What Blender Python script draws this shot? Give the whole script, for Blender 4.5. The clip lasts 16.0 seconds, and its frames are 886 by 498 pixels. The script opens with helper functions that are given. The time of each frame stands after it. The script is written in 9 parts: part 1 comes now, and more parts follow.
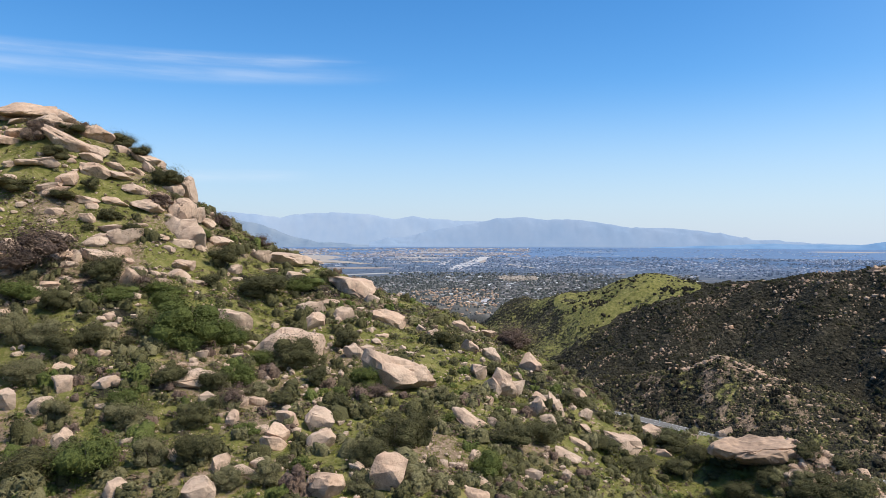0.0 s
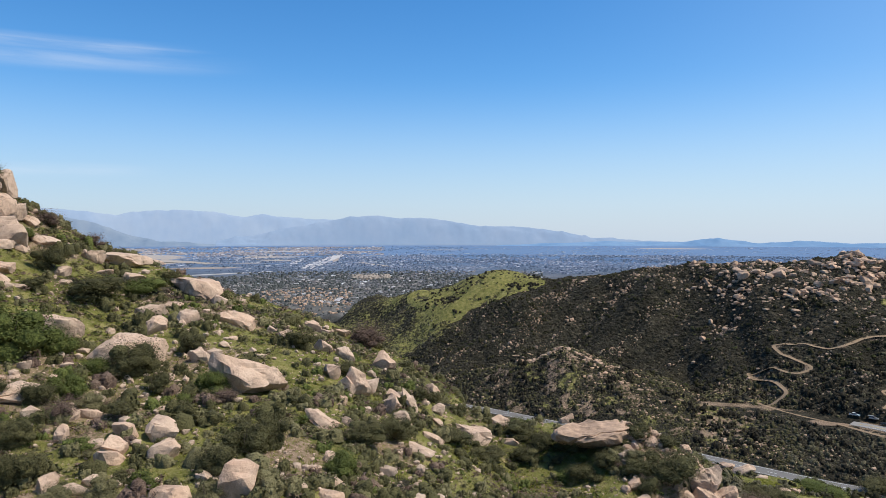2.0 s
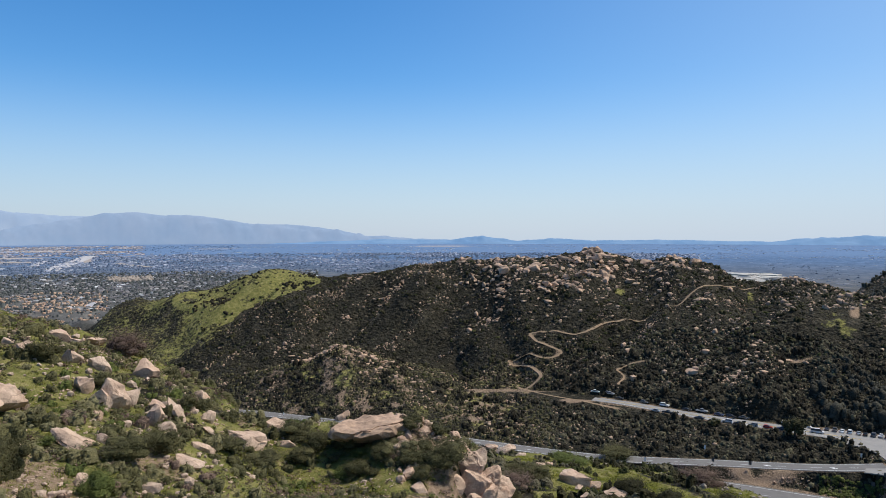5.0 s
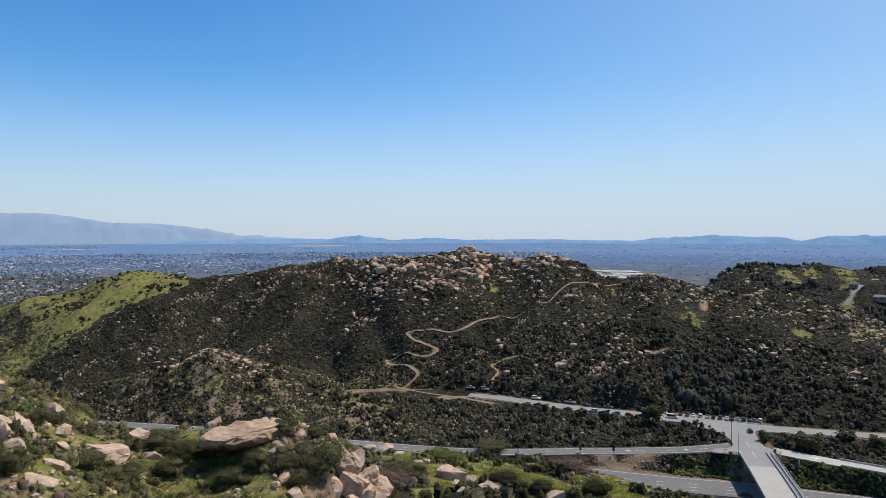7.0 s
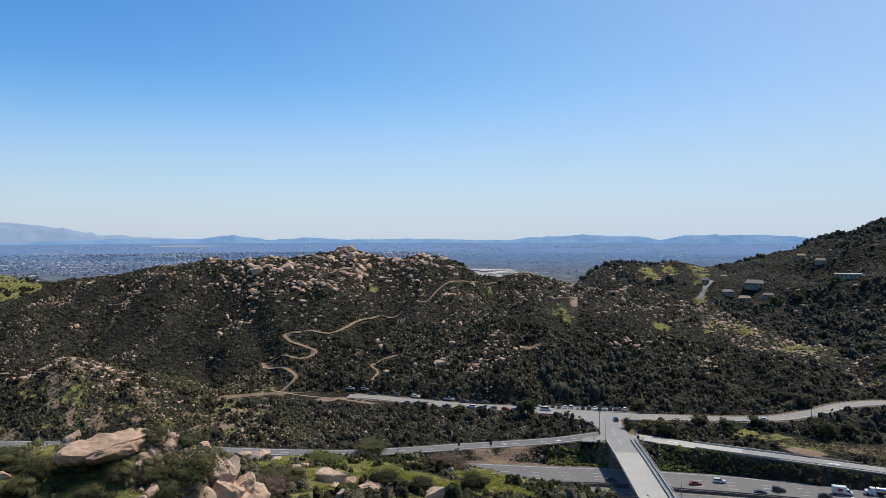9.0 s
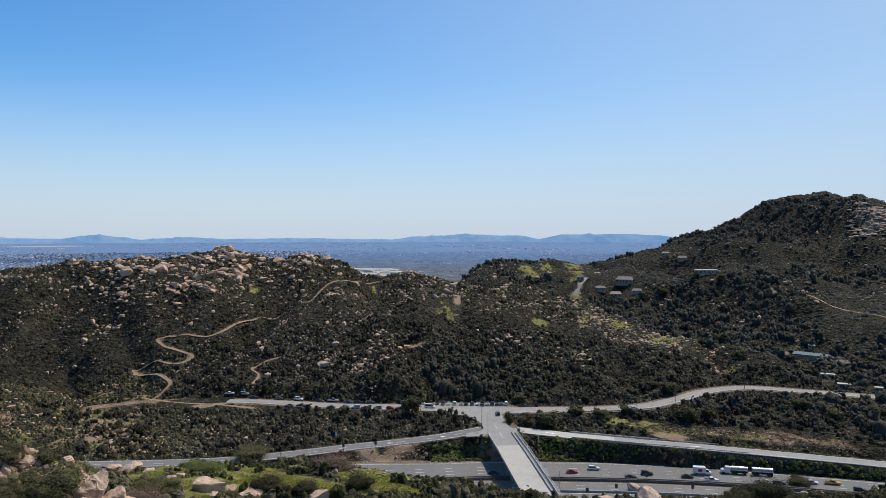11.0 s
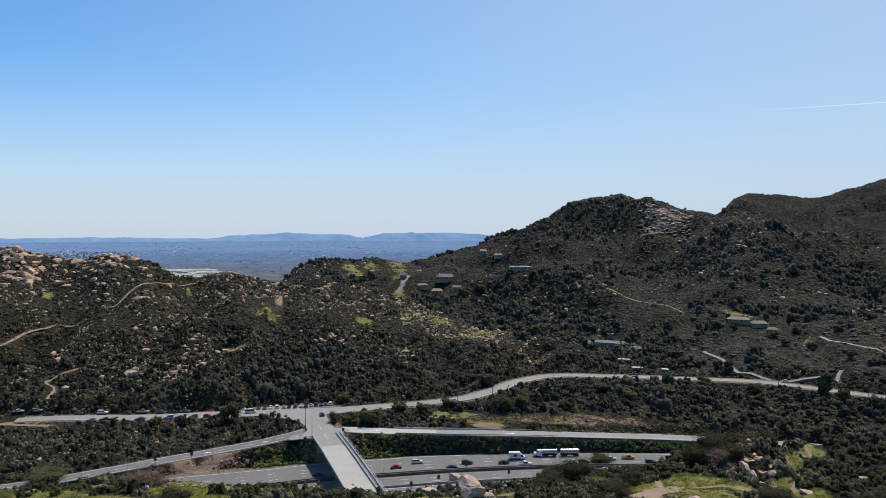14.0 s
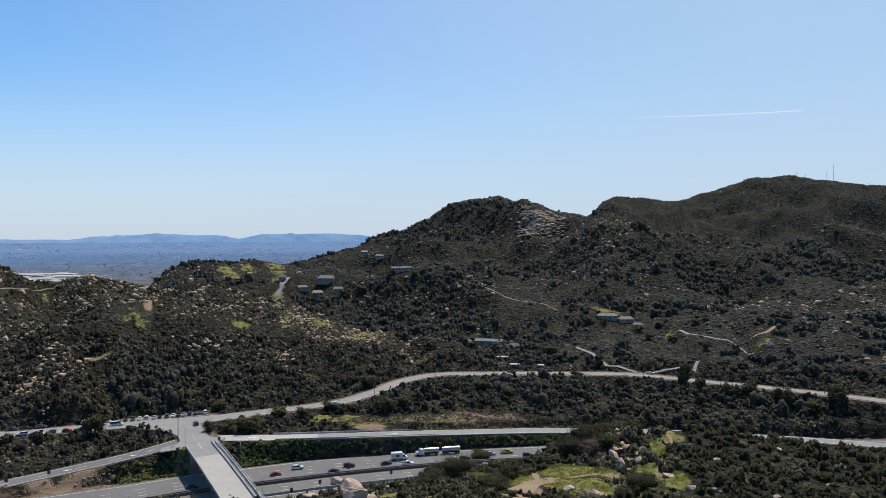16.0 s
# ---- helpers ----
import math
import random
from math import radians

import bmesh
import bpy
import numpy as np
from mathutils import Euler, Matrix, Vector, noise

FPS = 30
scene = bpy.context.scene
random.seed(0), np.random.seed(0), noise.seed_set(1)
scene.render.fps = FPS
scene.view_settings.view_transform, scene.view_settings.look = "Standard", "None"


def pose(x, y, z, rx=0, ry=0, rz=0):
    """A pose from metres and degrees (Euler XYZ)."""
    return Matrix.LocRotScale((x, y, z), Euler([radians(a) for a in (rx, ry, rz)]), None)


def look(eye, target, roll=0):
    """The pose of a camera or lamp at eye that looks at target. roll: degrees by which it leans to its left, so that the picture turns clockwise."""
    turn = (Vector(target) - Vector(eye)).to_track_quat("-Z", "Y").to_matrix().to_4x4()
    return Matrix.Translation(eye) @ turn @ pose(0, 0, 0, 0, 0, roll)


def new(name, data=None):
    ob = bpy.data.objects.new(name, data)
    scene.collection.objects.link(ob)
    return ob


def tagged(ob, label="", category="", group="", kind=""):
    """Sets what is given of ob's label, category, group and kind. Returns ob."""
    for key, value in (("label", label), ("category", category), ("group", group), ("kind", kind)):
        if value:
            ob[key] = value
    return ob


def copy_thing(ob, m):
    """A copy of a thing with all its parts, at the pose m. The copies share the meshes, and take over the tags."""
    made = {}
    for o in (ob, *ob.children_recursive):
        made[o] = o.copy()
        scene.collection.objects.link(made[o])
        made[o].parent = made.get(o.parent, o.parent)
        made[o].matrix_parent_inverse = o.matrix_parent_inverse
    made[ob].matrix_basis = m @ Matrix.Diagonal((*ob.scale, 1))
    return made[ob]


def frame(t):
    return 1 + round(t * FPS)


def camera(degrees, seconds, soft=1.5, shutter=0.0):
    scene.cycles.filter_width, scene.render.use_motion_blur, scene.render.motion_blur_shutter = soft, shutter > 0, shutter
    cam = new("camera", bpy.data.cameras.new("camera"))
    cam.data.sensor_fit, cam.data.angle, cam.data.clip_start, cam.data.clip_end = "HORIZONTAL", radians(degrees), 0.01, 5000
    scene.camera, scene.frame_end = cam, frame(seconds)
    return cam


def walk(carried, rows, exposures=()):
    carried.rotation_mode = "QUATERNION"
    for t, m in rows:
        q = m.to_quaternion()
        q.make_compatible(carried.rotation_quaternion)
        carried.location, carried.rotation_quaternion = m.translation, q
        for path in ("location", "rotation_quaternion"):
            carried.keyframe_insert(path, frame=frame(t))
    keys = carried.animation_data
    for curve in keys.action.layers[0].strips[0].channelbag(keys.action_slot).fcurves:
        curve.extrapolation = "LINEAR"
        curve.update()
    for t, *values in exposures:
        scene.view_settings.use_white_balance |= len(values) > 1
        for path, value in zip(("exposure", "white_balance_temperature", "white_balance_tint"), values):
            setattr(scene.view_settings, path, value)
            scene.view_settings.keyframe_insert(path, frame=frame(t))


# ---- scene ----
cam = camera(64.5, 16.0, soft=0.6)
# seconds, heading (degrees clockwise from +y), pitch, roll; the camera hovers in one place
TURN = [
    (0, 0.00, -1.04, 0.12),
    (0.5, 2.83, -1.06, 0.08),
    (1, 5.79, -1.09, 0.04),
    (1.5, 8.84, -1.13, 0.02),
    (2, 11.93, -1.16, -0.00),
    (2.5, 14.97, -1.19, -0.02),
    (3, 18.05, -1.22, -0.03),
    (3.5, 21.15, -1.25, -0.04),
    (4, 24.24, -1.28, -0.04),
    (4.5, 27.28, -1.30, -0.04),
    (7, 40.14, -1.36, -0.03),
    (7.5, 42.58, -1.37, -0.03),
    (8, 45.03, -1.38, -0.02),
    (8.5, 47.48, -1.38, -0.02),
    (9, 49.97, -1.39, -0.01),
    (11.5, 61.77, -1.47, 0.00),
    (12, 64.18, -1.49, 0.00),
    (12.5, 66.58, -1.51, 0.01),
    (13, 68.94, -1.53, 0.01),
    (13.5, 71.32, -1.54, 0.01),
    (14, 73.74, -1.55, 0.02),
    (14.5, 76.16, -1.56, 0.03),
    (15, 78.59, -1.55, 0.03),
    (15.5, 81.00, -1.52, 0.05),
    (16, 83.39, -1.47, 0.06),
]
walk(cam, [(t, pose(0, 0, 100, 90 + b, 0, -a) @ pose(0, 0, 0, 0, 0, c)) for t, a, b, c in TURN],
     exposures=[(0.0, 0.12), (2.5, 0.0), (7.0, -0.06), (12.0, -0.08), (16.0, -0.04)])

# ---- daylight ----
SUN_AZ, SUN_EL = 106.0, 60.0
world = bpy.data.worlds.new("sky")
scene.world = world
world.use_nodes = True
wn, wl = world.node_tree.nodes, world.node_tree.links
wn.clear()


def wnode(kind, **inputs):
    k = wn.new(kind)
    for name, v in inputs.items():
        sock = k.inputs[int(name[1:])] if name[0] == "i" and name[1:].isdigit() else k.inputs[name]
        if hasattr(v, "is_linked"):
            wl.new(v, sock)
        else:
            sock.default_value = v
    return k


def wmath(op, a, b=0.0, c=0.0, clamp=False):
    k = wnode("ShaderNodeMath", i0=a, i1=b, i2=c)
    k.operation, k.use_clamp = op, clamp
    return k.outputs[0]


def wmix(fac, a, b):
    k = wn.new("ShaderNodeMix")
    k.data_type = "RGBA"
    for sock, v in ((k.inputs[0], fac), (k.inputs[6], a), (k.inputs[7], b)):
        if hasattr(v, "is_linked"):
            wl.new(v, sock)
        else:
            sock.default_value = v
    return k.outputs[2]


def wstep(v, a, b):
    """0 below a, 1 above b, smooth between."""
    k = wn.new("ShaderNodeMapRange")
    k.interpolation_type = "SMOOTHSTEP"
    wl.new(v, k.inputs[0])
    k.inputs[1].default_value, k.inputs[2].default_value = a, b
    return k.outputs[0]


sky = wn.new("ShaderNodeTexSky")
sky.sky_type, sky.sun_disc = "NISHITA", False
sky.sun_elevation, sky.sun_rotation = radians(SUN_EL), radians(SUN_AZ)
sky.altitude, sky.air_density, sky.dust_density, sky.ozone_density = 500, 1.0, 0.3, 5.0
sat = wnode("ShaderNodeHueSaturation", Saturation=1.27, Value=1.56, Color=sky.outputs[0])
way = wnode("ShaderNodeSeparateXYZ", Vector=wn.new("ShaderNodeTexCoord").outputs["Generated"])
wx, wy, wz = way.outputs
heading = wmath("MULTIPLY", wmath("ARCTAN2", wx, wy), 57.2958)
height = wmath("MULTIPLY", wmath("ARCSINE", wz), 57.2958)
# pale haze low over the horizon
haze = wmath("MULTIPLY", wmath("SUBTRACT", 1.0, wstep(height, -1.0, 13.0)), 0.82)
paler = wmath("MULTIPLY", wstep(heading, 15.0, 115.0), 0.74)  # the sky whitens towards the sun
air = wmix(paler, sat.outputs[0], (5.15, 6.6, 8.15, 1))
air = wmix(haze, air, wmix(wstep(heading, -25.0, 45.0), (4.5, 5.6, 7.35, 1), (5.35, 6.5, 8.15, 1)))
# thin cirrus streaks in the east and a vapour trail in the south
grain = wnode("ShaderNodeTexNoise", Scale=1.0, Detail=5.0, Roughness=0.6,
              Vector=wnode("ShaderNodeCombineXYZ", X=wmath("MULTIPLY", heading, 0.10), Y=wmath("MULTIPLY", height, 1.1)).outputs[0]).outputs["Fac"]


def streak(mid, slope, az0, half, a0, a1, a2, a3, strength):
    """A band about mid + slope * (heading - az0) degrees high, fading in between a0 and a1 and out between a2 and a3."""
    centre = wmath("MULTIPLY_ADD", wmath("SUBTRACT", heading, az0), slope, mid)
    off = wmath("ABSOLUTE", wmath("SUBTRACT", height, centre))
    band = wmath("SUBTRACT", 1.0, wstep(off, 0.0, half))
    ends = wmath("MULTIPLY", wstep(heading, a0, a1), wmath("SUBTRACT", 1.0, wstep(heading, a2, a3)))
    return wmath("MULTIPLY", wmath("MULTIPLY", band, ends), strength)


thin = wstep(grain, 0.30, 0.70)
clouds = [(13.0, 0.030, -30, 0.75, -50, -34, -14, -6, 0.34), (11.9, 0.035, -30, 0.95, -50, -34, -16, -1, 0.30), (4.6, 0.02, -18, 0.7, -40, -22, -16, -9, 0.30),
          (13.5, 0.02, -20, 0.25, -30, -22, -12, -5, 0.35)]
veil = None
for c in clouds:
    k = wmath("MULTIPLY", streak(*c), wmath("MULTIPLY_ADD", thin, 0.7, 0.3))
    veil = k if veil is None else wmath("MAXIMUM", veil, k)
air = wmix(veil, air, (7.6, 8.3, 9.4, 1))
air = wmix(streak(8.80, -0.012, 100, 0.06, 96, 104, 110.3, 110.5, 0.5), air, (9.2, 9.6, 10.0, 1))
bg = wnode("ShaderNodeBackground", Color=air, Strength=0.1)
wout = wnode("ShaderNodeOutputWorld", Surface=bg.outputs[0])
sun = new("sun", bpy.data.lights.new("sun", "SUN"))
sun.data.energy, sun.data.angle, sun.data.color = 4.4, radians(0.55), (1.0, 0.92, 0.81)
sun.matrix_world = look((math.sin(radians(SUN_AZ)) * 50, math.cos(radians(SUN_AZ)) * 50, 50 * math.tan(radians(SUN_EL))), (0, 0, 0))


# ---- landform: height of the ground by bearing (degrees clockwise from +y) and distance from the hovering camera ----
EYE_H = 100.0


def vnoise(x, y, seed=0):
    """Smooth value noise in -1..1 for numpy arrays."""
    xi, yi = np.floor(x).astype(np.int64), np.floor(y).astype(np.int64)
    fx, fy = x - xi, y - yi
    fx, fy = fx * fx * (3 - 2 * fx), fy * fy * (3 - 2 * fy)

    def h(a, b):
        n = (a * 374761393 + b * 668265263 + seed * 974634777) & 0xFFFFFFFF
        n = ((n ^ (n >> 13)) * 1274126177) & 0xFFFFFFFF
        n = ((n ^ (n >> 16)) * 2246822519) & 0xFFFFFFFF
        return ((n ^ (n >> 15)) & 0xFFFF) / 32767.5 - 1

    a, b = h(xi, yi), h(xi + 1, yi)
    c, d = h(xi, yi + 1), h(xi + 1, yi + 1)
    return (a * (1 - fx) + b * fx) * (1 - fy) + (c * (1 - fx) + d * fx) * fy


def fbm(x, y, size, octaves=4, seed=0, gain=0.5):
    v, amp, f = 0.0, 1.0, 1.0 / size
    for k in range(octaves):
        v = v + amp * vnoise(x * f + 17.3 * k, y * f - 9.1 * k, seed + k)
        amp, f = amp * gain, f * 2.03
    return v


def line(rows, az, smooth=2):
    """Distance and height of one landform line at the bearings az."""
    r = np.array(rows, float)
    d = np.interp(az, r[:, 0], r[:, 1], period=360)
    z = np.interp(az, r[:, 0], r[:, 2], period=360)
    for _ in range(smooth):
        d = (np.roll(d, 1) + 2 * d + np.roll(d, -1)) / 4
        z = (np.roll(z, 1) + 2 * z + np.roll(z, -1)) / 4
    return d, z


LINES = []
centre = [(-40, 4, 76), (60, 4, 74), (120, 4, 74), (220, 4, 80)]
LINES.append(centre)
near = [(-38, 56, 78.5), (-20, 52, 80), (0, 52, 80), (10, 60, 77), (20, 68, 73.9), (29, 74, 71.6), (33, 84, 66.9), (40, 95, 63.2), (50, 105, 59.3), (60, 110, 56.4), (68, 100, 60), (75, 95, 61.6), (85, 100, 61.6), (95, 115, 56.3), (120, 125, 52.5), (220, 60, 82)]
LINES.append(near)
shoulder = [(-38, 114, 97.2), (-30, 109.7, 98.7), (-22, 102.2, 94.3), (-14, 95.7, 88), (-6, 89.2, 85.3), (2, 86, 82.2), (10, 85.3, 77.8), (14, 83.6, 73.9), (18, 82.7, 71.4), (22, 82.2, 71.2), (27, 81.8, 72.5), (31, 84.1, 71.3), (36, 115.4, 60), (44, 126.1, 56.2), (52, 133, 52.5), (60, 130, 50.6), (70, 114.3, 55), (80, 117.9, 55.8), (88, 132.1, 53.1), (94, 140, 53.6), (104, 147.8, 52.9), (120, 158.2, 50.2), (220, 115, 97)]
LINES.append(shoulder)
rim = [(-38, 172, 119.9), (-32, 168, 123), (-29.8, 165, 124.4), (-27, 162, 122.5), (-25, 158, 119.1), (-23, 154, 115.9), (-21, 150, 111.8), (-19.5, 147, 106.9), (-17, 145, 103), (-13.3, 138, 96.9), (-10, 132, 94.7), (-5, 125, 89.7), (0, 120, 86.5), (5, 116, 82.7), (9, 112, 79.6), (12, 108, 76.5), (14, 104, 74.1), (17, 100, 73.2), (21, 96, 73.7), (24, 93, 74.7), (27, 91, 75.8), (29.5, 90, 75), (31.5, 89, 72.8), (32.6, 92, 70.1), (33.6, 136, 56.1), (36, 142, 54.7), (43, 152, 51.2), (48, 158, 49)]
rim += [(52, 160, 46.2), (55, 158, 44.7), (60, 150, 44.8), (63, 142, 45.2), (70, 130, 49.6), (75, 122, 54.1), (79, 135, 50.1), (83, 148, 49.3), (87, 158, 46.2), (91, 165, 45.8), (93.5, 166, 50.2), (97, 170, 51.6), (102, 175, 51.5), (107, 180, 50.1), (116, 190, 48), (122, 192, 47.8), (220, 170, 112)]
LINES.append(rim)
back_slope = [(-38, 202, 99.9), (-25, 188, 99.1), (-12, 165.6, 76), (0, 150, 66.5), (10, 140.7, 58.6), (14, 134, 54.1), (20, 127, 53.6), (27, 121, 55.8), (31, 119.2, 53.3), (34, 167, 35.9), (38, 178.9, 36.7), (48, 192, 32), (58, 187.2, 27.8), (66, 170.9, 30.1), (75, 156, 37.1), (84, 184.5, 31.5), (92, 199.4, 30.6), (100, 207, 34.5), (110, 217.3, 32.4), (120, 225.3, 30.9), (220, 204, 95)]
LINES.append(back_slope)
canyon_near = [(-38, 330, 20), (-12, 320, 5), (0, 310, 0), (10, 300, -6), (20, 290, -4), (30, 275, -1), (40, 262, 0), (50, 258, 0), (60, 256, 0), (70, 256, 0), (80, 262, 0), (90, 272, 0), (100, 285, 0), (120, 310, 2), (220, 320, 40)]
LINES.append(canyon_near)
canyon_far = [(-38, 420, 0), (-12, 400, -8), (0, 390, -10), (10, 380, -8), (20, 345, -3), (30, 322, 0), (40, 308, 0), (50, 305, 0), (60, 302, 0), (70, 303, 0), (80, 311, 0), (90, 325, 0), (100, 338, 0), (120, 365, 2), (220, 420, 30)]
LINES.append(canyon_far)
ramp_bank = [(-38, 470, -8), (-12, 460, -12), (0, 440, -12), (10, 410, -6), (14.5, 407, 0), (20, 379, 0), (33, 332, 1), (42, 316, 2), (51, 310, 3), (55, 315, 5), (60, 320, 7), (64, 324, 9), (70, 321, 8), (84, 322, 7), (93, 332, 5), (107, 356, 3), (120, 378, 3), (220, 470, 20)]
LINES.append(ramp_bank)
road_bench = [(-38, 560, -14), (-12, 540, -18), (0, 520, -20), (8, 470, -8), (13, 455, 6), (17, 440, 23.2), (20, 438, 29.1), (21.6, 436, 31.0), (23.2, 434, 28.0), (25, 430, 23.2), (28, 424, 17.8), (31, 416, 12.8), (34, 408, 10.8), (36.5, 400, 9.9), (40, 388, 10), (48, 370, 10), (55, 357, 10), (64, 351, 9.5), (72, 361, 10), (78, 386, 12), (82.4, 417, 14), (93, 419, 16), (104, 420, 16), (116, 443, 15), (122, 448, 16), (220, 560, 30)]
LINES.append(road_bench)
hill_foot = [(-38, 640, -20), (-12, 620, -26), (0, 600, -24), (8, 540, -10), (13, 505, 2), (18, 492, 18), (24, 480, 16), (30, 465, 12), (36, 425, 14), (42, 405, 17), (50, 385, 17), (56, 372, 16), (64, 365, 14), (72, 376, 16), (78, 400, 16), (84, 430, 16), (93, 440, 17), (104, 440, 19), (120, 466, 20), (220, 640, 40)]
LINES.append(hill_foot)
front_crest = [(-38, 800, -28), (-12, 800, -34), (-3, 800, -24), (1.8, 780, 1.5), (4.8, 760, 26.8), (9.1, 730, 43.8), (13.6, 700, 59), (16.4, 690, 65), (19, 680, 64.4), (21, 672, 58.9), (25, 650, 64.8), (28.8, 640, 69.3), (31.7, 630, 74.1), (35.9, 620, 76.2), (38.8, 618, 77.9), (42.1, 615, 82.8), (43.7, 614, 80.2), (46.4, 612, 74.9), (48.3, 610, 77.6), (50.7, 606, 73.5), (53, 600, 62.3), (54.4, 596, 58.3), (56.7, 590, 62.9), (59.4, 580, 60.5), (62.3, 572, 58.0), (66.2, 562, 50.0), (69, 550, 46.0), (71.3, 539, 41.5), (74, 528, 34.0), (76.8, 516, 28.5), (79.7, 499, 24.4), (82.3, 484, 21.8), (84.8, 472, 20.0), (87, 464, 17), (89, 455, 17), (104, 455, 20), (120, 480, 22), (220, 800, 60)]
LINES.append(front_crest)
back_valley = [(-38, 900, -38), (-12, 900, -42), (0, 900, -42), (20, 850, -22), (40, 800, 0), (52, 760, 20), (60, 700, 36), (67, 660, 28), (75, 604, 15), (79, 575, 13), (82, 548, 13), (88, 505, 16), (94, 520, 24), (98, 560, 29), (104, 600, 34), (112, 640, 40), (120, 680, 46), (220, 900, 80)]
LINES.append(back_valley)
back_crest = [(-38, 1060, -42), (0, 1050, -46), (20, 1050, -42), (50, 1000, -40), (57, 900, -6), (60.7, 850, 46.5), (62.5, 855, 56.7), (64.7, 860, 65.5), (68.1, 880, 66.2), (69.7, 885, 61.4), (72.5, 910, 63.5), (76.4, 950, 76.8), (78.9, 1000, 93), (82.2, 1050, 121.1), (84.2, 1080, 143.4), (86.3, 1100, 148), (89.1, 1110, 146.5), (91.8, 1130, 136.5), (93.7, 1160, 124.3), (95.1, 1300, 127.2), (96.2, 1400, 153.8), (97.2, 1450, 176), (98.8, 1455, 166), (101, 1462, 162), (103.5, 1470, 170), (105, 1480, 182.7), (107, 1500, 204.9), (110, 1500, 203.6), (112.6, 1500, 191.7), (115.6, 1500, 177.3), (121, 1500, 162.9), (220, 1300, 150)]
LINES.append(back_crest)
lee = [(-38, 1260, -46), (0, 1250, -49), (40, 1250, -48), (55, 1200, -46), (62, 1080, -30), (72, 1150, -30), (80, 1250, 40), (88, 1330, 60), (96, 1620, 90), (120, 1680, 120), (220, 1600, 120)]
LINES.append(lee)
# valley floor drawn in and tilted up to meet the camera's horizon
plain = [(0, 1800, -32.2), (100, 1800, -32.2)]
LINES.append(plain)
plain = [(0, 2500, -15.7), (100, 2500, -15.7)]
LINES.append(plain)
plain = [(0, 3500, 5.3), (100, 3500, 5.3)]
LINES.append(plain)
plain = [(0, 4600, 27.7), (100, 4600, 27.7)]
LINES.append(plain)
far = [(0, 4990, 30), (100, 4990, 30)]
LINES.append(far)


AZ = np.concatenate([np.arange(-42, 122, 0.32), np.arange(122, 318, 2.0)])
NA = len(AZ)
RR = np.concatenate([[0.05, 3.0], np.arange(6, 46, 5.0), np.arange(46, 80, 1.6), np.arange(80, 270, 2.5), np.arange(270, 440, 1.7), np.arange(440, 760, 5.0),
                     np.arange(760, 1600, 14.0), np.geomspace(1600, 4985, 40)])
NR = len(RR)


def radial(ds, zs, rr):
    """Monotone cubic through the stations of each bearing, sampled at distances rr. ds, zs: stations x bearings."""
    for k in range(1, len(ds)):
        ds[k] = np.maximum(ds[k], ds[k - 1] + 3)
    h = np.diff(ds, axis=0)
    s = np.diff(zs, axis=0) / h
    m = np.zeros_like(zs)
    same = s[:-1] * s[1:] > 0
    m[1:-1] = np.where(same, 2 * s[:-1] * s[1:] / np.where(same, s[:-1] + s[1:], 1), 0)
    m[0], m[-1] = s[0], 0
    out = np.zeros((ds.shape[1], len(rr)))
    for i in range(ds.shape[1]):
        k = np.clip(np.searchsorted(ds[:, i], rr) - 1, 0, len(ds) - 2)
        hk = h[k, i]
        u = np.clip((rr - ds[k, i]) / hk, 0, 1)
        out[i] = ((2 * u**3 - 3 * u**2 + 1) * zs[k, i] + (u**3 - 2 * u**2 + u) * hk * m[k, i]
                  + (3 * u**2 - 2 * u**3) * zs[k + 1, i] + (u**3 - u**2) * hk * m[k + 1, i])
    return out


st = [line(r, AZ) for r in LINES]
# a nearer ridge runs down from the summit in front of the far one, with a dip behind it
turn_in = np.clip((AZ - 92) / 4, 0, 1) * (AZ < 200)
ridge_z = np.interp(AZ, [92, 94.8, 97.6, 100.9, 103.5, 106.5, 110.6, 113.2, 115.7, 122], [122, 121, 112, 99, 92, 84.5, 67, 56, 38, 30])
(vd_, vz_), (cd_, cz_) = st[11], st[12]
st.insert(12, (vd_ + (cd_ - vd_) * 0.5 * (1 - turn_in) + (1000 - vd_) * turn_in, (vz_ + cz_) / 2 * (1 - turn_in) + ridge_z * turn_in))
st.insert(13, (vd_ + (cd_ - vd_) * 0.75 * (1 - turn_in) + (1130 - vd_) * turn_in, (0.25 * vz_ + 0.75 * cz_) * (1 - turn_in) + (ridge_z - 20) * turn_in))
TAB = radial(np.array([s[0] for s in st]), np.array([s[1] for s in st]), RR)
AA, DD = np.meshgrid(np.radians(AZ), RR, indexing="ij")
GX, GY = np.sin(AA) * DD, np.cos(AA) * DD
# hummocks, spurs and gullies
rough = np.interp(DD, [0, 60, 200, 300, 420, 700, 1100, 1500, 1900], [0.3, 0.55, 1.2, 0.8, 1.2, 4.0, 7.0, 5.0, 0.0])
TAB += rough * fbm(GX, GY, 38, 3, 5) * np.interp(DD, [0, 240, 300, 420, 560], [1, 1, 0.5, 0.6, 1])
gully = np.interp(DD, [380, 450, 560, 640, 800, 1000, 1400, 1700], [0, 1, 1, 0.25, 0.6, 1, 0.2, 0])
TAB += gully * (-7) * np.maximum(0, 1 - np.abs(vnoise(np.degrees(AA) / 5.5 + 0.004 * DD, DD / 420, 31)) * 2.6)
TAB += np.interp(DD, [0, 40, 170, 260, 300], [0.0, 0.45, 0.9, 0.3, 0.0]) * fbm(GX, GY, 7, 3, 9)

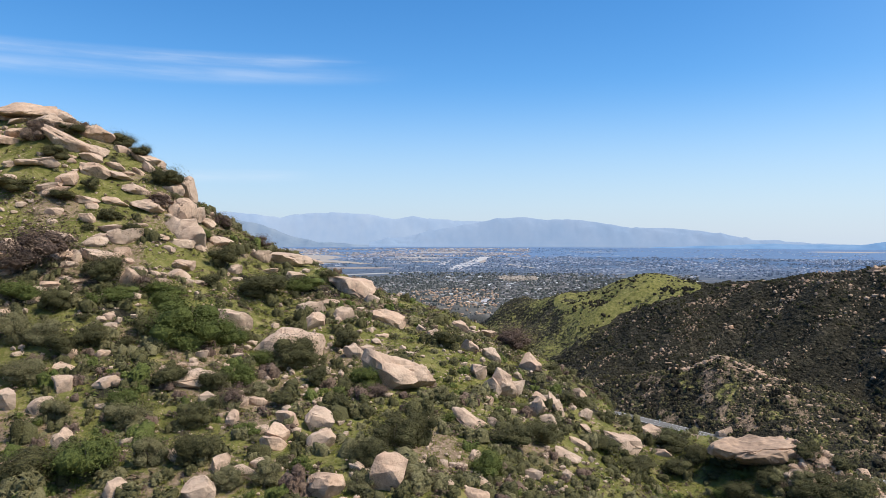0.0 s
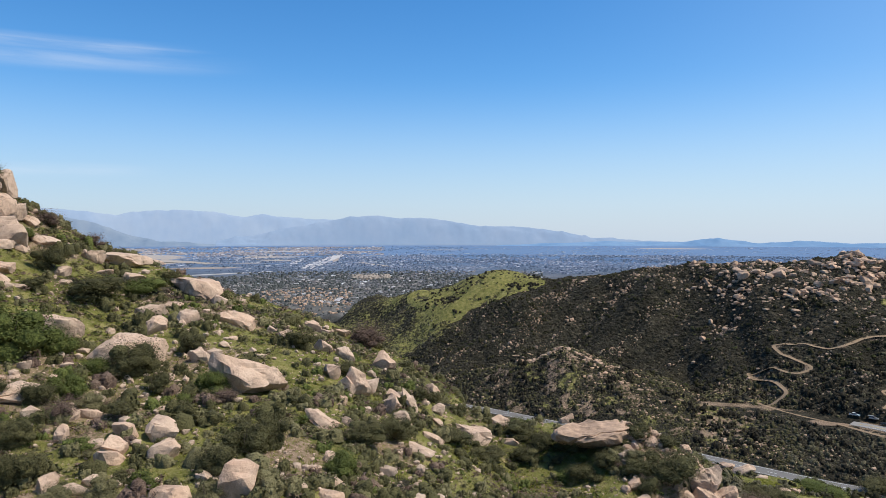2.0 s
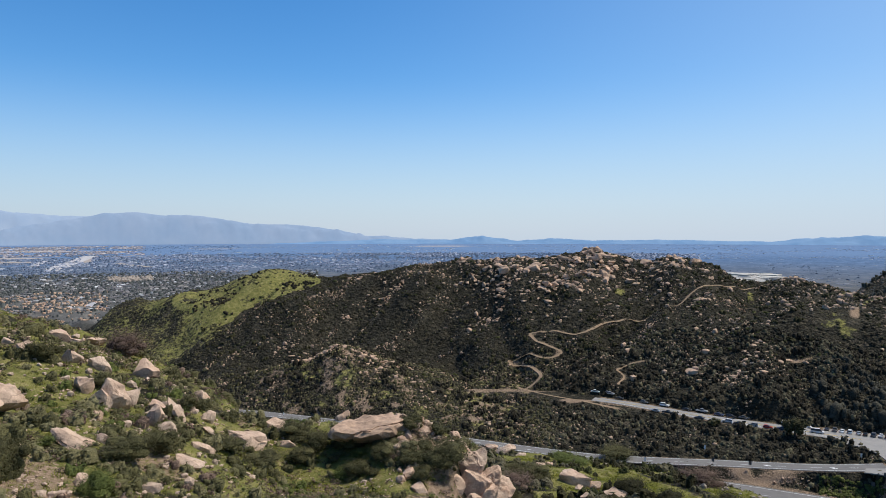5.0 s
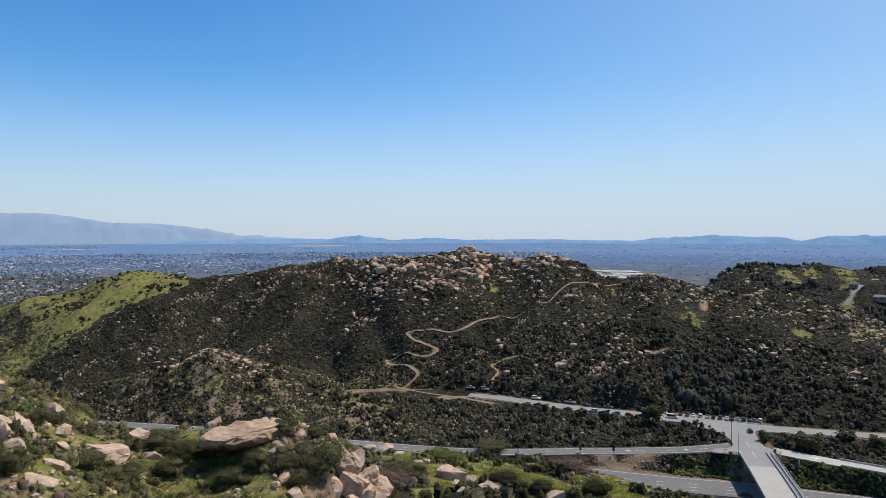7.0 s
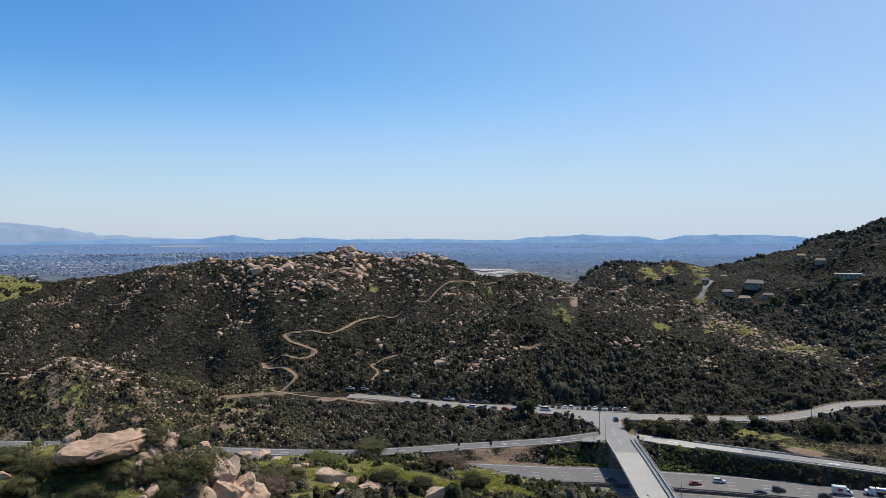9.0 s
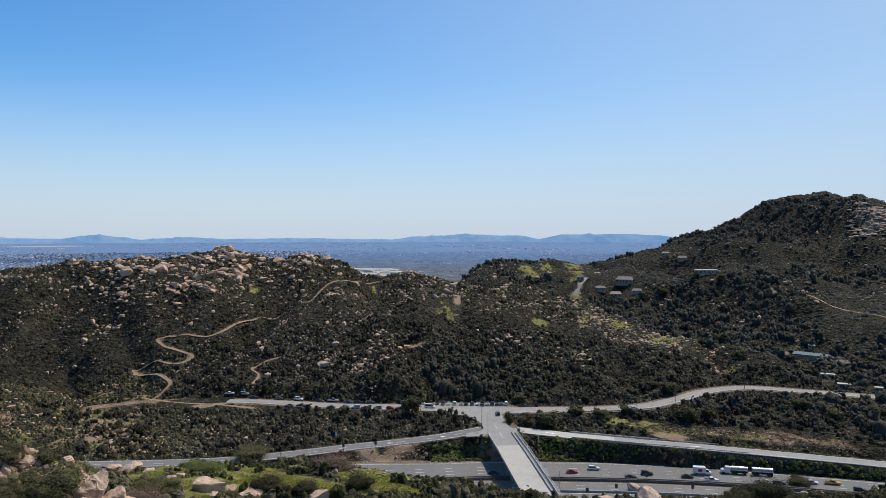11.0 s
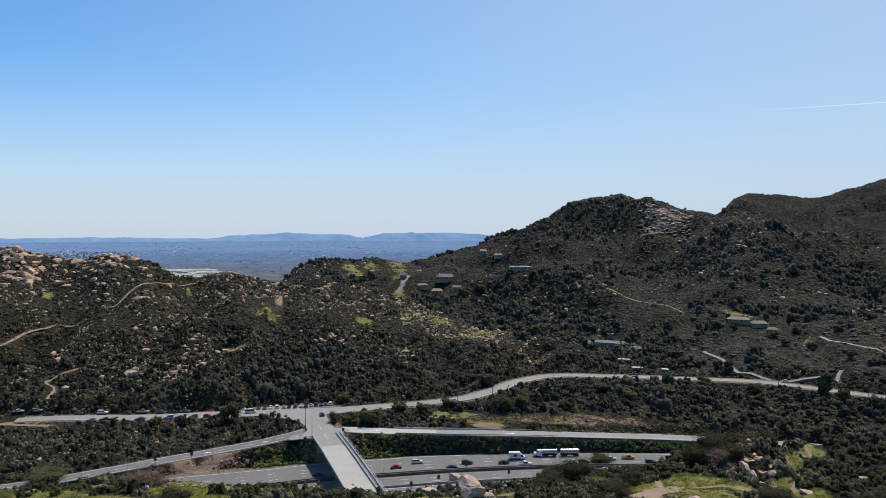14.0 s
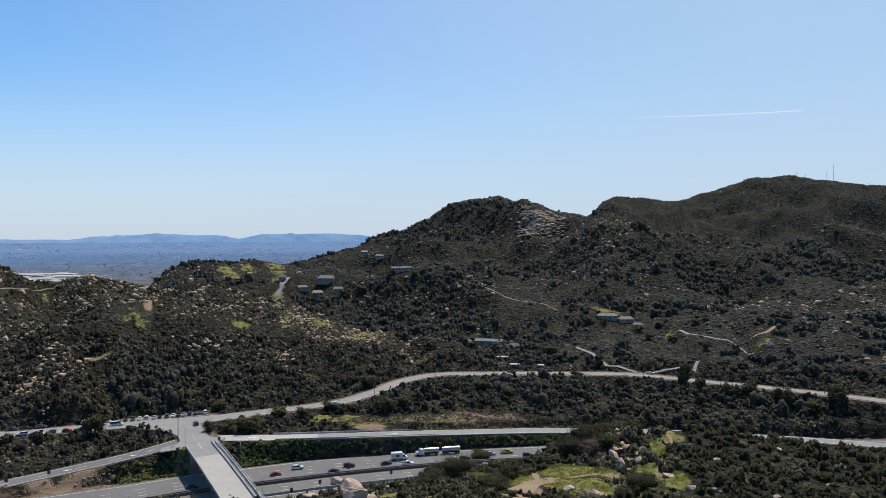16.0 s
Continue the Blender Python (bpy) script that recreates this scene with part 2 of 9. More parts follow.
# the rocky mound on the near knoll beside the freeway
for mx, my, mh, mr in ((156.5, -21.0, 3.2, 6.0), (149.5, -14.0, 1.8, 5.0)):
    TAB += mh * np.exp(-(((GX - mx) ** 2 + (GY - my) ** 2) / mr ** 2) ** 1.5)

# level ground straight below the camera
level = np.clip(RR / 40, 0, 1) ** 2 * (3 - 2 * np.clip(RR / 40, 0, 1))
TAB = 76.0 * (1 - level) + TAB * level


def dense(pts, step=3.0):
    """A smooth polyline through pts (x, y, z), resampled."""
    p = np.array(pts, float)
    t = np.concatenate([[0], np.cumsum(np.hypot(*np.diff(p[:, :2], axis=0).T))])
    n = max(2, int(t[-1] / step) + 1)
    u = np.linspace(0, t[-1], n)
    m = np.gradient(p, t, axis=0)
    k = np.clip(np.searchsorted(t, u) - 1, 0, len(p) - 2)
    h = (t[k + 1] - t[k])[:, None]
    v = ((u - t[k]) / h[:, 0])[:, None]
    return ((2 * v**3 - 3 * v**2 + 1) * p[k] + (v**3 - 2 * v**2 + v) * h * m[k]
            + (3 * v**2 - 2 * v**3) * p[k + 1] + (v**3 - v**2) * h * m[k + 1])


# centre lines of the roads
OLD_ROAD = dense([(219, 337.3, 9), (237.3, 321.9, 9.5), (250.5, 300.7, 10), (265.6, 277, 10), (275.2, 250.4, 10), (282.6, 228.9, 10), (294.6, 204, 10), (307.3, 178.1, 9.8), (316, 158.2, 9.6), (333.1, 130.5, 9.8), (345.9, 108.4, 10.3), (359.2, 91.6, 11), (377.3, 80.2, 12), (399.8, 69.8, 13), (413.1, 55.1, 14), (419.6, 22.7, 14.5), (423.1, -24.4, 15), (422.4, -60.9, 15.5), (408.9, -102.7, 15), (392.8, -142.2, 15), (372.2, -181.5, 15), (337.3, -227.5, 15)])
RAMP_LEFT = dense([(60.9, 433.2, -1), (101.2, 391.2, 0), (132.1, 353.3, 0), (158.6, 311.2, 0.5), (179.7, 276.7, 1), (196.3, 251.3, 1.3), (209.3, 232.4, 1.8), (233.8, 207.6, 2.6), (246.3, 195.9, 3.2), (259.3, 179.5, 4.6), (274.6, 159.2, 7), (285.8, 148.2, 8.6)])
RAMP_RIGHT = dense([(293.7, 134.5, 8.6), (299.6, 106.7, 8.2), (307.9, 79.6, 7.6), (323.3, 32.8, 6.2), (338.4, -19.5, 4.6), (344.7, -60.8, 3.6), (344.4, -107.3, 3), (335.9, -163.8, 3), (317.8, -214.4, 3)])
FREEWAY = dense([(110, 325, -2), (150, 268, -1), (190, 212, -0.3), (215, 177, 0), (238, 145, 0), (251, 127, 0), (263, 105, 0), (277, 78, 0), (291, 46, 0), (306, 0, 0), (316, -36, 0), (326, -82, 0), (333, -130, 0.5), (338, -200, 1), (338, -280, 1.5)])
BRIDGE = dense([(203, 77.5, 7.8), (223, 92.3, 8.2), (243, 107, 8.6), (263, 121.8, 9), (283, 137, 9.3), (300, 149.5, 9.5), (312, 158, 9.6)])
FAR_LANES = dense([(202, 221, -0.2), (227, 186, 0), (249.3, 153.2, 0), (261.6, 133.6, 0), (273.6, 110.6, 0), (286.5, 82.5, 0), (297, 49, 0)])
LOT = [(310.9, 189.0, 9.6), (320.4, 172.8, 9.6), (330.1, 155.7, 9.6)]
ROAD_BEDS = [(OLD_ROAD, 6.5, 7), (BRIDGE[-14:], 7.0, 4), (dense([(306, 158, 9.4), (312, 172, 9.5)]), 6.0, 4), (dense(LOT), 5.0, 5),
             (dense([(277, 137, 8.5), (284, 138, 8.8), (297, 141, 9.0)]), 5.5, 5), (RAMP_LEFT, 4.8, 4), (RAMP_RIGHT, 4.4, 4), (FAR_LANES, 11.0, 4), (FREEWAY, 18.2, 4)]
TRAILS = []
TRAILS.append((dense([(247.4, 328.2, 9.2), (256.7, 328.7, 14.2), (263.3, 343.7, 16.5), (266.1, 370.3, 16.1), (270.0, 363.7, 19.6), (278.3, 343.4, 23.0), (283.7, 342.9, 25.4), (283.7, 367.1, 28.9), (287.6, 378.1, 32.4), (295.8, 367.8, 33.7), (308.2, 348.2, 37.6), (332.8, 352.8, 42.1), (344.7, 348.3, 45.6)], 1.5), 1.1))  # footpath
TRAILS.append((dense([(338.3, 350.3, 44.3), (352.2, 346.4, 47.0), (371.3, 331.9, 50.5), (399.2, 334.8, 57.3), (420.4, 338.9, 60.3), (445.3, 339.5, 60.7), (470.5, 340.8, 57.9)], 1.5), 0.55))  # footpath
TRAILS.append((dense([(243.4, 332.4, 9.6), (245.5, 305.6, 9.8), (252.4, 285.4, 9.9), (258.7, 265.9, 9.2)], 1.5), 0.8))  # footpath
TRAILS.append((dense([(308.0, 295.7, 24.3), (298.7, 300.9, 21.6), (291.6, 300.9, 20.2), (290.5, 295.0, 18.6), (278.1, 286.1, 15.9)], 1.5), 0.6))  # footpath
TRAILS.append((dense([(104.0, 1.5, 59.9), (119.0, -0.4, 56.4), (124.5, -2.6, 55.5), (125.9, -5.8, 55.5)], 1.5), 2.1))  # footpath
TRAILS.append((dense([(124.5, -2.5, 55.5), (129.5, -2.3, 54.7), (137.0, -1.9, 52.8)], 1.5), 0.5))  # footpath
TRAILS.append((dense([(131.6, -15.0, 54.7), (132.8, -18.2, 54.1), (133.4, -23.5, 53.5), (139.1, -26.2, 53.9), (145.3, -28.0, 53.5)], 1.5), 0.7))  # footpath
TRAILS.append((dense([(145.3, -28.0, 53.5), (154.4, -31.0, 52.5), (167.5, -34.5, 50.6), (173.7, -34.2, 51.3)], 1.5), 0.45))  # footpath
TRAILS.append((dense([(536.9, -114.7, 26.1), (502.3, -122.6, 27.1), (490.4, -132.6, 26.4), (487.2, -140.1, 23.9), (476.4, -148.4, 19.3)], 1.5), 1.05))  # paved drive
TRAILS.append((dense([(511.6, -37.6, 16.6), (485.8, -46.0, 16.5), (471.5, -48.4, 16.2), (435.1, -58.2, 17.3), (428.8, -67.3, 15.5)], 1.5), 1.05))  # paved drive
TRAILS.append((dense([(426.8, -67.0, 15.4), (427.7, -84.5, 17.4), (428.2, -92.1, 18.9), (454.2, -108.6, 18.1)], 1.5), 1.05))  # paved drive
TRAILS.append((dense([(733.8, 252.3, 47.3), (714.5, 253.1, 43.2), (696.6, 252.7, 37.2)], 1.5), 2.3))  # paved drive
TRAILS.append((dense([(502.4, -155.7, 25.9), (504.7, -161.9, 28.7), (519.7, -177.0, 31.6)], 1.5), 1.2))  # footpath
TRAILS.append((dense([(690.0, 55.0, 49), (656.0, 33.0, 44), (622.0, 10.0, 39.7), (600.0, -12.0, 37), (583.0, -27.0, 34.7)], 1.5), 0.9))  # dirt track across the back hill
TRAILS.append((dense([(125.5, -4.5, 55.5), (130.0, -9.0, 55.0), (131.6, -15.0, 54.7)], 1.5), 0.5))  # footpath


def near_line(px, py, pts, reach):
    """Distance to a polyline and its height at the nearest point, for points within reach of it."""
    best = np.full(px.shape, 1e9)
    hz = np.zeros(px.shape)
    p = np.array(pts)
    box = (px > p[:, 0].min() - reach) & (px < p[:, 0].max() + reach) & (py > p[:, 1].min() - reach) & (py < p[:, 1].max() + reach)
    bx, by = px[box], py[box]
    b, z = np.full(bx.shape, 1e9), np.zeros(bx.shape)
    for q, r in zip(p[:-1], p[1:]):
        e = r - q
        u = np.clip(((bx - q[0]) * e[0] + (by - q[1]) * e[1]) / (e[0]**2 + e[1]**2), 0, 1)
        d = np.hypot(bx - q[0] - u * e[0], by - q[1] - u * e[1])
        w = d < b
        b = np.where(w, d, b)
        z = np.where(w, q[2] + u * e[2], z)
    best[box], hz[box] = b, z
    return best, hz


# spurs and gullies of the hills across the freeway
FOLD = 0.7 * fbm(GX, GY, 120, 2, 131) + 1.1 * (0.45 - np.abs(fbm(GX, GY, 75, 2, 133))) + 0.18 * fbm(GX, GY, 22, 2, 135)
BELOW_CREST = np.clip((((TAB - EYE_H) / RR)[:, RR < 1650].max(axis=1)[:, None] - (TAB - EYE_H) / RR) / 0.025, 0.2, 1)
EVEN = np.maximum(np.clip(1.5 - np.hypot((AZ[:, None] - 42) / 8, (RR - 470) / 60), 0, 1), np.clip((AZ[:, None] - 82) / 6, 0, 1) * np.clip((760 - RR) / 80, 0, 1))
TAB = TAB + 10.0 * FOLD * (1 - 0.85 * EVEN) * BELOW_CREST * np.clip((RR - 430) / 60, 0, 1) * np.clip((1700 - RR) / 200, 0, 1) * np.interp(RR, [650, 900], [1, 1.6])
TAB = TAB + 13.0 * (0.4 - np.abs(fbm(GX, GY, 230, 2, 137))) * BELOW_CREST * np.clip((RR - 720) / 150, 0, 1) * np.clip((1700 - RR) / 200, 0, 1) * np.clip((AZ[:, None] - 62) / 8, 0, 1)

# fine ribs that run aslant down the front hill
slant = AZ[:, None] - np.where(AZ[:, None] < 48, 0.07, 0.02) * (RR - 550) + 0.8 * fbm(GX, GY, 60, 2, 191)
TAB = TAB + (4.2 * (0.42 - np.abs(vnoise(slant / 1.7, RR / 130, 193))) + 2.2 * (0.42 - np.abs(vnoise(slant / 0.8, RR / 60, 195)))) * BELOW_CREST * np.clip((RR - 445) / 40, 0, 1) * np.clip((690 - RR) / 40, 0, 1) * np.clip((68 - AZ[:, None]) / 6, 0, 1) * np.clip((AZ[:, None] - 5) / 4, 0, 1)

# single spurs and gullies: a line on the plan, height or depth, half width
for pts, rise, half in (([(337, 160, 0), (352, 172, 0), (373, 188, 0), (393, 203, 0), (400, 220, 0)], -7, 15),
                        ([(366, 262, 0), (340, 238, 0), (327, 224, 0), (308, 214, 0)], 5.5, 13),
                        ([(359, 238, 0), (335, 214, 0), (322, 196, 0)], -6, 11),
                        ([(300, 545, 0), (277, 504, 0), (236, 497, 0), (215, 470, 0)], 7, 22),
                        ([(290, 536, 0), (215, 521, 0), (166, 475, 0)], -8, 24),
                        ([(448, 405, 0), (401, 329, 0), (364, 280, 0)], 5, 20),
                        ([(420, 418, 0), (375, 367, 0), (336, 345, 0), (300, 330, 0)], -6, 18),
                        ([(373, 96, 0), (400, 117, 0), (420, 145, 0)], -6, 14),
                        ([(300, 320, 0), (330, 310, 0), (362, 322, 0)], 4, 14),
                        ([(735, 262, 0), (760, 205, 0), (724, 128, 0), (680, 66, 0), (616, 22, 0), (575, -10, 0)], 11, 34),
                        ([(800, 175, 0), (760, 60, 0), (680, -20, 0)], -9, 40),
                        ([(1080, 30, 0), (960, -30, 0), (830, -80, 0), (700, -110, 0)], 14, 60),
                        ([(1000, 150, 0), (900, 60, 0), (800, 10, 0)], -12, 50),
                        ([(900, -220, 0), (780, -215, 0), (660, -190, 0)], -12, 45),
                        ([(860, -300, 0), (740, -290, 0), (620, -250, 0)], 9, 40)):
    d, _ = near_line(GX, GY, dense(pts, 12), 4 * half)
    TAB = TAB + rise * np.exp(-(np.minimum(d, 4 * half) / half) ** 2) * np.clip(BELOW_CREST * 1.2 - 0.1, 0.15, 1)

# knobs and saddles along the top of the front hill, fitted to the camera's skyline
crest_d = np.interp(AZ, [r[0] for r in front_crest], [r[1] for r in front_crest])
knob = np.interp(AZ, [20, 21.5, 24.2, 27.4, 29.5, 32, 33.7, 36.4, 38.6, 40.9, 42.3, 44.1, 45.5, 46.8, 48.2, 50.1, 51.9, 53, 55.1, 56.9, 58.7, 61],
                 [0, -2.4, -2.2, 0, -1.6, 3.8, 0.2, 5.3, 4.1, 1.6, 6.2, 4.2, 2.4, -0.8, 0.9, 4.4, 3.9, -1.0, 1.7, 4.2, 0.9, 0])
TAB = TAB + knob[:, None] * np.exp(-((RR[None, :] - crest_d[:, None] - 8) / 38) ** 2)

# cut and fill along the roads
ROAD_GAP = np.full(TAB.shape, 1e9)
for pts, half, slope in ROAD_BEDS:
    d, z = near_line(GX, GY, pts, half + 25)
    k = np.clip((d - half - 0.5) / slope, 0, 1)
    k = k * k * (3 - 2 * k)
    TAB = np.where(d < half + slope + 0.5, (z - 0.12) * (1 - k) + TAB * k, TAB)
    ROAD_GAP = np.minimum(ROAD_GAP, d - half)


for pts, half in TRAILS:
    d, z = near_line(GX, GY, pts, half + 6)
    ROAD_GAP = np.minimum(ROAD_GAP, d - half)


def lookup(tab, x, y):
    a = np.degrees(np.arctan2(x, y))
    a = np.where(a < -42, a + 360, a)
    d = np.hypot(x, y)
    fi = np.interp(a, np.append(AZ, 318), np.arange(NA + 1))
    fj = np.interp(d, RR, np.arange(NR))
    i, j = np.floor(fi).astype(int), np.minimum(np.floor(fj).astype(int), NR - 2)
    u, v = fi - i, fj - j
    i0, i1 = i % NA, (i + 1) % NA
    return (tab[i0, j] * (1 - u) + tab[i1, j] * u) * (1 - v) + (tab[i0, j + 1] * (1 - u) + tab[i1, j + 1] * u) * v


def ground_z(x, y):
    """Height of the ground at x, y (numbers or arrays)."""
    return lookup(TAB, np.asarray(x, float), np.asarray(y, float))


def road_gap(x, y):
    return lookup(np.minimum(ROAD_GAP, 60), np.asarray(x, float), np.asarray(y, float))


# ground within the camera's sight; plants and rocks out of it are culled or thinned
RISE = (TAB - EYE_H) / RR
SEEN = ((TAB + 5 - EYE_H) / RR >= np.maximum.accumulate(RISE, axis=1)).astype(float)


def seen_from_camera(x, y):
    return lookup(SEEN, np.asarray(x, float), np.asarray(y, float)) > 0.05


# ---- materials ----
def material(name, rough=0.9, metal=0.0):
    m = bpy.data.materials.new(name)
    m.use_nodes = True
    b = m.node_tree.nodes["Principled BSDF"]
    b.inputs["Roughness"].default_value, b.inputs["Metallic"].default_value = rough, metal
    return m, m.node_tree.nodes, m.node_tree.links, b


def tex_noise(n, l, scale, detail=4, rough=0.55, coords=None):
    t = n.new("ShaderNodeTexNoise")
    t.inputs["Scale"].default_value, t.inputs["Detail"].default_value, t.inputs["Roughness"].default_value = scale, detail, rough
    if coords is None:
        coords = n.new("ShaderNodeNewGeometry").outputs["Position"]
    l.new(coords, t.inputs["Vector"])
    return t.outputs["Fac"]


def ramp(n, l, fac, *stops):
    r = n.new("ShaderNodeValToRGB")
    e = r.color_ramp.elements
    while len(e) < len(stops):
        e.new(0.5)
    for k, (p, c) in zip(e, stops):
        k.position = p
        k.color = (*c, 1) if len(c) == 3 else c
    l.new(fac, r.inputs[0])
    return r.outputs[0]


def mix(n, l, fac, a, b, mode="MIX"):
    m = n.new("ShaderNodeMix")
    m.data_type, m.blend_type = "RGBA", mode
    for sock, v in ((m.inputs[0], fac), (m.inputs[6], a), (m.inputs[7], b)):
        if isinstance(v, (int, float)):
            sock.default_value = v
        elif isinstance(v, tuple):
            sock.default_value = (*v, 1)
        else:
            l.new(v, sock)
    return m.outputs[2]


def arith(n, l, op, a, b, clamp=False):
    m = n.new("ShaderNodeMath")
    m.operation, m.use_clamp = op, clamp
    for sock, v in zip(m.inputs, (a, b)):
        if isinstance(v, (int, float)):
            sock.default_value = v
        else:
            l.new(v, sock)
    return m.outputs[0]


def bump(n, l, b, fac, strength, dist):
    k = n.new("ShaderNodeBump")
    k.inputs["Strength"].default_value, k.inputs["Distance"].default_value = strength, dist
    l.new(fac, k.inputs["Height"])
    l.new(k.outputs[0], b.inputs["Normal"])


def simple(name, col, rough=0.85, metal=0.0, vary=0.25, scale=3.0, rel=0.0):
    """One colour with grain at two scales."""
    m, n, l, b = material(name, rough, metal)
    f = tex_noise(n, l, scale, 5)
    g = tex_noise(n, l, scale * 0.13, 2)
    h = arith(n, l, "MULTIPLY_ADD", f, 0.6)
    h.node.inputs[2].default_value = 0.0
    s = arith(n, l, "ADD", h, arith(n, l, "MULTIPLY", g, 0.4))
    lo, hi = tuple(c * (1 - vary) for c in col), tuple(min(1, c * (1 + vary)) for c in col)
    l.new(ramp(n, l, s, (0.3, lo), (0.7, hi)), b.inputs["Base Color"])
    if rel:
        bump(n, l, b, f, 0.5, rel)
    return m


def leaf(name, dark, light, dry=None, grain=5.0, rough=0.95, drift=0.055):
    """Foliage: each clump has a tone of its own, broken up by finer light and dark."""
    m, n, l, b = material(name, 0.85)
    g = n.new("ShaderNodeNewGeometry")
    rnd = g.outputs["Random Per Island"]
    big, fine = tex_noise(n, l, drift, 3), tex_noise(n, l, grain, 3, 0.7)
    tone = arith(n, l, "ADD", arith(n, l, "MULTIPLY", rnd, 0.26), arith(n, l, "MULTIPLY", big, 0.30 if drift > 0.05 else 0.80))
    tone = arith(n, l, "ADD", tone, 0.08 if drift > 0.05 else -0.145)
    tone = arith(n, l, "ADD", tone, arith(n, l, "MULTIPLY", arith(n, l, "SUBTRACT", fine, 0.32), rough))
    stops = [(0.14, tuple(c * 0.55 for c in dark)), (0.32, dark), (0.72, light)]
    if dry:
        stops.append((0.95, dry))
    l.new(ramp(n, l, tone, *stops), b.inputs["Base Color"])
    b.inputs["Specular IOR Level"].default_value = 0.12
    bump(n, l, b, fine, 1.0, 1.2 / grain)
    return m


def far_leaf(name, dark, light):
    """Distant crowns: one even tone for each."""
    m, n, l, b = material(name, 1.0)
    g = n.new("ShaderNodeNewGeometry")
    l.new(ramp(n, l, g.outputs["Random Per Island"], (0.0, dark), (1.0, light)), b.inputs["Base Color"])
    b.inputs["Specular IOR Level"].default_value = 0
    return m


M_ROCK, n, l, b = material("sandstone", 0.92)
f1, f2, f3 = tex_noise(n, l, 0.55, 6, 0.6), tex_noise(n, l, 5.0, 5, 0.65), tex_noise(n, l, 0.12, 2)
oi = n.new("ShaderNodeObjectInfo")
base = ramp(n, l, f1, (0.28, (0.40, 0.252, 0.168)), (0.5, (0.53, 0.362, 0.25)), (0.72, (0.61, 0.445, 0.322)))
stain = ramp(n, l, f2, (0.30, (0.66, 0.62, 0.58)), (0.48, (1, 1, 1)))
col = mix(n, l, 0.6, base, stain, "MULTIPLY")
col = mix(n, l, arith(n, l, "MULTIPLY", oi.outputs["Random"], 0.5), col, (0.50, 0.39, 0.30))
# dark weathering crust in patches, and a few joints
crust = arith(n, l, "MULTIPLY", ramp(n, l, tex_noise(n, l, 0.9, 5, 0.7), (0.50, (0, 0, 0)), (0.62, (1, 1, 1))), 0.42)
col = mix(n, l, crust, col, (0.20, 0.145, 0.105))
vor = n.new("ShaderNodeTexVoronoi")
vor.feature = "DISTANCE_TO_EDGE"
vor.inputs["Scale"].default_value = 0.2
pos = n.new("ShaderNodeNewGeometry").outputs["Position"]
warp = n.new("ShaderNodeTexNoise")
warp.inputs["Scale"].default_value = 0.8
l.new(pos, warp.inputs["Vector"])
vm = n.new("ShaderNodeVectorMath")
vm.operation = "MULTIPLY_ADD"
l.new(warp.outputs["Color"], vm.inputs[0])
vm.inputs[1].default_value = (1.6, 1.6, 1.6)
l.new(pos, vm.inputs[2])
l.new(vm.outputs[0], vor.inputs["Vector"])
joint = arith(n, l, "MULTIPLY", ramp(n, l, vor.outputs["Distance"], (0.0, (1, 1, 1)), (0.014, (0, 0, 0))), ramp(n, l, f3, (0.45, (0, 0, 0)), (0.6, (0.6, 0.6, 0.6))))
l.new(mix(n, l, joint, col, (0.13, 0.095, 0.07)), b.inputs["Base Color"])
f4 = tex_noise(n, l, 1.7, 4, 0.6)
bump(n, l, b, arith(n, l, "ADD", arith(n, l, "MULTIPLY", f2, 0.22), arith(n, l, "MULTIPLY", f4, 1.0)), 1.0, 0.2)

M_ROCK_FAR = simple("weathered_sandstone", (0.445, 0.30, 0.20), 0.95, 0, 0.45, 0.6)
M_BEDROCK = simple("pale_bedrock", (0.37, 0.28, 0.20), 0.95, 0, 0.3, 0.4)
M_ROCK_TAN = simple("weathered_tan_slab_stone", (0.37, 0.25, 0.168), 0.95, 0, 0.55, 1.6, 0.16)
M_ROCK_GREY = simple("grey_sandstone", (0.33, 0.275, 0.22), 0.95, 0, 0.4, 0.9)

M_GROUND, n, l, b = material("chaparral_ground", 1.0)
b.inputs["Specular IOR Level"].default_value = 0.1
at = n.new("ShaderNodeAttribute")
at.attribute_name = "cover"
sep = n.new("ShaderNodeSeparateColor")
l.new(at.outputs["Color"], sep.inputs[0])
fine, mid_, wide = tex_noise(n, l, 2.2, 6, 0.65), tex_noise(n, l, 0.35, 5, 0.6), tex_noise(n, l, 0.045, 3)
soil = ramp(n, l, fine, (0.3, (0.16, 0.112, 0.075)), (0.55, (0.27, 0.192, 0.130)), (0.75, (0.41, 0.31, 0.222)))
turf = ramp(n, l, mid_, (0.3, (0.092, 0.094, 0.026)), (0.5, (0.155, 0.155, 0.042)), (0.62, (0.225, 0.206, 0.070)), (0.75, (0.33, 0.26, 0.13)))
turf = mix(n, l, ramp(n, l, fine, (0.50, (0, 0, 0)), (0.72, (0.75, 0.75, 0.75))), turf, (0.32, 0.25, 0.13))


def haze_share(v):
    return ramp(n, l, v, (0.42, (0, 0, 0)), (0.80, (1, 1, 1)))


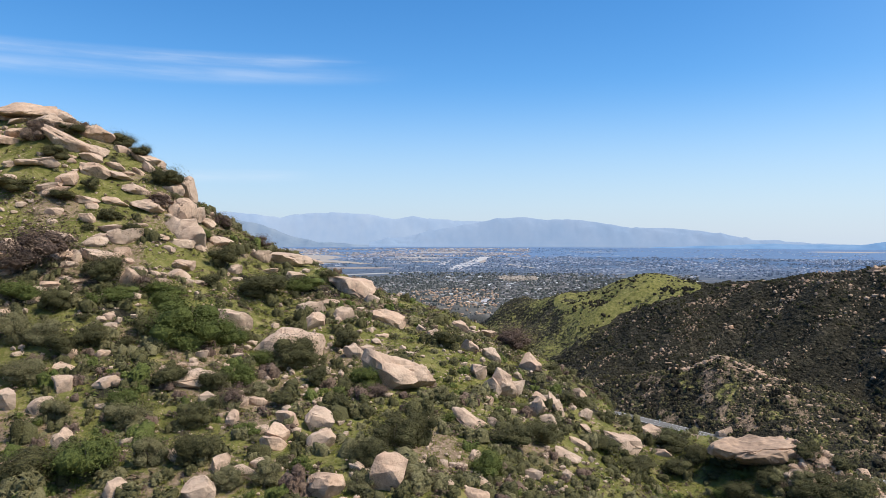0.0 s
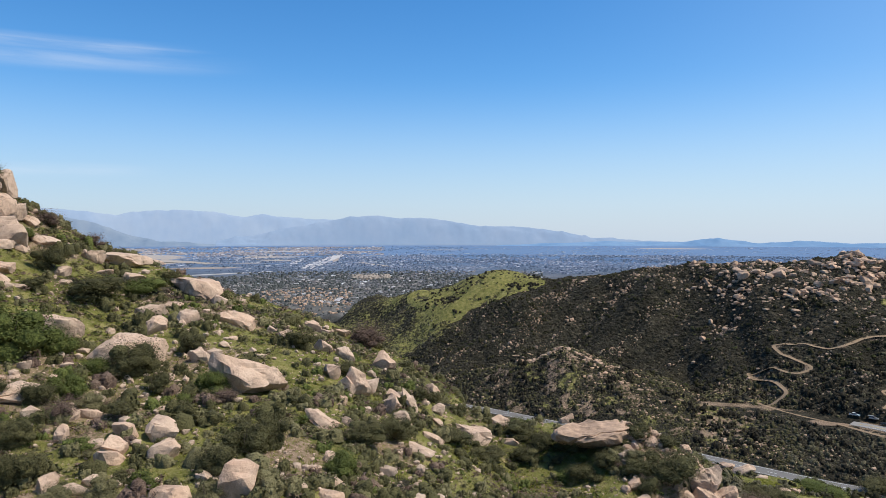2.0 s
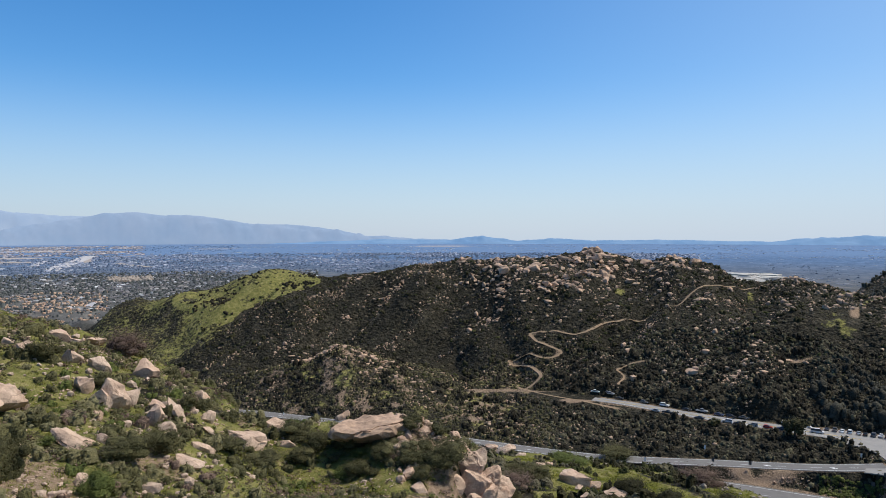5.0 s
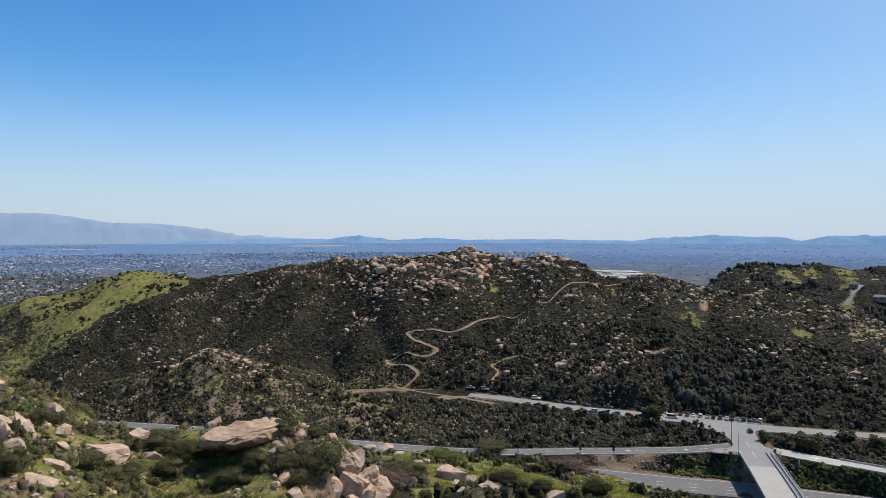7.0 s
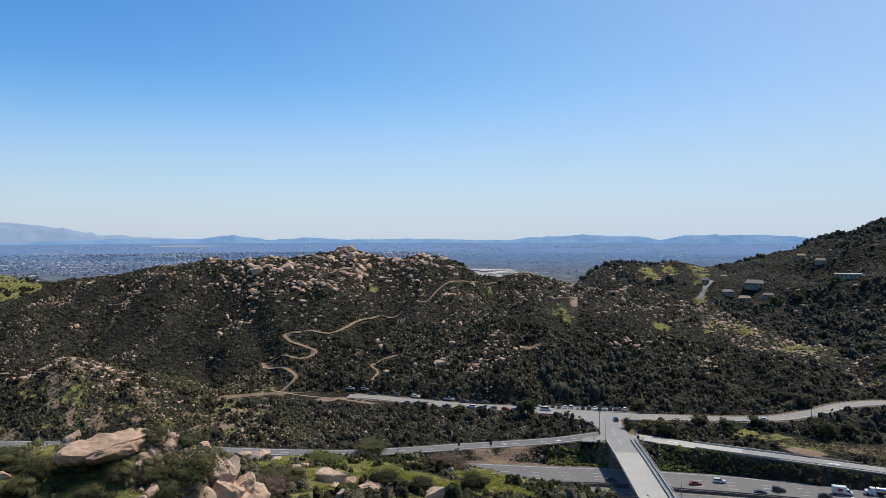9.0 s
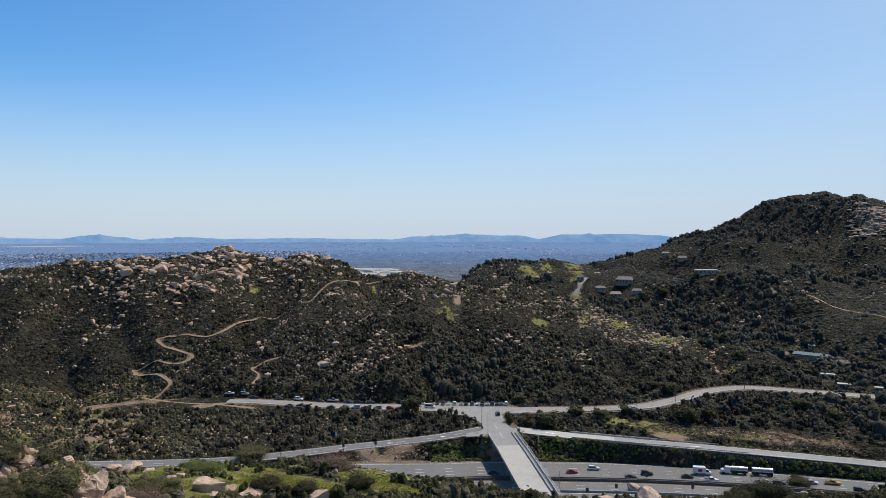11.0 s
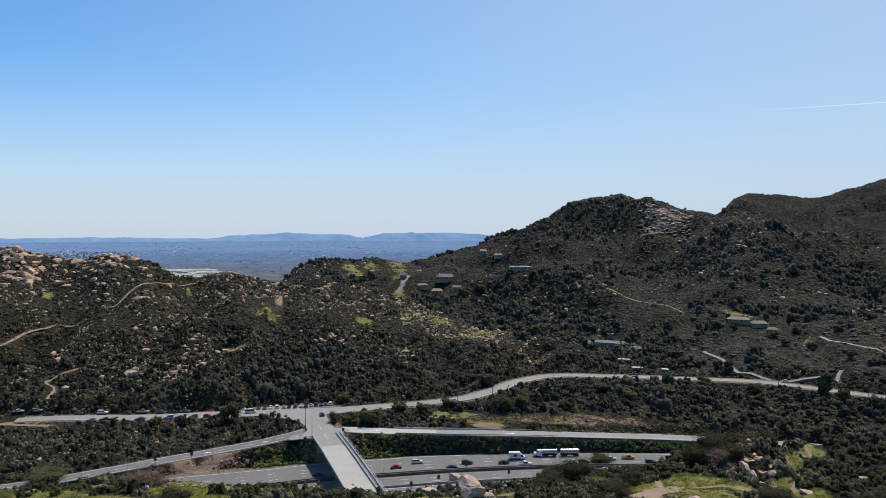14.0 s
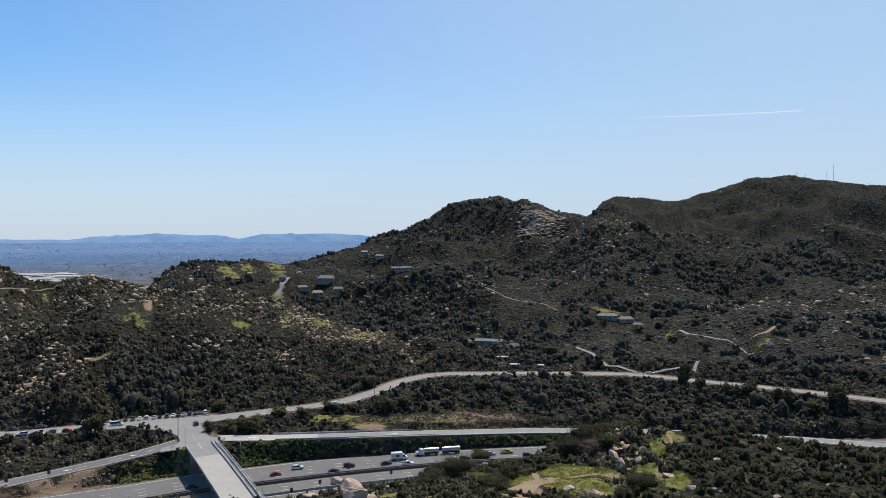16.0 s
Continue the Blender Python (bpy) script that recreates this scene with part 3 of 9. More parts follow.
def crowns(scale):
    """Rounded cells the size of shrubs: their domes and a tone for each."""
    v = n.new("ShaderNodeTexVoronoi")
    v.inputs["Scale"].default_value = scale
    jig = n.new("ShaderNodeTexNoise")
    jig.inputs["Scale"].default_value = scale * 1.6
    pos = n.new("ShaderNodeNewGeometry").outputs["Position"]
    l.new(pos, jig.inputs["Vector"])
    add = n.new("ShaderNodeVectorMath")
    add.operation = "MULTIPLY_ADD"
    l.new(jig.outputs["Color"], add.inputs[0])
    add.inputs[1].default_value = (0.9 / scale,) * 3
    l.new(pos, add.inputs[2])
    l.new(add.outputs[0], v.inputs["Vector"])
    c = n.new("ShaderNodeSeparateColor")
    l.new(v.outputs["Color"], c.inputs[0])
    return arith(n, l, "SUBTRACT", 1.0, v.outputs["Distance"]), c.outputs[0]


dome1, tone1 = crowns(0.33)
dome2, tone2 = crowns(0.85)
tone = arith(n, l, "ADD", arith(n, l, "MULTIPLY", tone1, 0.38), arith(n, l, "MULTIPLY", tone2, 0.22))
tone = arith(n, l, "ADD", tone, arith(n, l, "MULTIPLY", wide, 0.55))
tone = arith(n, l, "ADD", tone, arith(n, l, "MULTIPLY", arith(n, l, "SUBTRACT", fine, 0.5), 0.6))
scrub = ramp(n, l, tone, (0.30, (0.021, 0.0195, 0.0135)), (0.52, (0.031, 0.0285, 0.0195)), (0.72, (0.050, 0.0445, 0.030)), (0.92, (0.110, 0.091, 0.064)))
block = tex_noise(n, l, 0.02, 5, 0.65)
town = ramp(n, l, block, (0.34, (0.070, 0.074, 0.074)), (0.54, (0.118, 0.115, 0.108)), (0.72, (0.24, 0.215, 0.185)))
# far valley floor turns blue with distance: haze painted into the base colour
town = mix(n, l, haze_share(sep.outputs[2]), town, ramp(n, l, tex_noise(n, l, 0.03, 6, 0.75), (0.36, (0.052, 0.098, 0.180)), (0.5, (0.085, 0.145, 0.245)), (0.66, (0.150, 0.215, 0.320))))


# lighter blue near the horizon, painted haze as well
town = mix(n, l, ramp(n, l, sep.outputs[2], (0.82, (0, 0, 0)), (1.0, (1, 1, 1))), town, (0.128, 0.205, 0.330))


def edge(ch, jitter):
    s = arith(n, l, "ADD", sep.outputs[ch], arith(n, l, "MULTIPLY", arith(n, l, "SUBTRACT", jitter, 0.5), 0.9))
    return ramp(n, l, s, (0.42, (0, 0, 0)), (0.58, (1, 1, 1)))


col = mix(n, l, edge(0, mid_), scrub, turf)
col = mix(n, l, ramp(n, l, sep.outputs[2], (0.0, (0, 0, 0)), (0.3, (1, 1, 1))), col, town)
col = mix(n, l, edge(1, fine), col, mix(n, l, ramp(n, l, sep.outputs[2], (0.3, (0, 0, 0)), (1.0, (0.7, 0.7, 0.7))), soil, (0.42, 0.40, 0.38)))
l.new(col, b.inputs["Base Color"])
domes = arith(n, l, "ADD", arith(n, l, "MULTIPLY", dome1, 2.2), arith(n, l, "MULTIPLY", dome2, 0.8))
bare = arith(n, l, "MAXIMUM", arith(n, l, "MAXIMUM", sep.outputs[0], sep.outputs[1]), arith(n, l, "MULTIPLY", sep.outputs[2], 4.0))
domes = arith(n, l, "MULTIPLY", domes, ramp(n, l, bare, (0.30, (1, 1, 1)), (0.60, (0.0, 0.0, 0.0))))
bump(n, l, b, arith(n, l, "ADD", domes, arith(n, l, "MULTIPLY", fine, 0.4)), 1.0, 1.0)

M_ASPHALT = simple("asphalt", (0.150, 0.142, 0.132), 0.9, 0, 0.18, 0.4)
M_ASPHALT_PALE = simple("worn_asphalt", (0.25, 0.238, 0.22), 0.92, 0, 0.15, 0.35)
M_CONCRETE = simple("bridge_concrete", (0.385, 0.36, 0.315), 0.88, 0, 0.12, 0.5)
M_CONC_DARK = simple("barrier_concrete", (0.30, 0.285, 0.265), 0.9, 0, 0.15, 0.8)
# darker than the roadside barrier concrete
M_BARRIER = simple("dark_barrier_concrete", (0.115, 0.10, 0.09), 0.9, 0, 0.25, 0.8)
M_WHITE = simple("road_paint", (0.70, 0.70, 0.68), 0.7, 0, 0.12, 1.5)
M_YELLOW = simple("yellow_road_paint", (0.55, 0.38, 0.08), 0.7, 0, 0.12, 1.5)
M_DIRT = simple("pale_trail_dirt", (0.25, 0.175, 0.105), 1.0, 0, 0.2, 1.2, 0.05)
M_STEEL = simple("galvanised_steel", (0.42, 0.43, 0.44), 0.45, 0.8, 0.12, 4.0)
M_WOODPOLE = simple("weathered_pole_wood", (0.14, 0.10, 0.07), 0.9, 0, 0.3, 2.0)
M_STUCCO = simple("pale_stucco", (0.36, 0.265, 0.175), 0.9, 0, 0.1, 0.7)
M_ROOF_GREY = simple("grey_shingle_roof", (0.19, 0.165, 0.14), 0.85, 0, 0.25, 1.0)
M_ROOF_PALE = simple("pale_roof", (0.42, 0.385, 0.33), 0.7, 0, 0.12, 0.7)
M_ROOF_TAN = simple("tan_tile_roof", (0.36, 0.24, 0.16), 0.85, 0, 0.25, 0.8)
M_BLUE_ROOF = simple("teal_metal_roof", (0.055, 0.10, 0.105), 0.7, 0.0, 0.12, 0.6)
M_WINDOW, n, l, b = material("window_glass", 0.3)
b.inputs["Base Color"].default_value = (0.03, 0.04, 0.05, 1)
M_RUBBER = simple("tyre_rubber", (0.025, 0.025, 0.025), 0.9, 0, 0.2, 9.0)
M_SIGN = simple("sign_panel", (0.08, 0.09, 0.09), 0.6, 0.2, 0.15, 3.0)
M_SIGN_GREEN = simple("green_sign_panel", (0.02, 0.16, 0.08), 0.5, 0, 0.1, 3.0)
M_BARK = simple("shrub_bark", (0.10, 0.075, 0.055), 0.95, 0, 0.3, 6.0)

M_BUSH_DARK = leaf("dark_chaparral_leaves", (0.052, 0.050, 0.022), (0.130, 0.120, 0.052))
M_OAK = leaf("live_oak_leaves", (0.043, 0.041, 0.018), (0.102, 0.095, 0.044))
M_BUSH_GREEN = leaf("bright_laurel_leaves", (0.064, 0.080, 0.020), (0.145, 0.165, 0.046))
M_BUSH_SAGE = leaf("grey_sage_leaves", (0.108, 0.099, 0.045), (0.222, 0.198, 0.100))
M_BUSH_BROWN = leaf("bare_brown_twigs", (0.095, 0.062, 0.048), (0.22, 0.155, 0.115))
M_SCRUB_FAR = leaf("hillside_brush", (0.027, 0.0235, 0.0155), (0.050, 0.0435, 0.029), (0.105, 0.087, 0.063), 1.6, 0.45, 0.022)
# brush colour raised and greyed to stand in for haze and offset shade
M_SCRUB_HAZE = leaf("back_hill_brush", (0.080, 0.078, 0.070), (0.120, 0.115, 0.102), (0.17, 0.155, 0.130), 1.2, 0.45, 0.014)
M_SPUR = leaf("olive_spur_scrub", (0.056, 0.051, 0.025), (0.128, 0.115, 0.056), (0.23, 0.185, 0.105), 2.0)
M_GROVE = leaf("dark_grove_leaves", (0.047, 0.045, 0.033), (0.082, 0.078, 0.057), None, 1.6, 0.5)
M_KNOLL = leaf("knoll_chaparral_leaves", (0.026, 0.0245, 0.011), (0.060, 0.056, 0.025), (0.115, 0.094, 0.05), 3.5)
M_SAGE_FAR = leaf("hillside_sage", (0.068, 0.062, 0.037), (0.150, 0.135, 0.082), None, 2.0)
M_GREEN_FAR = leaf("hillside_green_brush", (0.030, 0.034, 0.012), (0.075, 0.080, 0.028), None, 1.6, 0.6, 0.022)
M_IVY = leaf("bank_ivy", (0.050, 0.062, 0.017), (0.150, 0.160, 0.046), None, 2.5)
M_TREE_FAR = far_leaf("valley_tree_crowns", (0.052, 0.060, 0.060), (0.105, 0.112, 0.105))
# bluer, paler crowns: valley haze painted into the leaf colour
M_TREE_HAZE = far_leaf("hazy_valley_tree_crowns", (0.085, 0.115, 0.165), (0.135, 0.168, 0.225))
M_GRASS_FRESH = leaf("fresh_yellow_green_grass", (0.135, 0.150, 0.018), (0.29, 0.29, 0.040))
M_GRASS = leaf("spring_grass_blades", (0.145, 0.160, 0.028), (0.295, 0.295, 0.060), (0.40, 0.34, 0.17))


# ---- mesh helpers ----
def mesh_np(name, verts, faces, mat, smooth=False):
    """A mesh from numpy arrays: verts n x 3, faces m x 3 or m x 4."""
    me = bpy.data.meshes.new(name)
    k = faces.shape[1]
    me.vertices.add(len(verts))
    me.vertices.foreach_set("co", np.ascontiguousarray(verts, np.float32).ravel())
    me.loops.add(faces.size)
    me.loops.foreach_set("vertex_index", np.ascontiguousarray(faces, np.int32).ravel())
    me.polygons.add(len(faces))
    me.polygons.foreach_set("loop_start", np.arange(0, faces.size, k, dtype=np.int32))
    me.polygons.foreach_set("loop_total", np.full(len(faces), k, np.int32))
    me.polygons.foreach_set("use_smooth", np.full(len(faces), smooth, bool))
    me.update(calc_edges=True)
    me.validate()
    me.materials.append(mat)
    return me


def part(name, bm, mat, parent=None, label="", at=None, smooth=False):
    """Links a bmesh as one mesh object under a thing or a part."""
    me = bpy.data.meshes.new(name)
    bm.to_mesh(me)
    bm.free()
    me.materials.append(mat)
    if smooth:
        me.polygons.foreach_set("use_smooth", np.ones(len(me.polygons), bool))
    ob = new(name, me)
    if parent is not None:
        ob.parent = parent
    if at is not None:
        ob.matrix_basis = at
    return tagged(ob, label)


def box(bm, x0, x1, y0, y1, z0, z1, taper=0.0, bev=0.0):
    """Adds a box, its top drawn in by taper, to bm."""
    v = [bm.verts.new((x, y, z)) for z, k in ((z0, 0), (z1, taper)) for x, y in ((x0 + k, y0 + k), (x1 - k, y0 + k), (x1 - k, y1 - k), (x0 + k, y1 - k))]
    fs = [bm.faces.new([v[i] for i in f]) for f in ((3, 2, 1, 0), (4, 5, 6, 7), (0, 1, 5, 4), (1, 2, 6, 5), (2, 3, 7, 6), (3, 0, 4, 7))]
    if bev:
        es = list({e for f in fs for e in f.edges})
        bmesh.ops.bevel(bm, geom=es, offset=bev, segments=2, affect="EDGES")
    return bm


def cyl(bm, a, b, r0, r1, seg=8):
    """Adds a tapered rod from a to b."""
    a, b = Vector(a), Vector(b)
    q = (b - a).to_track_quat("Z", "Y")
    ra, rb = [], []
    for k in range(seg):
        c = Vector((math.cos(2 * math.pi * k / seg), math.sin(2 * math.pi * k / seg), 0))
        ra.append(bm.verts.new(a + q @ (c * r0)))
        rb.append(bm.verts.new(b + q @ (c * r1)))
    for k in range(seg):
        bm.faces.new((ra[k], ra[(k + 1) % seg], rb[(k + 1) % seg], rb[k]))
    bm.faces.new(ra[::-1])
    bm.faces.new(rb)
    return bm


def ribbon(pts, lo, hi, lift, thick=0.25):
    """Verts and faces of a slab that follows a line, from lo to hi metres to its right."""
    p = np.array(pts, float)
    t = np.gradient(p[:, :2], axis=0)
    t /= np.hypot(t[:, 0], t[:, 1])[:, None]
    right = np.stack([t[:, 1], -t[:, 0]], 1)
    lo, hi = np.broadcast_to(lo, len(p)), np.broadcast_to(hi, len(p))
    a = np.column_stack([p[:, :2] + right * lo[:, None], p[:, 2] + lift])
    b = np.column_stack([p[:, :2] + right * hi[:, None], p[:, 2] + lift])
    c, d = a - [0, 0, thick], b - [0, 0, thick]
    v = np.concatenate([a, b, c, d])
    n_ = len(p)
    i = np.arange(n_ - 1)
    quads = [np.stack([i + s, i + 1 + s, i + 1 + e, i + e], 1) for s, e in ((n_, 0), (0, 2 * n_), (3 * n_, n_), (2 * n_, 3 * n_))]
    ends = np.array([[0, n_, 3 * n_, 2 * n_], [n_ - 1, 3 * n_ - 1, 4 * n_ - 1, 2 * n_ - 1]])
    ends[1] = [2 * n_ - 1, n_ - 1, 3 * n_ - 1, 4 * n_ - 1]
    return v, np.concatenate([*quads, ends])


def joined(chunks):
    vs, fs, o = [], [], 0
    for v, f in chunks:
        vs.append(v)
        fs.append(f + o)
        o += len(v)
    return np.concatenate(vs), np.concatenate(fs)


# ---- ground: one sheet out to the horizon ----
verts = np.column_stack([GX.ravel(), GY.ravel(), TAB.ravel()])
ii, jj = np.meshgrid(np.arange(NA), np.arange(NR - 1), indexing="ij")
i2 = (ii + 1) % NA
faces = np.stack([ii * NR + jj, ii * NR + jj + 1, i2 * NR + jj + 1, i2 * NR + jj], -1).reshape(-1, 4)
me = mesh_np("ground", verts, faces, M_GROUND, True)
ground = tagged(new("ground", me), "hilly chaparral ground with spring grass and bare soil", "ground", kind="structure")


def patch(x, y, spots):
    """1 inside soft ellipses given as bearing, distance, half angle, half depth."""
    a, d = np.degrees(np.arctan2(x, y)), np.hypot(x, y)
    w = np.zeros(np.shape(x))
    for az, ds, ha, hd in spots:
        w = np.maximum(w, np.clip(1.6 - 1.2 * np.hypot((a - az) / ha, (d - ds) / hd), 0, 1))
    return w


GRASS_SPOTS = [(58.7, 476, 0.9, 14), (59.6, 482, 0.9, 14), (60.2, 468, 1.0, 8), (65.2, 478, 1.1, 7), (67.3, 482, 0.9, 7), (53.8, 553, 0.35, 24), (43.8, 596, 0.35, 14), (44.3, 538, 0.5, 10), (58.2, 432, 0.9, 5), (67.9, 833, 1.6, 20), (66.7, 790, 1.2, 10), (70.4, 838, 0.8, 12)]
GRASS_SPOTS += [(20.0, 2120, 0.92, 38), (67.0, 815, 2.08, 24), (70.1, 851, 0.92, 170), (99.9, 571, 0.92, 12), (101.4, 550, 0.65, 11), (108.0, 511, 0.92, 10), (85.9, 559, 1.01, 4), (96.8, 588, 2.77, 9), (75.8, 339, 1.85, 8), (73.1, 344, 1.38, 7), (94.3, 124, 4.15, 5), (90.2, 128, 1.38, 5), (97.4, 124, 3.23, 3), (99.6, 136, 2.31, 3), (101.4, 174, 1.15, 4), (19.9, 88, 3.23, 3)]
GRASS_SPOTS += [(36.2, 144, 1.85, 29), (44.6, 132, 2.77, 9), (50.1, 120, 5.54, 8), (39.0, 102, 1.85, 4), (18.7, 88, 4.15, 3), (18.7, 94, 2.77, 3), (16.7, 86, 3.69, 4), (82.4, 338, 7.38, 7), (77.1, 332, 2.77, 4), (22.8, 86, 3.69, 3), (25.8, 80, 2.77, 3)]
KNOLL_GRASS = [(94, 134, 3.2, 6), (94.5, 122, 2.5, 7), (97, 134, 2, 5), (100.6, 160, 0.7, 10), (99.8, 141, 1.2, 5), (89.8, 124, 1, 4), (86.5, 140, 1, 5), (102, 135, 1.2, 5),
               (46, 126, 4, 12), (53, 136, 3, 10), (55.5, 122, 2.5, 7), (41, 118, 2.5, 8)]
GRASS_SPOTS += KNOLL_GRASS
DIRT_SPOTS = [(28.4, 89, 2.2, 7), (29.6, 83, 2.4, 7), (27.2, 83, 0.9, 7), (27.8, 91, 1.01, 18), (77.8, 328, 2.08, 3), (77.7, 328, 1.85, 4), (60.5, 501, 0.42, 31), (84.4, 680, 1.15, 6), (41.0, 382, 1.85, 4), (57.2, 432, 1.15, 3), (90.4, 117, 1.38, 7), (100.2, 136, 1.61, 3), (54.6, 308, 2.77, 6), (63.4, 307, 1.38, 3)]
FIELD = [(82.4, 338, 6.92, 7), (87.6, 345, 5.07, 6)]
# bare fields, the flood channel and the rocky knoll in the valley
DIRT_SPOTS += [(-11, 3300, 3, 260), (-7, 2550, 3.2, 60), (-10, 2900, 2.5, 90), (-1.5, 2950, 1.6, 45), (-2, 3250, 3.5, 70), (5.9, 2050, 1.5, 50), (3.2, 3020, 0.35, 220),
               (91.2, 935, 1.7, 50), (-5, 2240, 3.4, 14), (-14, 2500, 3, 120), (9, 3000, 1.2, 30), (30, 4200, 3, 90), (-4, 2750, 4, 40), (12, 3900, 4, 60), (0, 3800, 5, 60)]


def bearing(x, y):
    return np.degrees(np.arctan2(x, y))


def flank(x, y):
    """The stony shoulder of the front hill that runs down to the pass road."""
    a, d = bearing(x, y), np.hypot(x, y)
    c = np.array(front_crest, float)
    top = np.interp(a, c[:, 0], c[:, 1])
    return np.clip((a - 56) / 4, 0, 1) * np.clip((84 - a) / 3, 0, 1) * np.clip((d - top + 80) / 25, 0, 1) * np.clip((top + 14 - d) / 8, 0, 1)


def beyond(x, y):
    """1 behind the crest of the front hill, and where that hill has run out."""
    a, d = bearing(x, y), np.hypot(x, y)
    c = np.array(front_crest, float)
    return np.maximum(d > np.interp(a, c[:, 0], c[:, 1]) + 6, a > 85.5).astype(float)


# plan of the spring meadow on the hill over the canyon, and of the green tongues below it
MEADOW = [(109, 699), (141, 688), (178, 676), (199, 668), (224, 658), (247, 642), (219, 597), (189, 587), (162, 600), (144, 590), (134, 589), (127, 616), (109, 644)]
TONGUE = [(96, 650), (118, 634), (119, 606), (98, 603), (87, 630)]
LOBE = [(55, 704), (62, 712), (78, 702), (76, 686), (66, 690)]


def within(x, y, poly):
    """True inside a polygon whose edge wavers by a few metres."""
    px, py = x + 7 * fbm(x, y, 22, 3, 171), y + 7 * fbm(x, y, 22, 3, 173)
    ok = np.zeros(np.shape(x), bool)
    for (x0, y0), (x1, y1) in zip(poly, poly[1:] + poly[:1]):
        cross = (y0 > py) != (y1 > py)
        ok ^= cross & (px < x0 + (py - y0) * (x1 - x0) / (y1 - y0 if y1 != y0 else 1e-9))
    return ok


def grass_at(x, y):
    return np.maximum(patch(x, y, GRASS_SPOTS), within(x, y, MEADOW) + 0.72 * (within(x, y, TONGUE) | within(x, y, LOBE)))


def canyon_side(x, y):
    """The grassy, thinly brushed slope that falls from the meadow to the valley."""
    a, d = bearing(x, y), np.hypot(x, y)
    return np.clip((a - 1) / 2, 0, 1) * np.clip((15.5 - a) / 4, 0, 1) * np.clip((d - 560) / 40, 0, 1) * np.clip((800 - d) / 30, 0, 1)


def grassiness(x, y):
    d = np.hypot(x, y)
    a = np.degrees(np.arctan2(x, y))
    hill = np.clip((34 - a) / 6, 0, 1) * np.clip((185 - d) / 20, 0, 1) * (0.55 + 0.2 * np.clip((-8 - a) / 8, 0, 1) * np.clip((d - 70) / 25, 0, 1) + 0.5 * fbm(x, y, 15, 3, 71) + 0.16 * fbm(x, y, 3.5, 2, 72))
    near = np.clip((205 - d) / 20, 0, 1) * np.interp(a, [34, 60, 85, 101, 106], [0.48, 0.48, 0.26, 0.22, 0.06]) * (1 + 1.1 * fbm(x, y, 15, 3, 73))
    return np.maximum.reduce([hill, near, canyon_side(x, y) * (0.45 + 0.16 * fbm(x, y, 24, 3, 177)), 0.75 * flank(x, y) * (0.42 + 0.6 * fbm(x, y, 16, 3, 175)),
                              grass_at(x, y) * (np.where(within(x, y, MEADOW), 0.80, np.where(d > 220, 0.47, 0.95)) + 0.36 * fbm(x, y, 12, 3, 75))])


vx, vy = verts[:, 0], verts[:, 1]
vd = np.hypot(vx, vy)
cover = np.zeros((len(verts), 4), np.float32)
cover[:, 3] = 1
cover[:, 0] = np.clip(grassiness(vx, vy), 0, 1)
gap = ROAD_GAP.ravel()
dirt = np.clip(patch(vx, vy, DIRT_SPOTS) * np.where(vd < 1200, np.where(vd < 205, 0.85, 0.62) + 0.4 * fbm(vx, vy, 7, 2, 76), 1), 0, 1)
dirt = np.maximum(dirt, np.clip(0.75 - gap / 2.4, 0, 0.52) * (vd > 200) * ((np.degrees(np.arctan2(vx, vy)) > 42.5) | (vd > 400)))
va = np.degrees(np.arctan2(vx, vy))
dirt = np.maximum(dirt, np.clip((190 - vd) / 15, 0, 1) * np.clip((38 - va) / 5, 0.3, 1) * np.clip(0.36 + 0.44 * fbm(vx, vy, 9, 3, 77), 0, 0.57))
spur = np.clip((va - 12) / 3, 0, 1) * np.clip((44 - va) / 8, 0, 1) * np.clip((vd - 290) / 15, 0, 1) * np.clip((455 - vd) / 12, 0, 1)
dirt = np.maximum(dirt, spur * np.clip(0.30 + 0.40 * fbm(vx, vy, 6, 3, 78), 0, 0.60))
dirt = np.maximum(dirt, patch(vx, vy, FIELD) * np.clip(0.50 + 0.35 * fbm(vx, vy, 6, 3, 74), 0, 0.64))
dirt = np.where(vd < 205, dirt * (1 - 0.85 * patch(vx, vy, GRASS_SPOTS)), dirt)
cover[:, 1] = dirt
cover[:, 0] = np.maximum(cover[:, 0], spur * np.clip(0.31 + 0.26 * fbm(vx, vy, 8, 3, 79), 0, 0.54))
# third channel: town cover, rising with distance to drive the painted haze
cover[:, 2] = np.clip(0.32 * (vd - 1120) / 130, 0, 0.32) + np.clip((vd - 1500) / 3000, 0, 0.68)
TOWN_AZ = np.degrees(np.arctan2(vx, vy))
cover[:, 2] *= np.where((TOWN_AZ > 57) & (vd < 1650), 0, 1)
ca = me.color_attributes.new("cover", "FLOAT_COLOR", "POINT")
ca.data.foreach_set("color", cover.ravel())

# ---- roads ----
def road(name, pts, lo, hi, lift, mat, label, thick=0.25):
    v, f = ribbon(pts, lo, hi, lift, thick)
    return tagged(new(name, mesh_np(name, v, f, mat)), label, "road", kind="structure")


def trimmed(pts, a, b):
    """The stretch of a line between two distances along it."""
    p = np.array(pts)
    t = np.concatenate([[0], np.cumsum(np.hypot(*np.diff(p[:, :2], axis=0).T))])
    u = np.linspace(max(a, 0), min(b, t[-1]), max(2, int((b - a) / 3)))
    return np.column_stack([np.interp(u, t, p[:, k]) for k in range(3)])


def length(pts):
    p = np.array(pts)
    return float(np.hypot(*np.diff(p[:, :2], axis=0).T).sum())


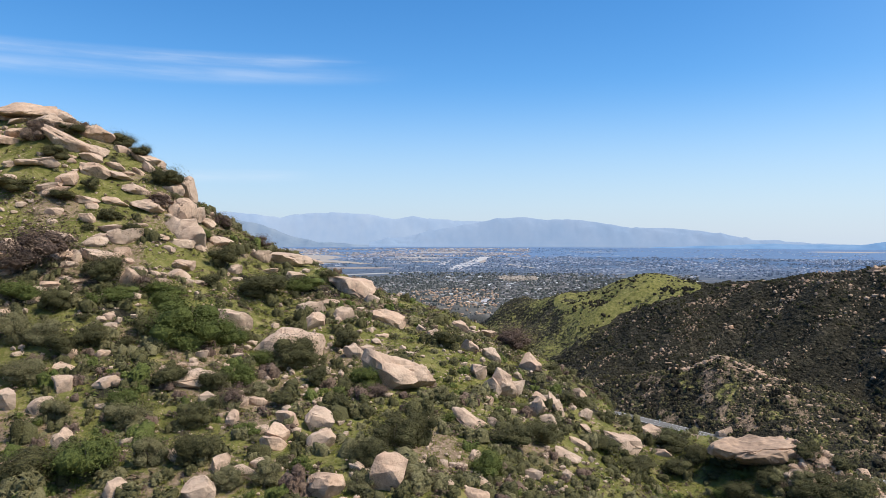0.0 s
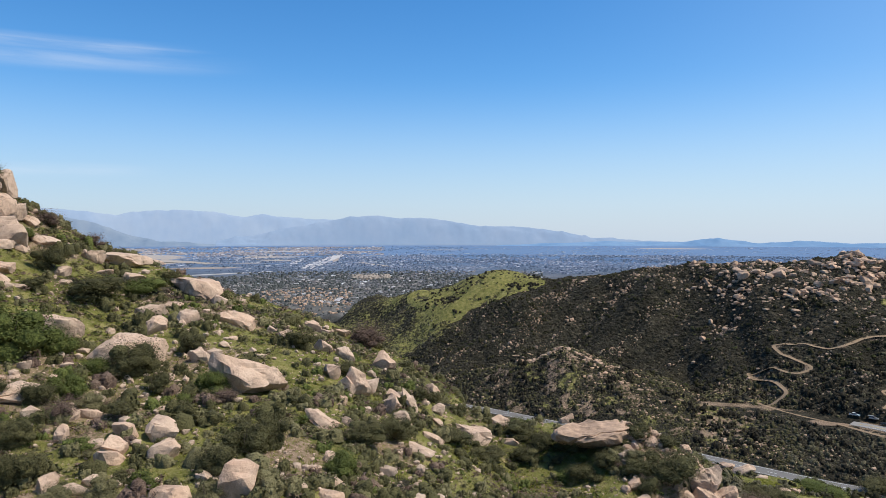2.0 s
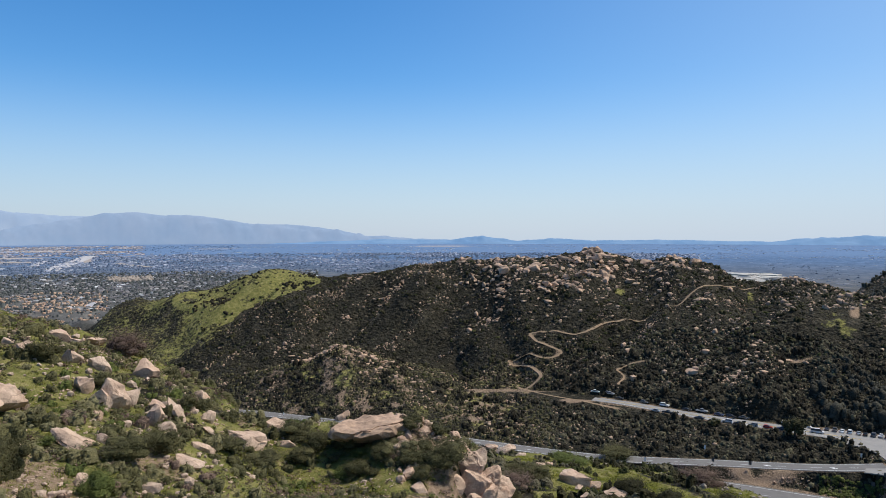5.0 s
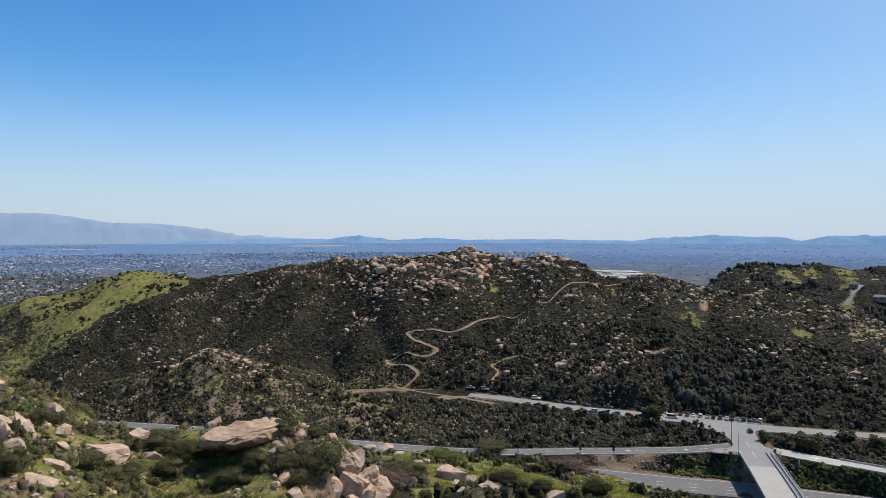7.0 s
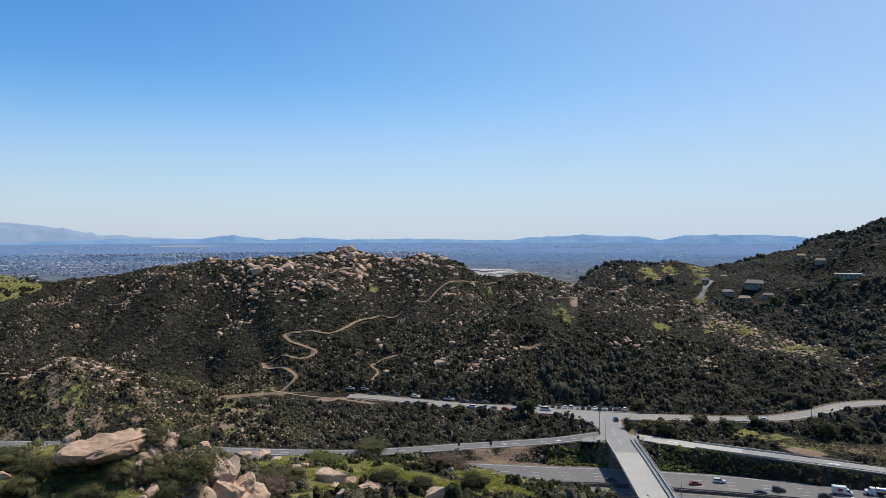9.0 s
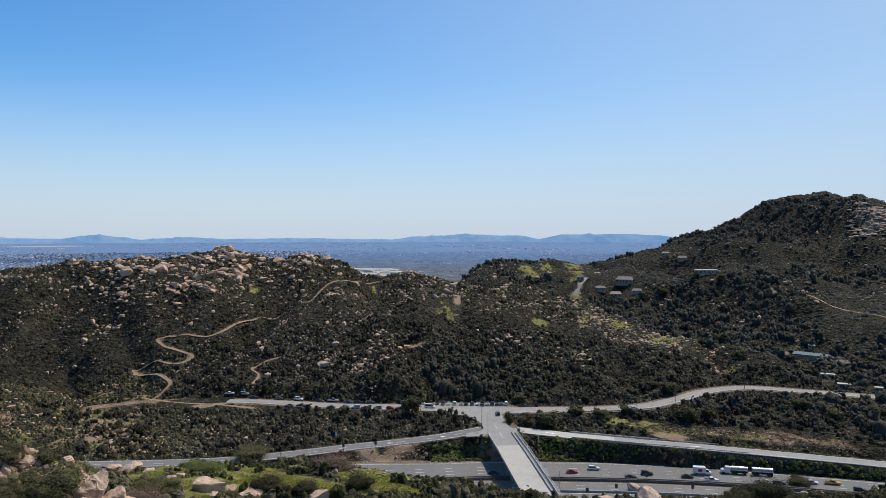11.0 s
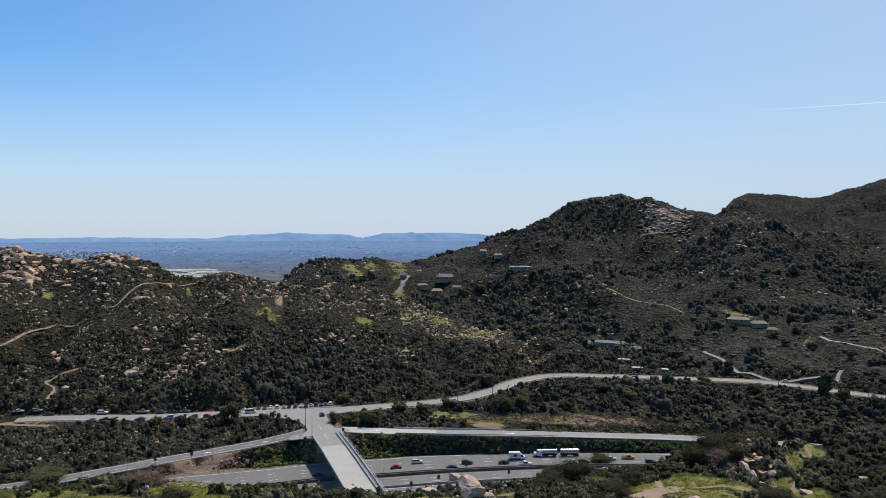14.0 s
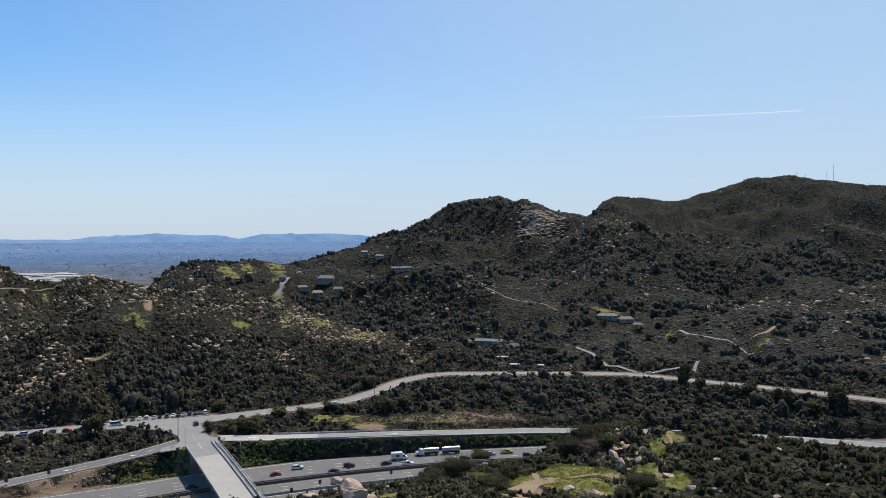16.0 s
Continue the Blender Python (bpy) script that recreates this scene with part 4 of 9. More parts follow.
def offset(pts, s):
    p = np.array(pts, float)
    t = np.gradient(p[:, :2], axis=0)
    t /= np.hypot(t[:, 0], t[:, 1])[:, None]
    return np.column_stack([p[:, 0] + t[:, 1] * s, p[:, 1] - t[:, 0] * s, p[:, 2]])


FAR_EDGE = -np.interp(np.array(FREEWAY)[:, 1], [-60, -5, 20, 45, 86, 119, 139, 175], [16.4, 18.3, 19.2, 20.0, 22.6, 22.0, 21.6, 24.5])
freeway = road("road_freeway", FREEWAY, FAR_EDGE, 19.0, 0.02, M_ASPHALT, "grey asphalt freeway with six lanes through the pass")
HALF = np.interp(np.degrees(np.arctan2(np.array(OLD_ROAD)[:, 0], np.array(OLD_ROAD)[:, 1])), [40, 52, 60, 64, 70, 95], [3.9, 4.8, 6.2, 6.2, 4.6, 3.7])
old_road = road("road_pass", OLD_ROAD[22:], -HALF[22:], HALF[22:], 0.03, M_ASPHALT_PALE, "pale worn asphalt road with parked cars along it")
road("road_ramp_west", RAMP_LEFT, -4.6, 4.6, 0.05, M_ASPHALT, "grey asphalt freeway ramp below the brush bank")
road("road_ramp_east", RAMP_RIGHT, -4.2, 4.2, 0.05, M_ASPHALT_PALE, "pale asphalt freeway ramp above the ivy bank")


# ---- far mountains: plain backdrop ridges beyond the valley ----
# no volume: aerial haze is painted as blue colour plus emission
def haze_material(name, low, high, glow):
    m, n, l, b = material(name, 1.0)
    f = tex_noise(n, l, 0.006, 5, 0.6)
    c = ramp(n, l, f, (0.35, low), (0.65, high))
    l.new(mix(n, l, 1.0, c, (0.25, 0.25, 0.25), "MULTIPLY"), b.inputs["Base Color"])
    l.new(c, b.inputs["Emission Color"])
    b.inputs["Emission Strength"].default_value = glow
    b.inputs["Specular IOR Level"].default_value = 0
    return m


def ridge(name, dist, depth, crest, base_z, mat, label, seed, rough):
    """A mountain ridge along an arc; crest: rows of bearing and height."""
    c = np.array(crest, float)
    az = np.arange(c[0, 0], c[-1, 0], 0.12)
    z = np.interp(az, c[:, 0], c[:, 1]) + rough * fbm(az, az * 0 + seed, 1.0, 5, seed, 0.6)
    rows, k = [], np.linspace(0, 1, 14)
    for i, s in enumerate(k):
        d = dist + depth * s
        prof = math.sin(s * math.pi * 0.5) if s < 1 else 1
        zz = base_z + (z - base_z) * prof + (1 - s) * s * 60 * fbm(az, np.full(len(az), s * 2.0), 0.9, 4, seed + 9) * np.clip((z - base_z) / 60, 0, 1)
        rows.append(np.column_stack([np.sin(np.radians(az)) * d, np.cos(np.radians(az)) * d, zz]))
    back = rows[-1] + np.column_stack([np.sin(np.radians(az)) * 40, np.cos(np.radians(az)) * 40, base_z - z - 20])
    rows.append(back)
    v = np.concatenate(rows)
    n_ = len(az)
    i, j = np.meshgrid(np.arange(len(rows) - 1), np.arange(n_ - 1), indexing="ij")
    f = np.stack([i * n_ + j, i * n_ + j + 1, (i + 1) * n_ + j + 1, (i + 1) * n_ + j], -1).reshape(-1, 4)
    return tagged(new(name, mesh_np(name, v, f, mat, True)), label, "mountains", kind="structure")


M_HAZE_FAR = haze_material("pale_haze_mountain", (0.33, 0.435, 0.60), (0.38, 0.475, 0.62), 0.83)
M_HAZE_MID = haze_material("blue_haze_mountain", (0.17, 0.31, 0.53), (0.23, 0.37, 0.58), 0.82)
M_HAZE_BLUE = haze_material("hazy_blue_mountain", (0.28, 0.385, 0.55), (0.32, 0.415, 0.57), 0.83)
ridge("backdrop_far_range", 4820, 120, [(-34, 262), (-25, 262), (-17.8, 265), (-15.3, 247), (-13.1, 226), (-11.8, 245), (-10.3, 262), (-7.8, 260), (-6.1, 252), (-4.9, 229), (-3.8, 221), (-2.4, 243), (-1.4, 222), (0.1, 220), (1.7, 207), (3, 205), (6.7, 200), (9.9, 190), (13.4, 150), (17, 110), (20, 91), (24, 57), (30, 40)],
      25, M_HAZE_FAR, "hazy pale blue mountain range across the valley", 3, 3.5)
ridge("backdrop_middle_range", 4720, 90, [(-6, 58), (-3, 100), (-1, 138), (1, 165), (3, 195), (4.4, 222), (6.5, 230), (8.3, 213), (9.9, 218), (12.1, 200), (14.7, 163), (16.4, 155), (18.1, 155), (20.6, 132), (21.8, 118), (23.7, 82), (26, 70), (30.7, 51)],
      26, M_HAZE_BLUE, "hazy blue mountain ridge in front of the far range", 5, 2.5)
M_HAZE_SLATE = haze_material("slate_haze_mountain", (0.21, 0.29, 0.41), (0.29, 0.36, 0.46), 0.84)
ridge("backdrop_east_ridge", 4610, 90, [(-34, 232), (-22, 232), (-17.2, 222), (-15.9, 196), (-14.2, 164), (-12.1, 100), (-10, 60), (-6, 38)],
      28, M_HAZE_SLATE, "mountain spur beyond the near hill, painted slate blue for haze", 9, 3.0)
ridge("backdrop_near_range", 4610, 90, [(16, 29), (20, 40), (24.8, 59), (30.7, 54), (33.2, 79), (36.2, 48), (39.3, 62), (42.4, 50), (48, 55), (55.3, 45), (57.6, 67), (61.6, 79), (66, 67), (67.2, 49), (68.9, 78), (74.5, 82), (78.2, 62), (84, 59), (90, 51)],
      28, M_HAZE_MID, "low hills on the far side of the valley, painted blue for haze", 8, 2.0)


# ---- overpass ----
def bridge_frame(u):
    """Place, heading and height at u metres along the overpass."""
    p = np.array(BRIDGE)
    t = np.concatenate([[0], np.cumsum(np.hypot(*np.diff(p[:, :2], axis=0).T))])
    return np.array([np.interp(u, t, p[:, k]) for k in range(3)])


SPAN = trimmed(BRIDGE, 0, 99)
overpass = tagged(new("overpass"), "pale concrete road overpass crossing the freeway", "bridge")


def np_part(name, vf, mat, parent, label=""):
    ob = new(name, mesh_np(name, vf[0], vf[1], mat))
    ob.parent = parent
    return tagged(ob, label)


np_part("deck", ribbon(SPAN, -6.0, 6.4, 0.06, 0.7), M_CONCRETE, overpass, "pale concrete bridge deck")
np_part("asphalt_overlay", ribbon(trimmed(BRIDGE, 82, 101), -5.6, 4.6, 0.085, 0.01), M_ASPHALT_PALE, overpass, "darker asphalt at the bridge end")
np_part("sidewalk", ribbon(SPAN, 4.75, 6.1, 0.26, 0.22), M_CONCRETE, overpass)
np_part("parapet", ribbon(SPAN, -6.15, -5.8, 0.62, 1.0), M_CONCRETE, overpass)
np_part("parapet", ribbon(SPAN, 6.1, 6.45, 0.80, 1.0), M_CONCRETE, overpass)
np_part("kerb_rail", ribbon(SPAN, 4.5, 4.72, 0.75, 0.85), M_CONC_DARK, overpass, "grey barrier beside the sidewalk")
for lift in (1.15, 1.55, 1.95, 2.35):
    np_part("fence_rail", ribbon(SPAN, 6.22, 6.30, lift, 0.07), M_STEEL, overpass, "galvanised fence rail")
for u in np.arange(1, 97, 3.0):
    p = bridge_frame(u)
    q = bridge_frame(u + 0.5) - bridge_frame(u - 0.5)
    q /= np.hypot(q[0], q[1])
    bm = cyl(bmesh.new(), (0, 0, 0.7), (0, 0, 2.4), 0.05, 0.05, 6)
    part("fence_post", bm, M_STEEL, overpass, at=pose(p[0] + q[1] * 6.26, p[1] - q[0] * 6.26, p[2]))
np_part("girder", ribbon(trimmed(BRIDGE, 4, 94), -3.6, -2.4, -0.62, 1.3), M_CONC_DARK, overpass)
np_part("girder", ribbon(trimmed(BRIDGE, 4, 94), 2.8, 4.0, -0.62, 1.3), M_CONC_DARK, overpass)
for s in (-2.2, 0.4, 3.0):
    p = bridge_frame(66)
    q = bridge_frame(67) - bridge_frame(65)
    q /= np.hypot(q[0], q[1])
    part("pier", cyl(bmesh.new(), (0, 0, -0.4), (0, 0, p[2] - 1.3), 0.75, 0.75, 14), M_CONC_DARK, overpass, at=pose(p[0] + q[1] * s, p[1] - q[0] * s, 0))
np_part("abutment", ribbon(trimmed(BRIDGE, 93, 97), -5.0, 5.6, -0.62, 7.5), M_CONC_DARK, overpass, "grey concrete abutment wall")
np_part("abutment", ribbon(trimmed(BRIDGE, 0, 6), -5.0, 5.6, -0.62, 7.5), M_CONC_DARK, overpass, "grey concrete abutment wall")

# junction pavement between the overpass, the ramps and the pass road
JUNCTION = [(275.4, 141.4), (278.6, 128.3), (293.1, 130.1), (293.3, 137.4), (302.8, 145.1), (310.9, 150.2), (318.6, 148.3), (317.5, 166.8), (298.3, 177.0), (299.2, 165.9), (297.0, 157.6), (291.9, 151.6), (286.4, 147.6), (281.8, 146.7), (275.6, 150.5), (270.9, 148.5)]
bm = bmesh.new()
top = [bm.verts.new((a, b, float(np.interp(math.hypot(a, b), [300, 321, 335, 348], [8.9, 9.3, 9.6, 9.9])))) for a, b in JUNCTION]
low = [bm.verts.new((v.co.x, v.co.y, v.co.z - 0.4)) for v in top]
bm.faces.new(top)
bm.faces.new(low[::-1])
for k in range(len(top)):
    j = (k + 1) % len(top)
    bm.faces.new((top[k], low[k], low[j], top[j]))
bmesh.ops.triangulate(bm, faces=bm.faces[:])
bmesh.ops.recalc_face_normals(bm, faces=bm.faces[:])
tagged(part("pavement_junction", bm, M_ASPHALT_PALE), "pale asphalt junction at the overpass end", "road", kind="structure")


# ---- painted lines, barriers and rails ----
def stripes(name, pieces, mat, label):
    v, f = joined(pieces)
    return tagged(new(name, mesh_np(name, v, f, mat)), label, "road marking", kind="structure")


def dashes(pts, off, on=3.4, gap=9.2, wide=0.17, lift=0.06, a=0, b=None):
    out, n_ = [], length(pts) if b is None else b
    u = a
    while u + on < n_:
        out.append(ribbon(trimmed(pts, u, u + on), off - wide / 2, off + wide / 2, lift, 0.02))
        u += on + gap
    return out


lanes = []
for off in (-14.0, -10.4, -6.8, 5.6, 9.2):
    lanes += dashes(FREEWAY, off)
for off in (12.0, 14.2, 18.3):
    lanes.append(ribbon(FREEWAY, off - 0.1, off + 0.1, 0.06, 0.02))
lanes += dashes(RAMP_LEFT, 0.4, 4, 9, 0.2, 0.09)
for off in (-3.7, 3.7):
    lanes.append(ribbon(RAMP_LEFT, off - 0.09, off + 0.09, 0.09, 0.02))
for off in (-3.4, 3.3):
    lanes.append(ribbon(trimmed(RAMP_RIGHT, 6, 900), off - 0.09, off + 0.09, 0.09, 0.02))
lanes += dashes(trimmed(OLD_ROAD, 75, 5000), 3.2, 400, 0, 0.14, 0.07)
lanes += dashes(trimmed(BRIDGE, 92, 128), -0.6, 8, 6, 0.16, 0.14)
lanes.append(ribbon(FREEWAY, FAR_EDGE + 1.5, FAR_EDGE + 1.7, 0.06, 0.02))
stripes("trim_lane_lines", lanes, M_WHITE, "white lane lines and dashes")
stripes("trim_centre_lines", [ribbon(OLD_ROAD[23:], -0.22, -0.08, 0.07, 0.02), ribbon(OLD_ROAD[23:], 0.08, 0.22, 0.07, 0.02), ribbon(FREEWAY, -3.3, -3.15, 0.06, 0.02),
                              ribbon(FREEWAY, 2.6, 2.75, 0.06, 0.02)], M_YELLOW, "worn yellow centre lines")


def arrow(x, y, z, turn, s=1.0):
    bm = bmesh.new()
    v = [bm.verts.new(Vector((a * s, b * s, 0.0))) for a, b in ((-2.4, -0.3), (0.4, -0.3), (0.4, -0.9), (2.4, 0), (0.4, 0.9), (0.4, 0.3), (-2.4, 0.3))]
    bm.faces.new(v)
    return tagged(part("trim_arrow", bm, M_WHITE, at=pose(x, y, z, 0, 0, turn)), "white painted lane arrow", "road marking", kind="structure")


for pts, u, off, flip in ((RAMP_RIGHT, 78, 0.3, 0), (RAMP_LEFT, length(RAMP_LEFT) - 42, 0.5, 180), (RAMP_LEFT, length(RAMP_LEFT) - 18, 0.9, 180), (RAMP_RIGHT, 16, -0.2, 0)):
    q = trimmed(offset(pts, off), u, u + 3)
    e = q[-1] - q[0]
    arrow(q[0][0], q[0][1], q[0][2] + 0.12, math.degrees(math.atan2(e[1], e[0])) + flip)


def barrier(name, pts, off, high, wide, mat, label):
    t = tagged(new(name), label, "barrier")
    p = offset(pts, off)
    n_ = length(p)
    u = 0.0
    while u < n_ - 2:
        np_part("barrier_section", ribbon(trimmed(p, u, min(u + 11.9, n_)), -wide / 2, wide / 2, high, high + 0.2), mat, t)
        u += 12.0
    return t


barrier("median_barrier", FREEWAY, -1.2, 1.0, 0.5, M_BARRIER, "long grey concrete barrier along the freeway median")
barrier("median_barrier", FREEWAY, 0.8, 1.15, 0.4, M_BARRIER, "second concrete barrier along the freeway median")
barrier("roadside_barrier", trimmed(FREEWAY, 240, 520), 13.0, 0.85, 0.35, M_CONC_DARK, "concrete barrier between the freeway and its ramp")


def guard_rail(pts, off, a, b, label):
    t = tagged(new("guard_rail"), label, "guard rail")
    p = trimmed(offset(pts, off), a, b)
    np_part("rail", ribbon(p, -0.06, 0.06, 0.78, 0.32), M_STEEL, t, "galvanised corrugated rail")
    for q in p[::2]:
        bm = box(bmesh.new(), -0.08, 0.08, -0.08, 0.08, -0.3, 0.72)
        part("post", bm, M_WOODPOLE, t, at=pose(q[0], q[1], q[2]))
    return t


guard_rail(RAMP_RIGHT, -4.5, 30, 88, "steel guard rail on wooden posts beside the ramp")
guard_rail(RAMP_RIGHT, 4.5, 34, 100, "steel guard rail on wooden posts above the ivy bank")
guard_rail(OLD_ROAD, 6.6, 245, 300, "steel guard rail on wooden posts along the pass road")
for off, a, b in ((-4.35, 24, 62), (4.35, 26, 58)):
    v, f = ribbon(trimmed(offset(RAMP_RIGHT, off), a, b), -0.15, 0.15, 0.8, 1.0)
    tagged(new("ramp_parapet", mesh_np("ramp_parapet", v, f, M_CONCRETE)), "low pale concrete parapet beside the ramp", "barrier")
# old concrete slab stretch of the ramp
road("road_ramp_slab", trimmed(RAMP_RIGHT, 1, 44), -4.2, 4.2, 0.07, M_CONCRETE, "paler concrete stretch of the ramp", 0.1)

v, f = ribbon(dense(LOT), -3.6, 3.6, -0.02, 0.3)
tagged(new("pavement_layby", mesh_np("pavement_layby", v, f, M_ASPHALT_PALE)), "dusty asphalt parking strip beside the pass road", "pavement", kind="structure")

# ---- footpaths and drives ----
for (pts, half), kind in zip(TRAILS, ['DIRT', 'DIRT', 'DIRT', 'DIRT', 'DIRT', 'DIRT', 'DIRT', 'DIRT', 'PAVED', 'PAVED', 'PAVED', 'PAVED', 'DIRT', 'DIRT', 'DIRT']):
    p = np.array(pts)
    t = np.gradient(p[:, :2], axis=0)
    t /= np.hypot(*t.T)[:, None]
    rgt = np.stack([t[:, 1], -t[:, 0]], 1)
    wob = half * (1 + (0.25 * fbm(p[:, 0], p[:, 1], 6, 2, 7) if kind == "DIRT" else 0))
    cols = [p[:, :2] + rgt * (wob * s)[:, None] for s in (-1.0, -0.4, 0.4, 1.0)] if kind == "DIRT" else [p[:, :2] + rgt * half * s for s in (-1, -0.4, 0.4, 1)]
    zs = [ground_z(c[:, 0], c[:, 1]) + 0.11 for c in cols]
    top = np.maximum.reduce(zs)
    v = np.concatenate([np.column_stack([c, np.maximum(z, top - 0.45)]) for c, z in zip(cols, zs)])
    m_ = len(p)
    i = np.arange(m_ - 1)
    f = np.concatenate([np.stack([k * m_ + i, (k + 1) * m_ + i, (k + 1) * m_ + i + 1, k * m_ + i + 1], 1) for k in range(3)])
    name = "footpath" if kind == "DIRT" else "pavement_drive"
    tagged(new(name, mesh_np(name, v, f, M_DIRT if kind == "DIRT" else M_ASPHALT_PALE, True)),
           "pale trodden dirt footpath through the brush" if kind == "DIRT" else "narrow pale paved drive up to the houses", "path", kind="structure")


# ---- boulders of the near slope ----
def rock_mesh(name, seed, w, d, h, sub=3, undercut=0.0, mat=None, cut=(0.46, 0.80), top=(0.42, 0.62), brow=0.0):
    """A weathered sandstone block: rounded, cut by joints, flat underneath."""
    rnd = random.Random(seed)
    bm = bmesh.new()
    bmesh.ops.create_icosphere(bm, subdivisions=sub, radius=1.0)
    cuts = []
    for _ in range(rnd.randint(9, 13)):
        nrm = Vector((rnd.uniform(-1, 1), rnd.uniform(-1, 1), rnd.uniform(-0.5, 0.9))).normalized()
        cuts.append((nrm, rnd.uniform(*cut)))
    cuts.append((Vector((rnd.uniform(-0.35, 0.35), rnd.uniform(-0.5, 0.1), 1)).normalized(), rnd.uniform(*top)))
    off = Vector((rnd.uniform(0, 90), rnd.uniform(0, 90), rnd.uniform(0, 90)))
    cracks = [(Vector((rnd.uniform(-1, 1), rnd.uniform(-1, 1), rnd.uniform(-1.2, 1.2))).normalized(), rnd.uniform(-0.35, 0.35)) for _ in range(2)]
    for v in bm.verts:
        p = Vector([math.copysign(abs(c) ** 0.62, c) for c in v.co])
        for nrm, c in cuts:
            over = p.dot(nrm) - c - 0.05 * noise.noise(p * 2.2 + off)
            if over > 0:
                p -= nrm * over * 0.97
        p *= 1 + 0.09 * noise.noise(p * 1.4 + off) + 0.06 * noise.noise(p * 3.3 + off) + 0.045 * noise.noise(p * 7 + off)
        for cr, cpos in cracks:
            s = abs(p.dot(cr) - cpos + 0.09 * noise.noise(p * 2.5 + off))
            if s < 0.06:
                p *= 1 - 0.12 * (1 - s / 0.06)
        p.z += 0.03 * math.sin(p.z * 12 + 3 * noise.noise(p * 2 + off))
        if p.z < -0.05 and undercut:
            k = 1 - undercut * min(1, (-0.05 - p.z) / 0.6)
            p.x, p.y = p.x * k, p.y * k
        p.y += brow * max(0.0, 0.30 - p.z)
        p.z = max(p.z, -0.62)
        v.co = Vector((p.x * w * 0.62, p.y * d * 0.62, (p.z + 0.55) / 1.2 * h))
    me = bpy.data.meshes.new(name)
    bm.to_mesh(me)
    bm.free()
    me.materials.append(mat or M_ROCK)
    me.polygons.foreach_set("use_smooth", np.ones(len(me.polygons), bool))
    try:
        me.set_sharp_from_angle(angle=radians(26))
    except AttributeError:
        pass
    return me


ROCK_AT = []


def boulder(x, y, w, d, h, turn, lean, undercut=0.15, label="", lift=0.0, seed=None, **shape):
    """A boulder of that width, depth and height, half sunk in the slope; lean: its dip to the right."""
    k = len(ROCK_AT)
    me = rock_mesh("boulder", seed or 102 + k, w, d, h, 3 if max(w, h) < 3.6 else 5 if shape else 4, undercut, **shape)
    ob = new("boulder", me)
    z = float(ground_z(x, y))
    ob.matrix_basis = pose(x, y, z - 0.16 * h - 0.1 + lift, 0, lean * 0.9, turn)
    if not label:
        label = ("large rounded tan sandstone boulder on the grassy slope" if w > 5 else
                 "tan sandstone boulder among shrubs on the slope" if w > 2 else "small tan sandstone boulder in the slope grass")
    tagged(ob, label, "boulder", "boulders on the near slope")
    ROCK_AT.append((x, y, max(w, d) / 2))
    return ob


boulder(-5.6, 79.4, 9.2, 5.4, 3.4, 5, 24, 0.35, "large leaning sandstone block with a dark overhang", 0.9)
boulder(-78.3, 134.8, 10.99, 7.91, 2.41, 30, 0)
boulder(-77.8, 138.0, 4.23, 3.05, 1.24, 29, 0)
boulder(-72.0, 128.9, 5.23, 3.77, 3.21, 29, -15)
boulder(-70.4, 129.9, 5.89, 4.24, 2.29, 28, 10)
boulder(-66.9, 124.6, 8.94, 6.44, 2.39, 28, 30)
boulder(-65.7, 132.8, 5.25, 3.78, 3.45, 26, 20)
boulder(-62.6, 125.7, 4.35, 3.13, 1.74, 26, 22)
boulder(-60.6, 132.6, 3.62, 2.60, 1.58, 25, 8)
boulder(-58.4, 133.5, 3.10, 2.23, 1.58, 24, 30)
boulder(-61.6, 122.9, 4.37, 3.15, 1.49, 27, 8)
boulder(-65.8, 116.2, 4.95, 3.56, 1.65, 30, 8)
boulder(-68.2, 115.9, 4.75, 3.42, 1.04, 30, 0)
boulder(-58.1, 124.8, 3.17, 2.28, 1.28, 25, 10)
boulder(-56.0, 121.8, 4.96, 3.57, 1.24, 25, 18)
boulder(-55.1, 126.7, 2.93, 2.11, 1.07, 24, 38)
boulder(-54.1, 128.8, 3.21, 2.31, 1.41, 23, 30)
boulder(-62.2, 110.6, 4.25, 3.06, 1.76, 29, 0)
boulder(-60.7, 114.3, 4.10, 2.96, 2.20, 28, 0)
boulder(-61.1, 110.7, 4.45, 3.20, 1.36, 29, -8)
boulder(-56.8, 111.4, 5.06, 3.64, 1.15, 27, 8)
boulder(-55.2, 110.5, 2.40, 1.73, 0.95, 27, 8)
boulder(-58.4, 105.4, 2.34, 1.68, 1.12, 29, 0)
boulder(-57.6, 103.4, 1.57, 1.13, 0.82, 29, 0)
boulder(-54.1, 106.1, 2.62, 1.89, 1.29, 27, 10)
boulder(-49.9, 106.2, 4.13, 2.97, 1.45, 25, 0)
boulder(-47.9, 130.6, 4.16, 3.74, 4.29, 20, 10)
boulder(-44.1, 119.2, 4.69, 3.75, 4.30, 20, 12)
boulder(-41.5, 113.6, 6.56, 4.72, 4.08, 20, 8)
boulder(-48.3, 120.3, 2.97, 2.14, 1.30, 22, 28)
boulder(-45.2, 118.1, 2.23, 1.61, 1.17, 21, 10)
boulder(-47.2, 109.7, 2.11, 1.52, 0.74, 23, 0)
boulder(-43.9, 108.1, 3.29, 2.37, 0.90, 22, 5)
boulder(-39.5, 112.9, 2.95, 2.13, 1.48, 19, 15)
boulder(-41.1, 109.9, 3.92, 2.82, 1.45, 20, 0)
boulder(-75.9, 124.5, 3.88, 2.79, 2.04, 31, 0)
boulder(-76.0, 123.0, 5.11, 3.68, 1.57, 32, 5)
boulder(-83.1, 134.1, 3.37, 2.43, 1.48, 32, 0)
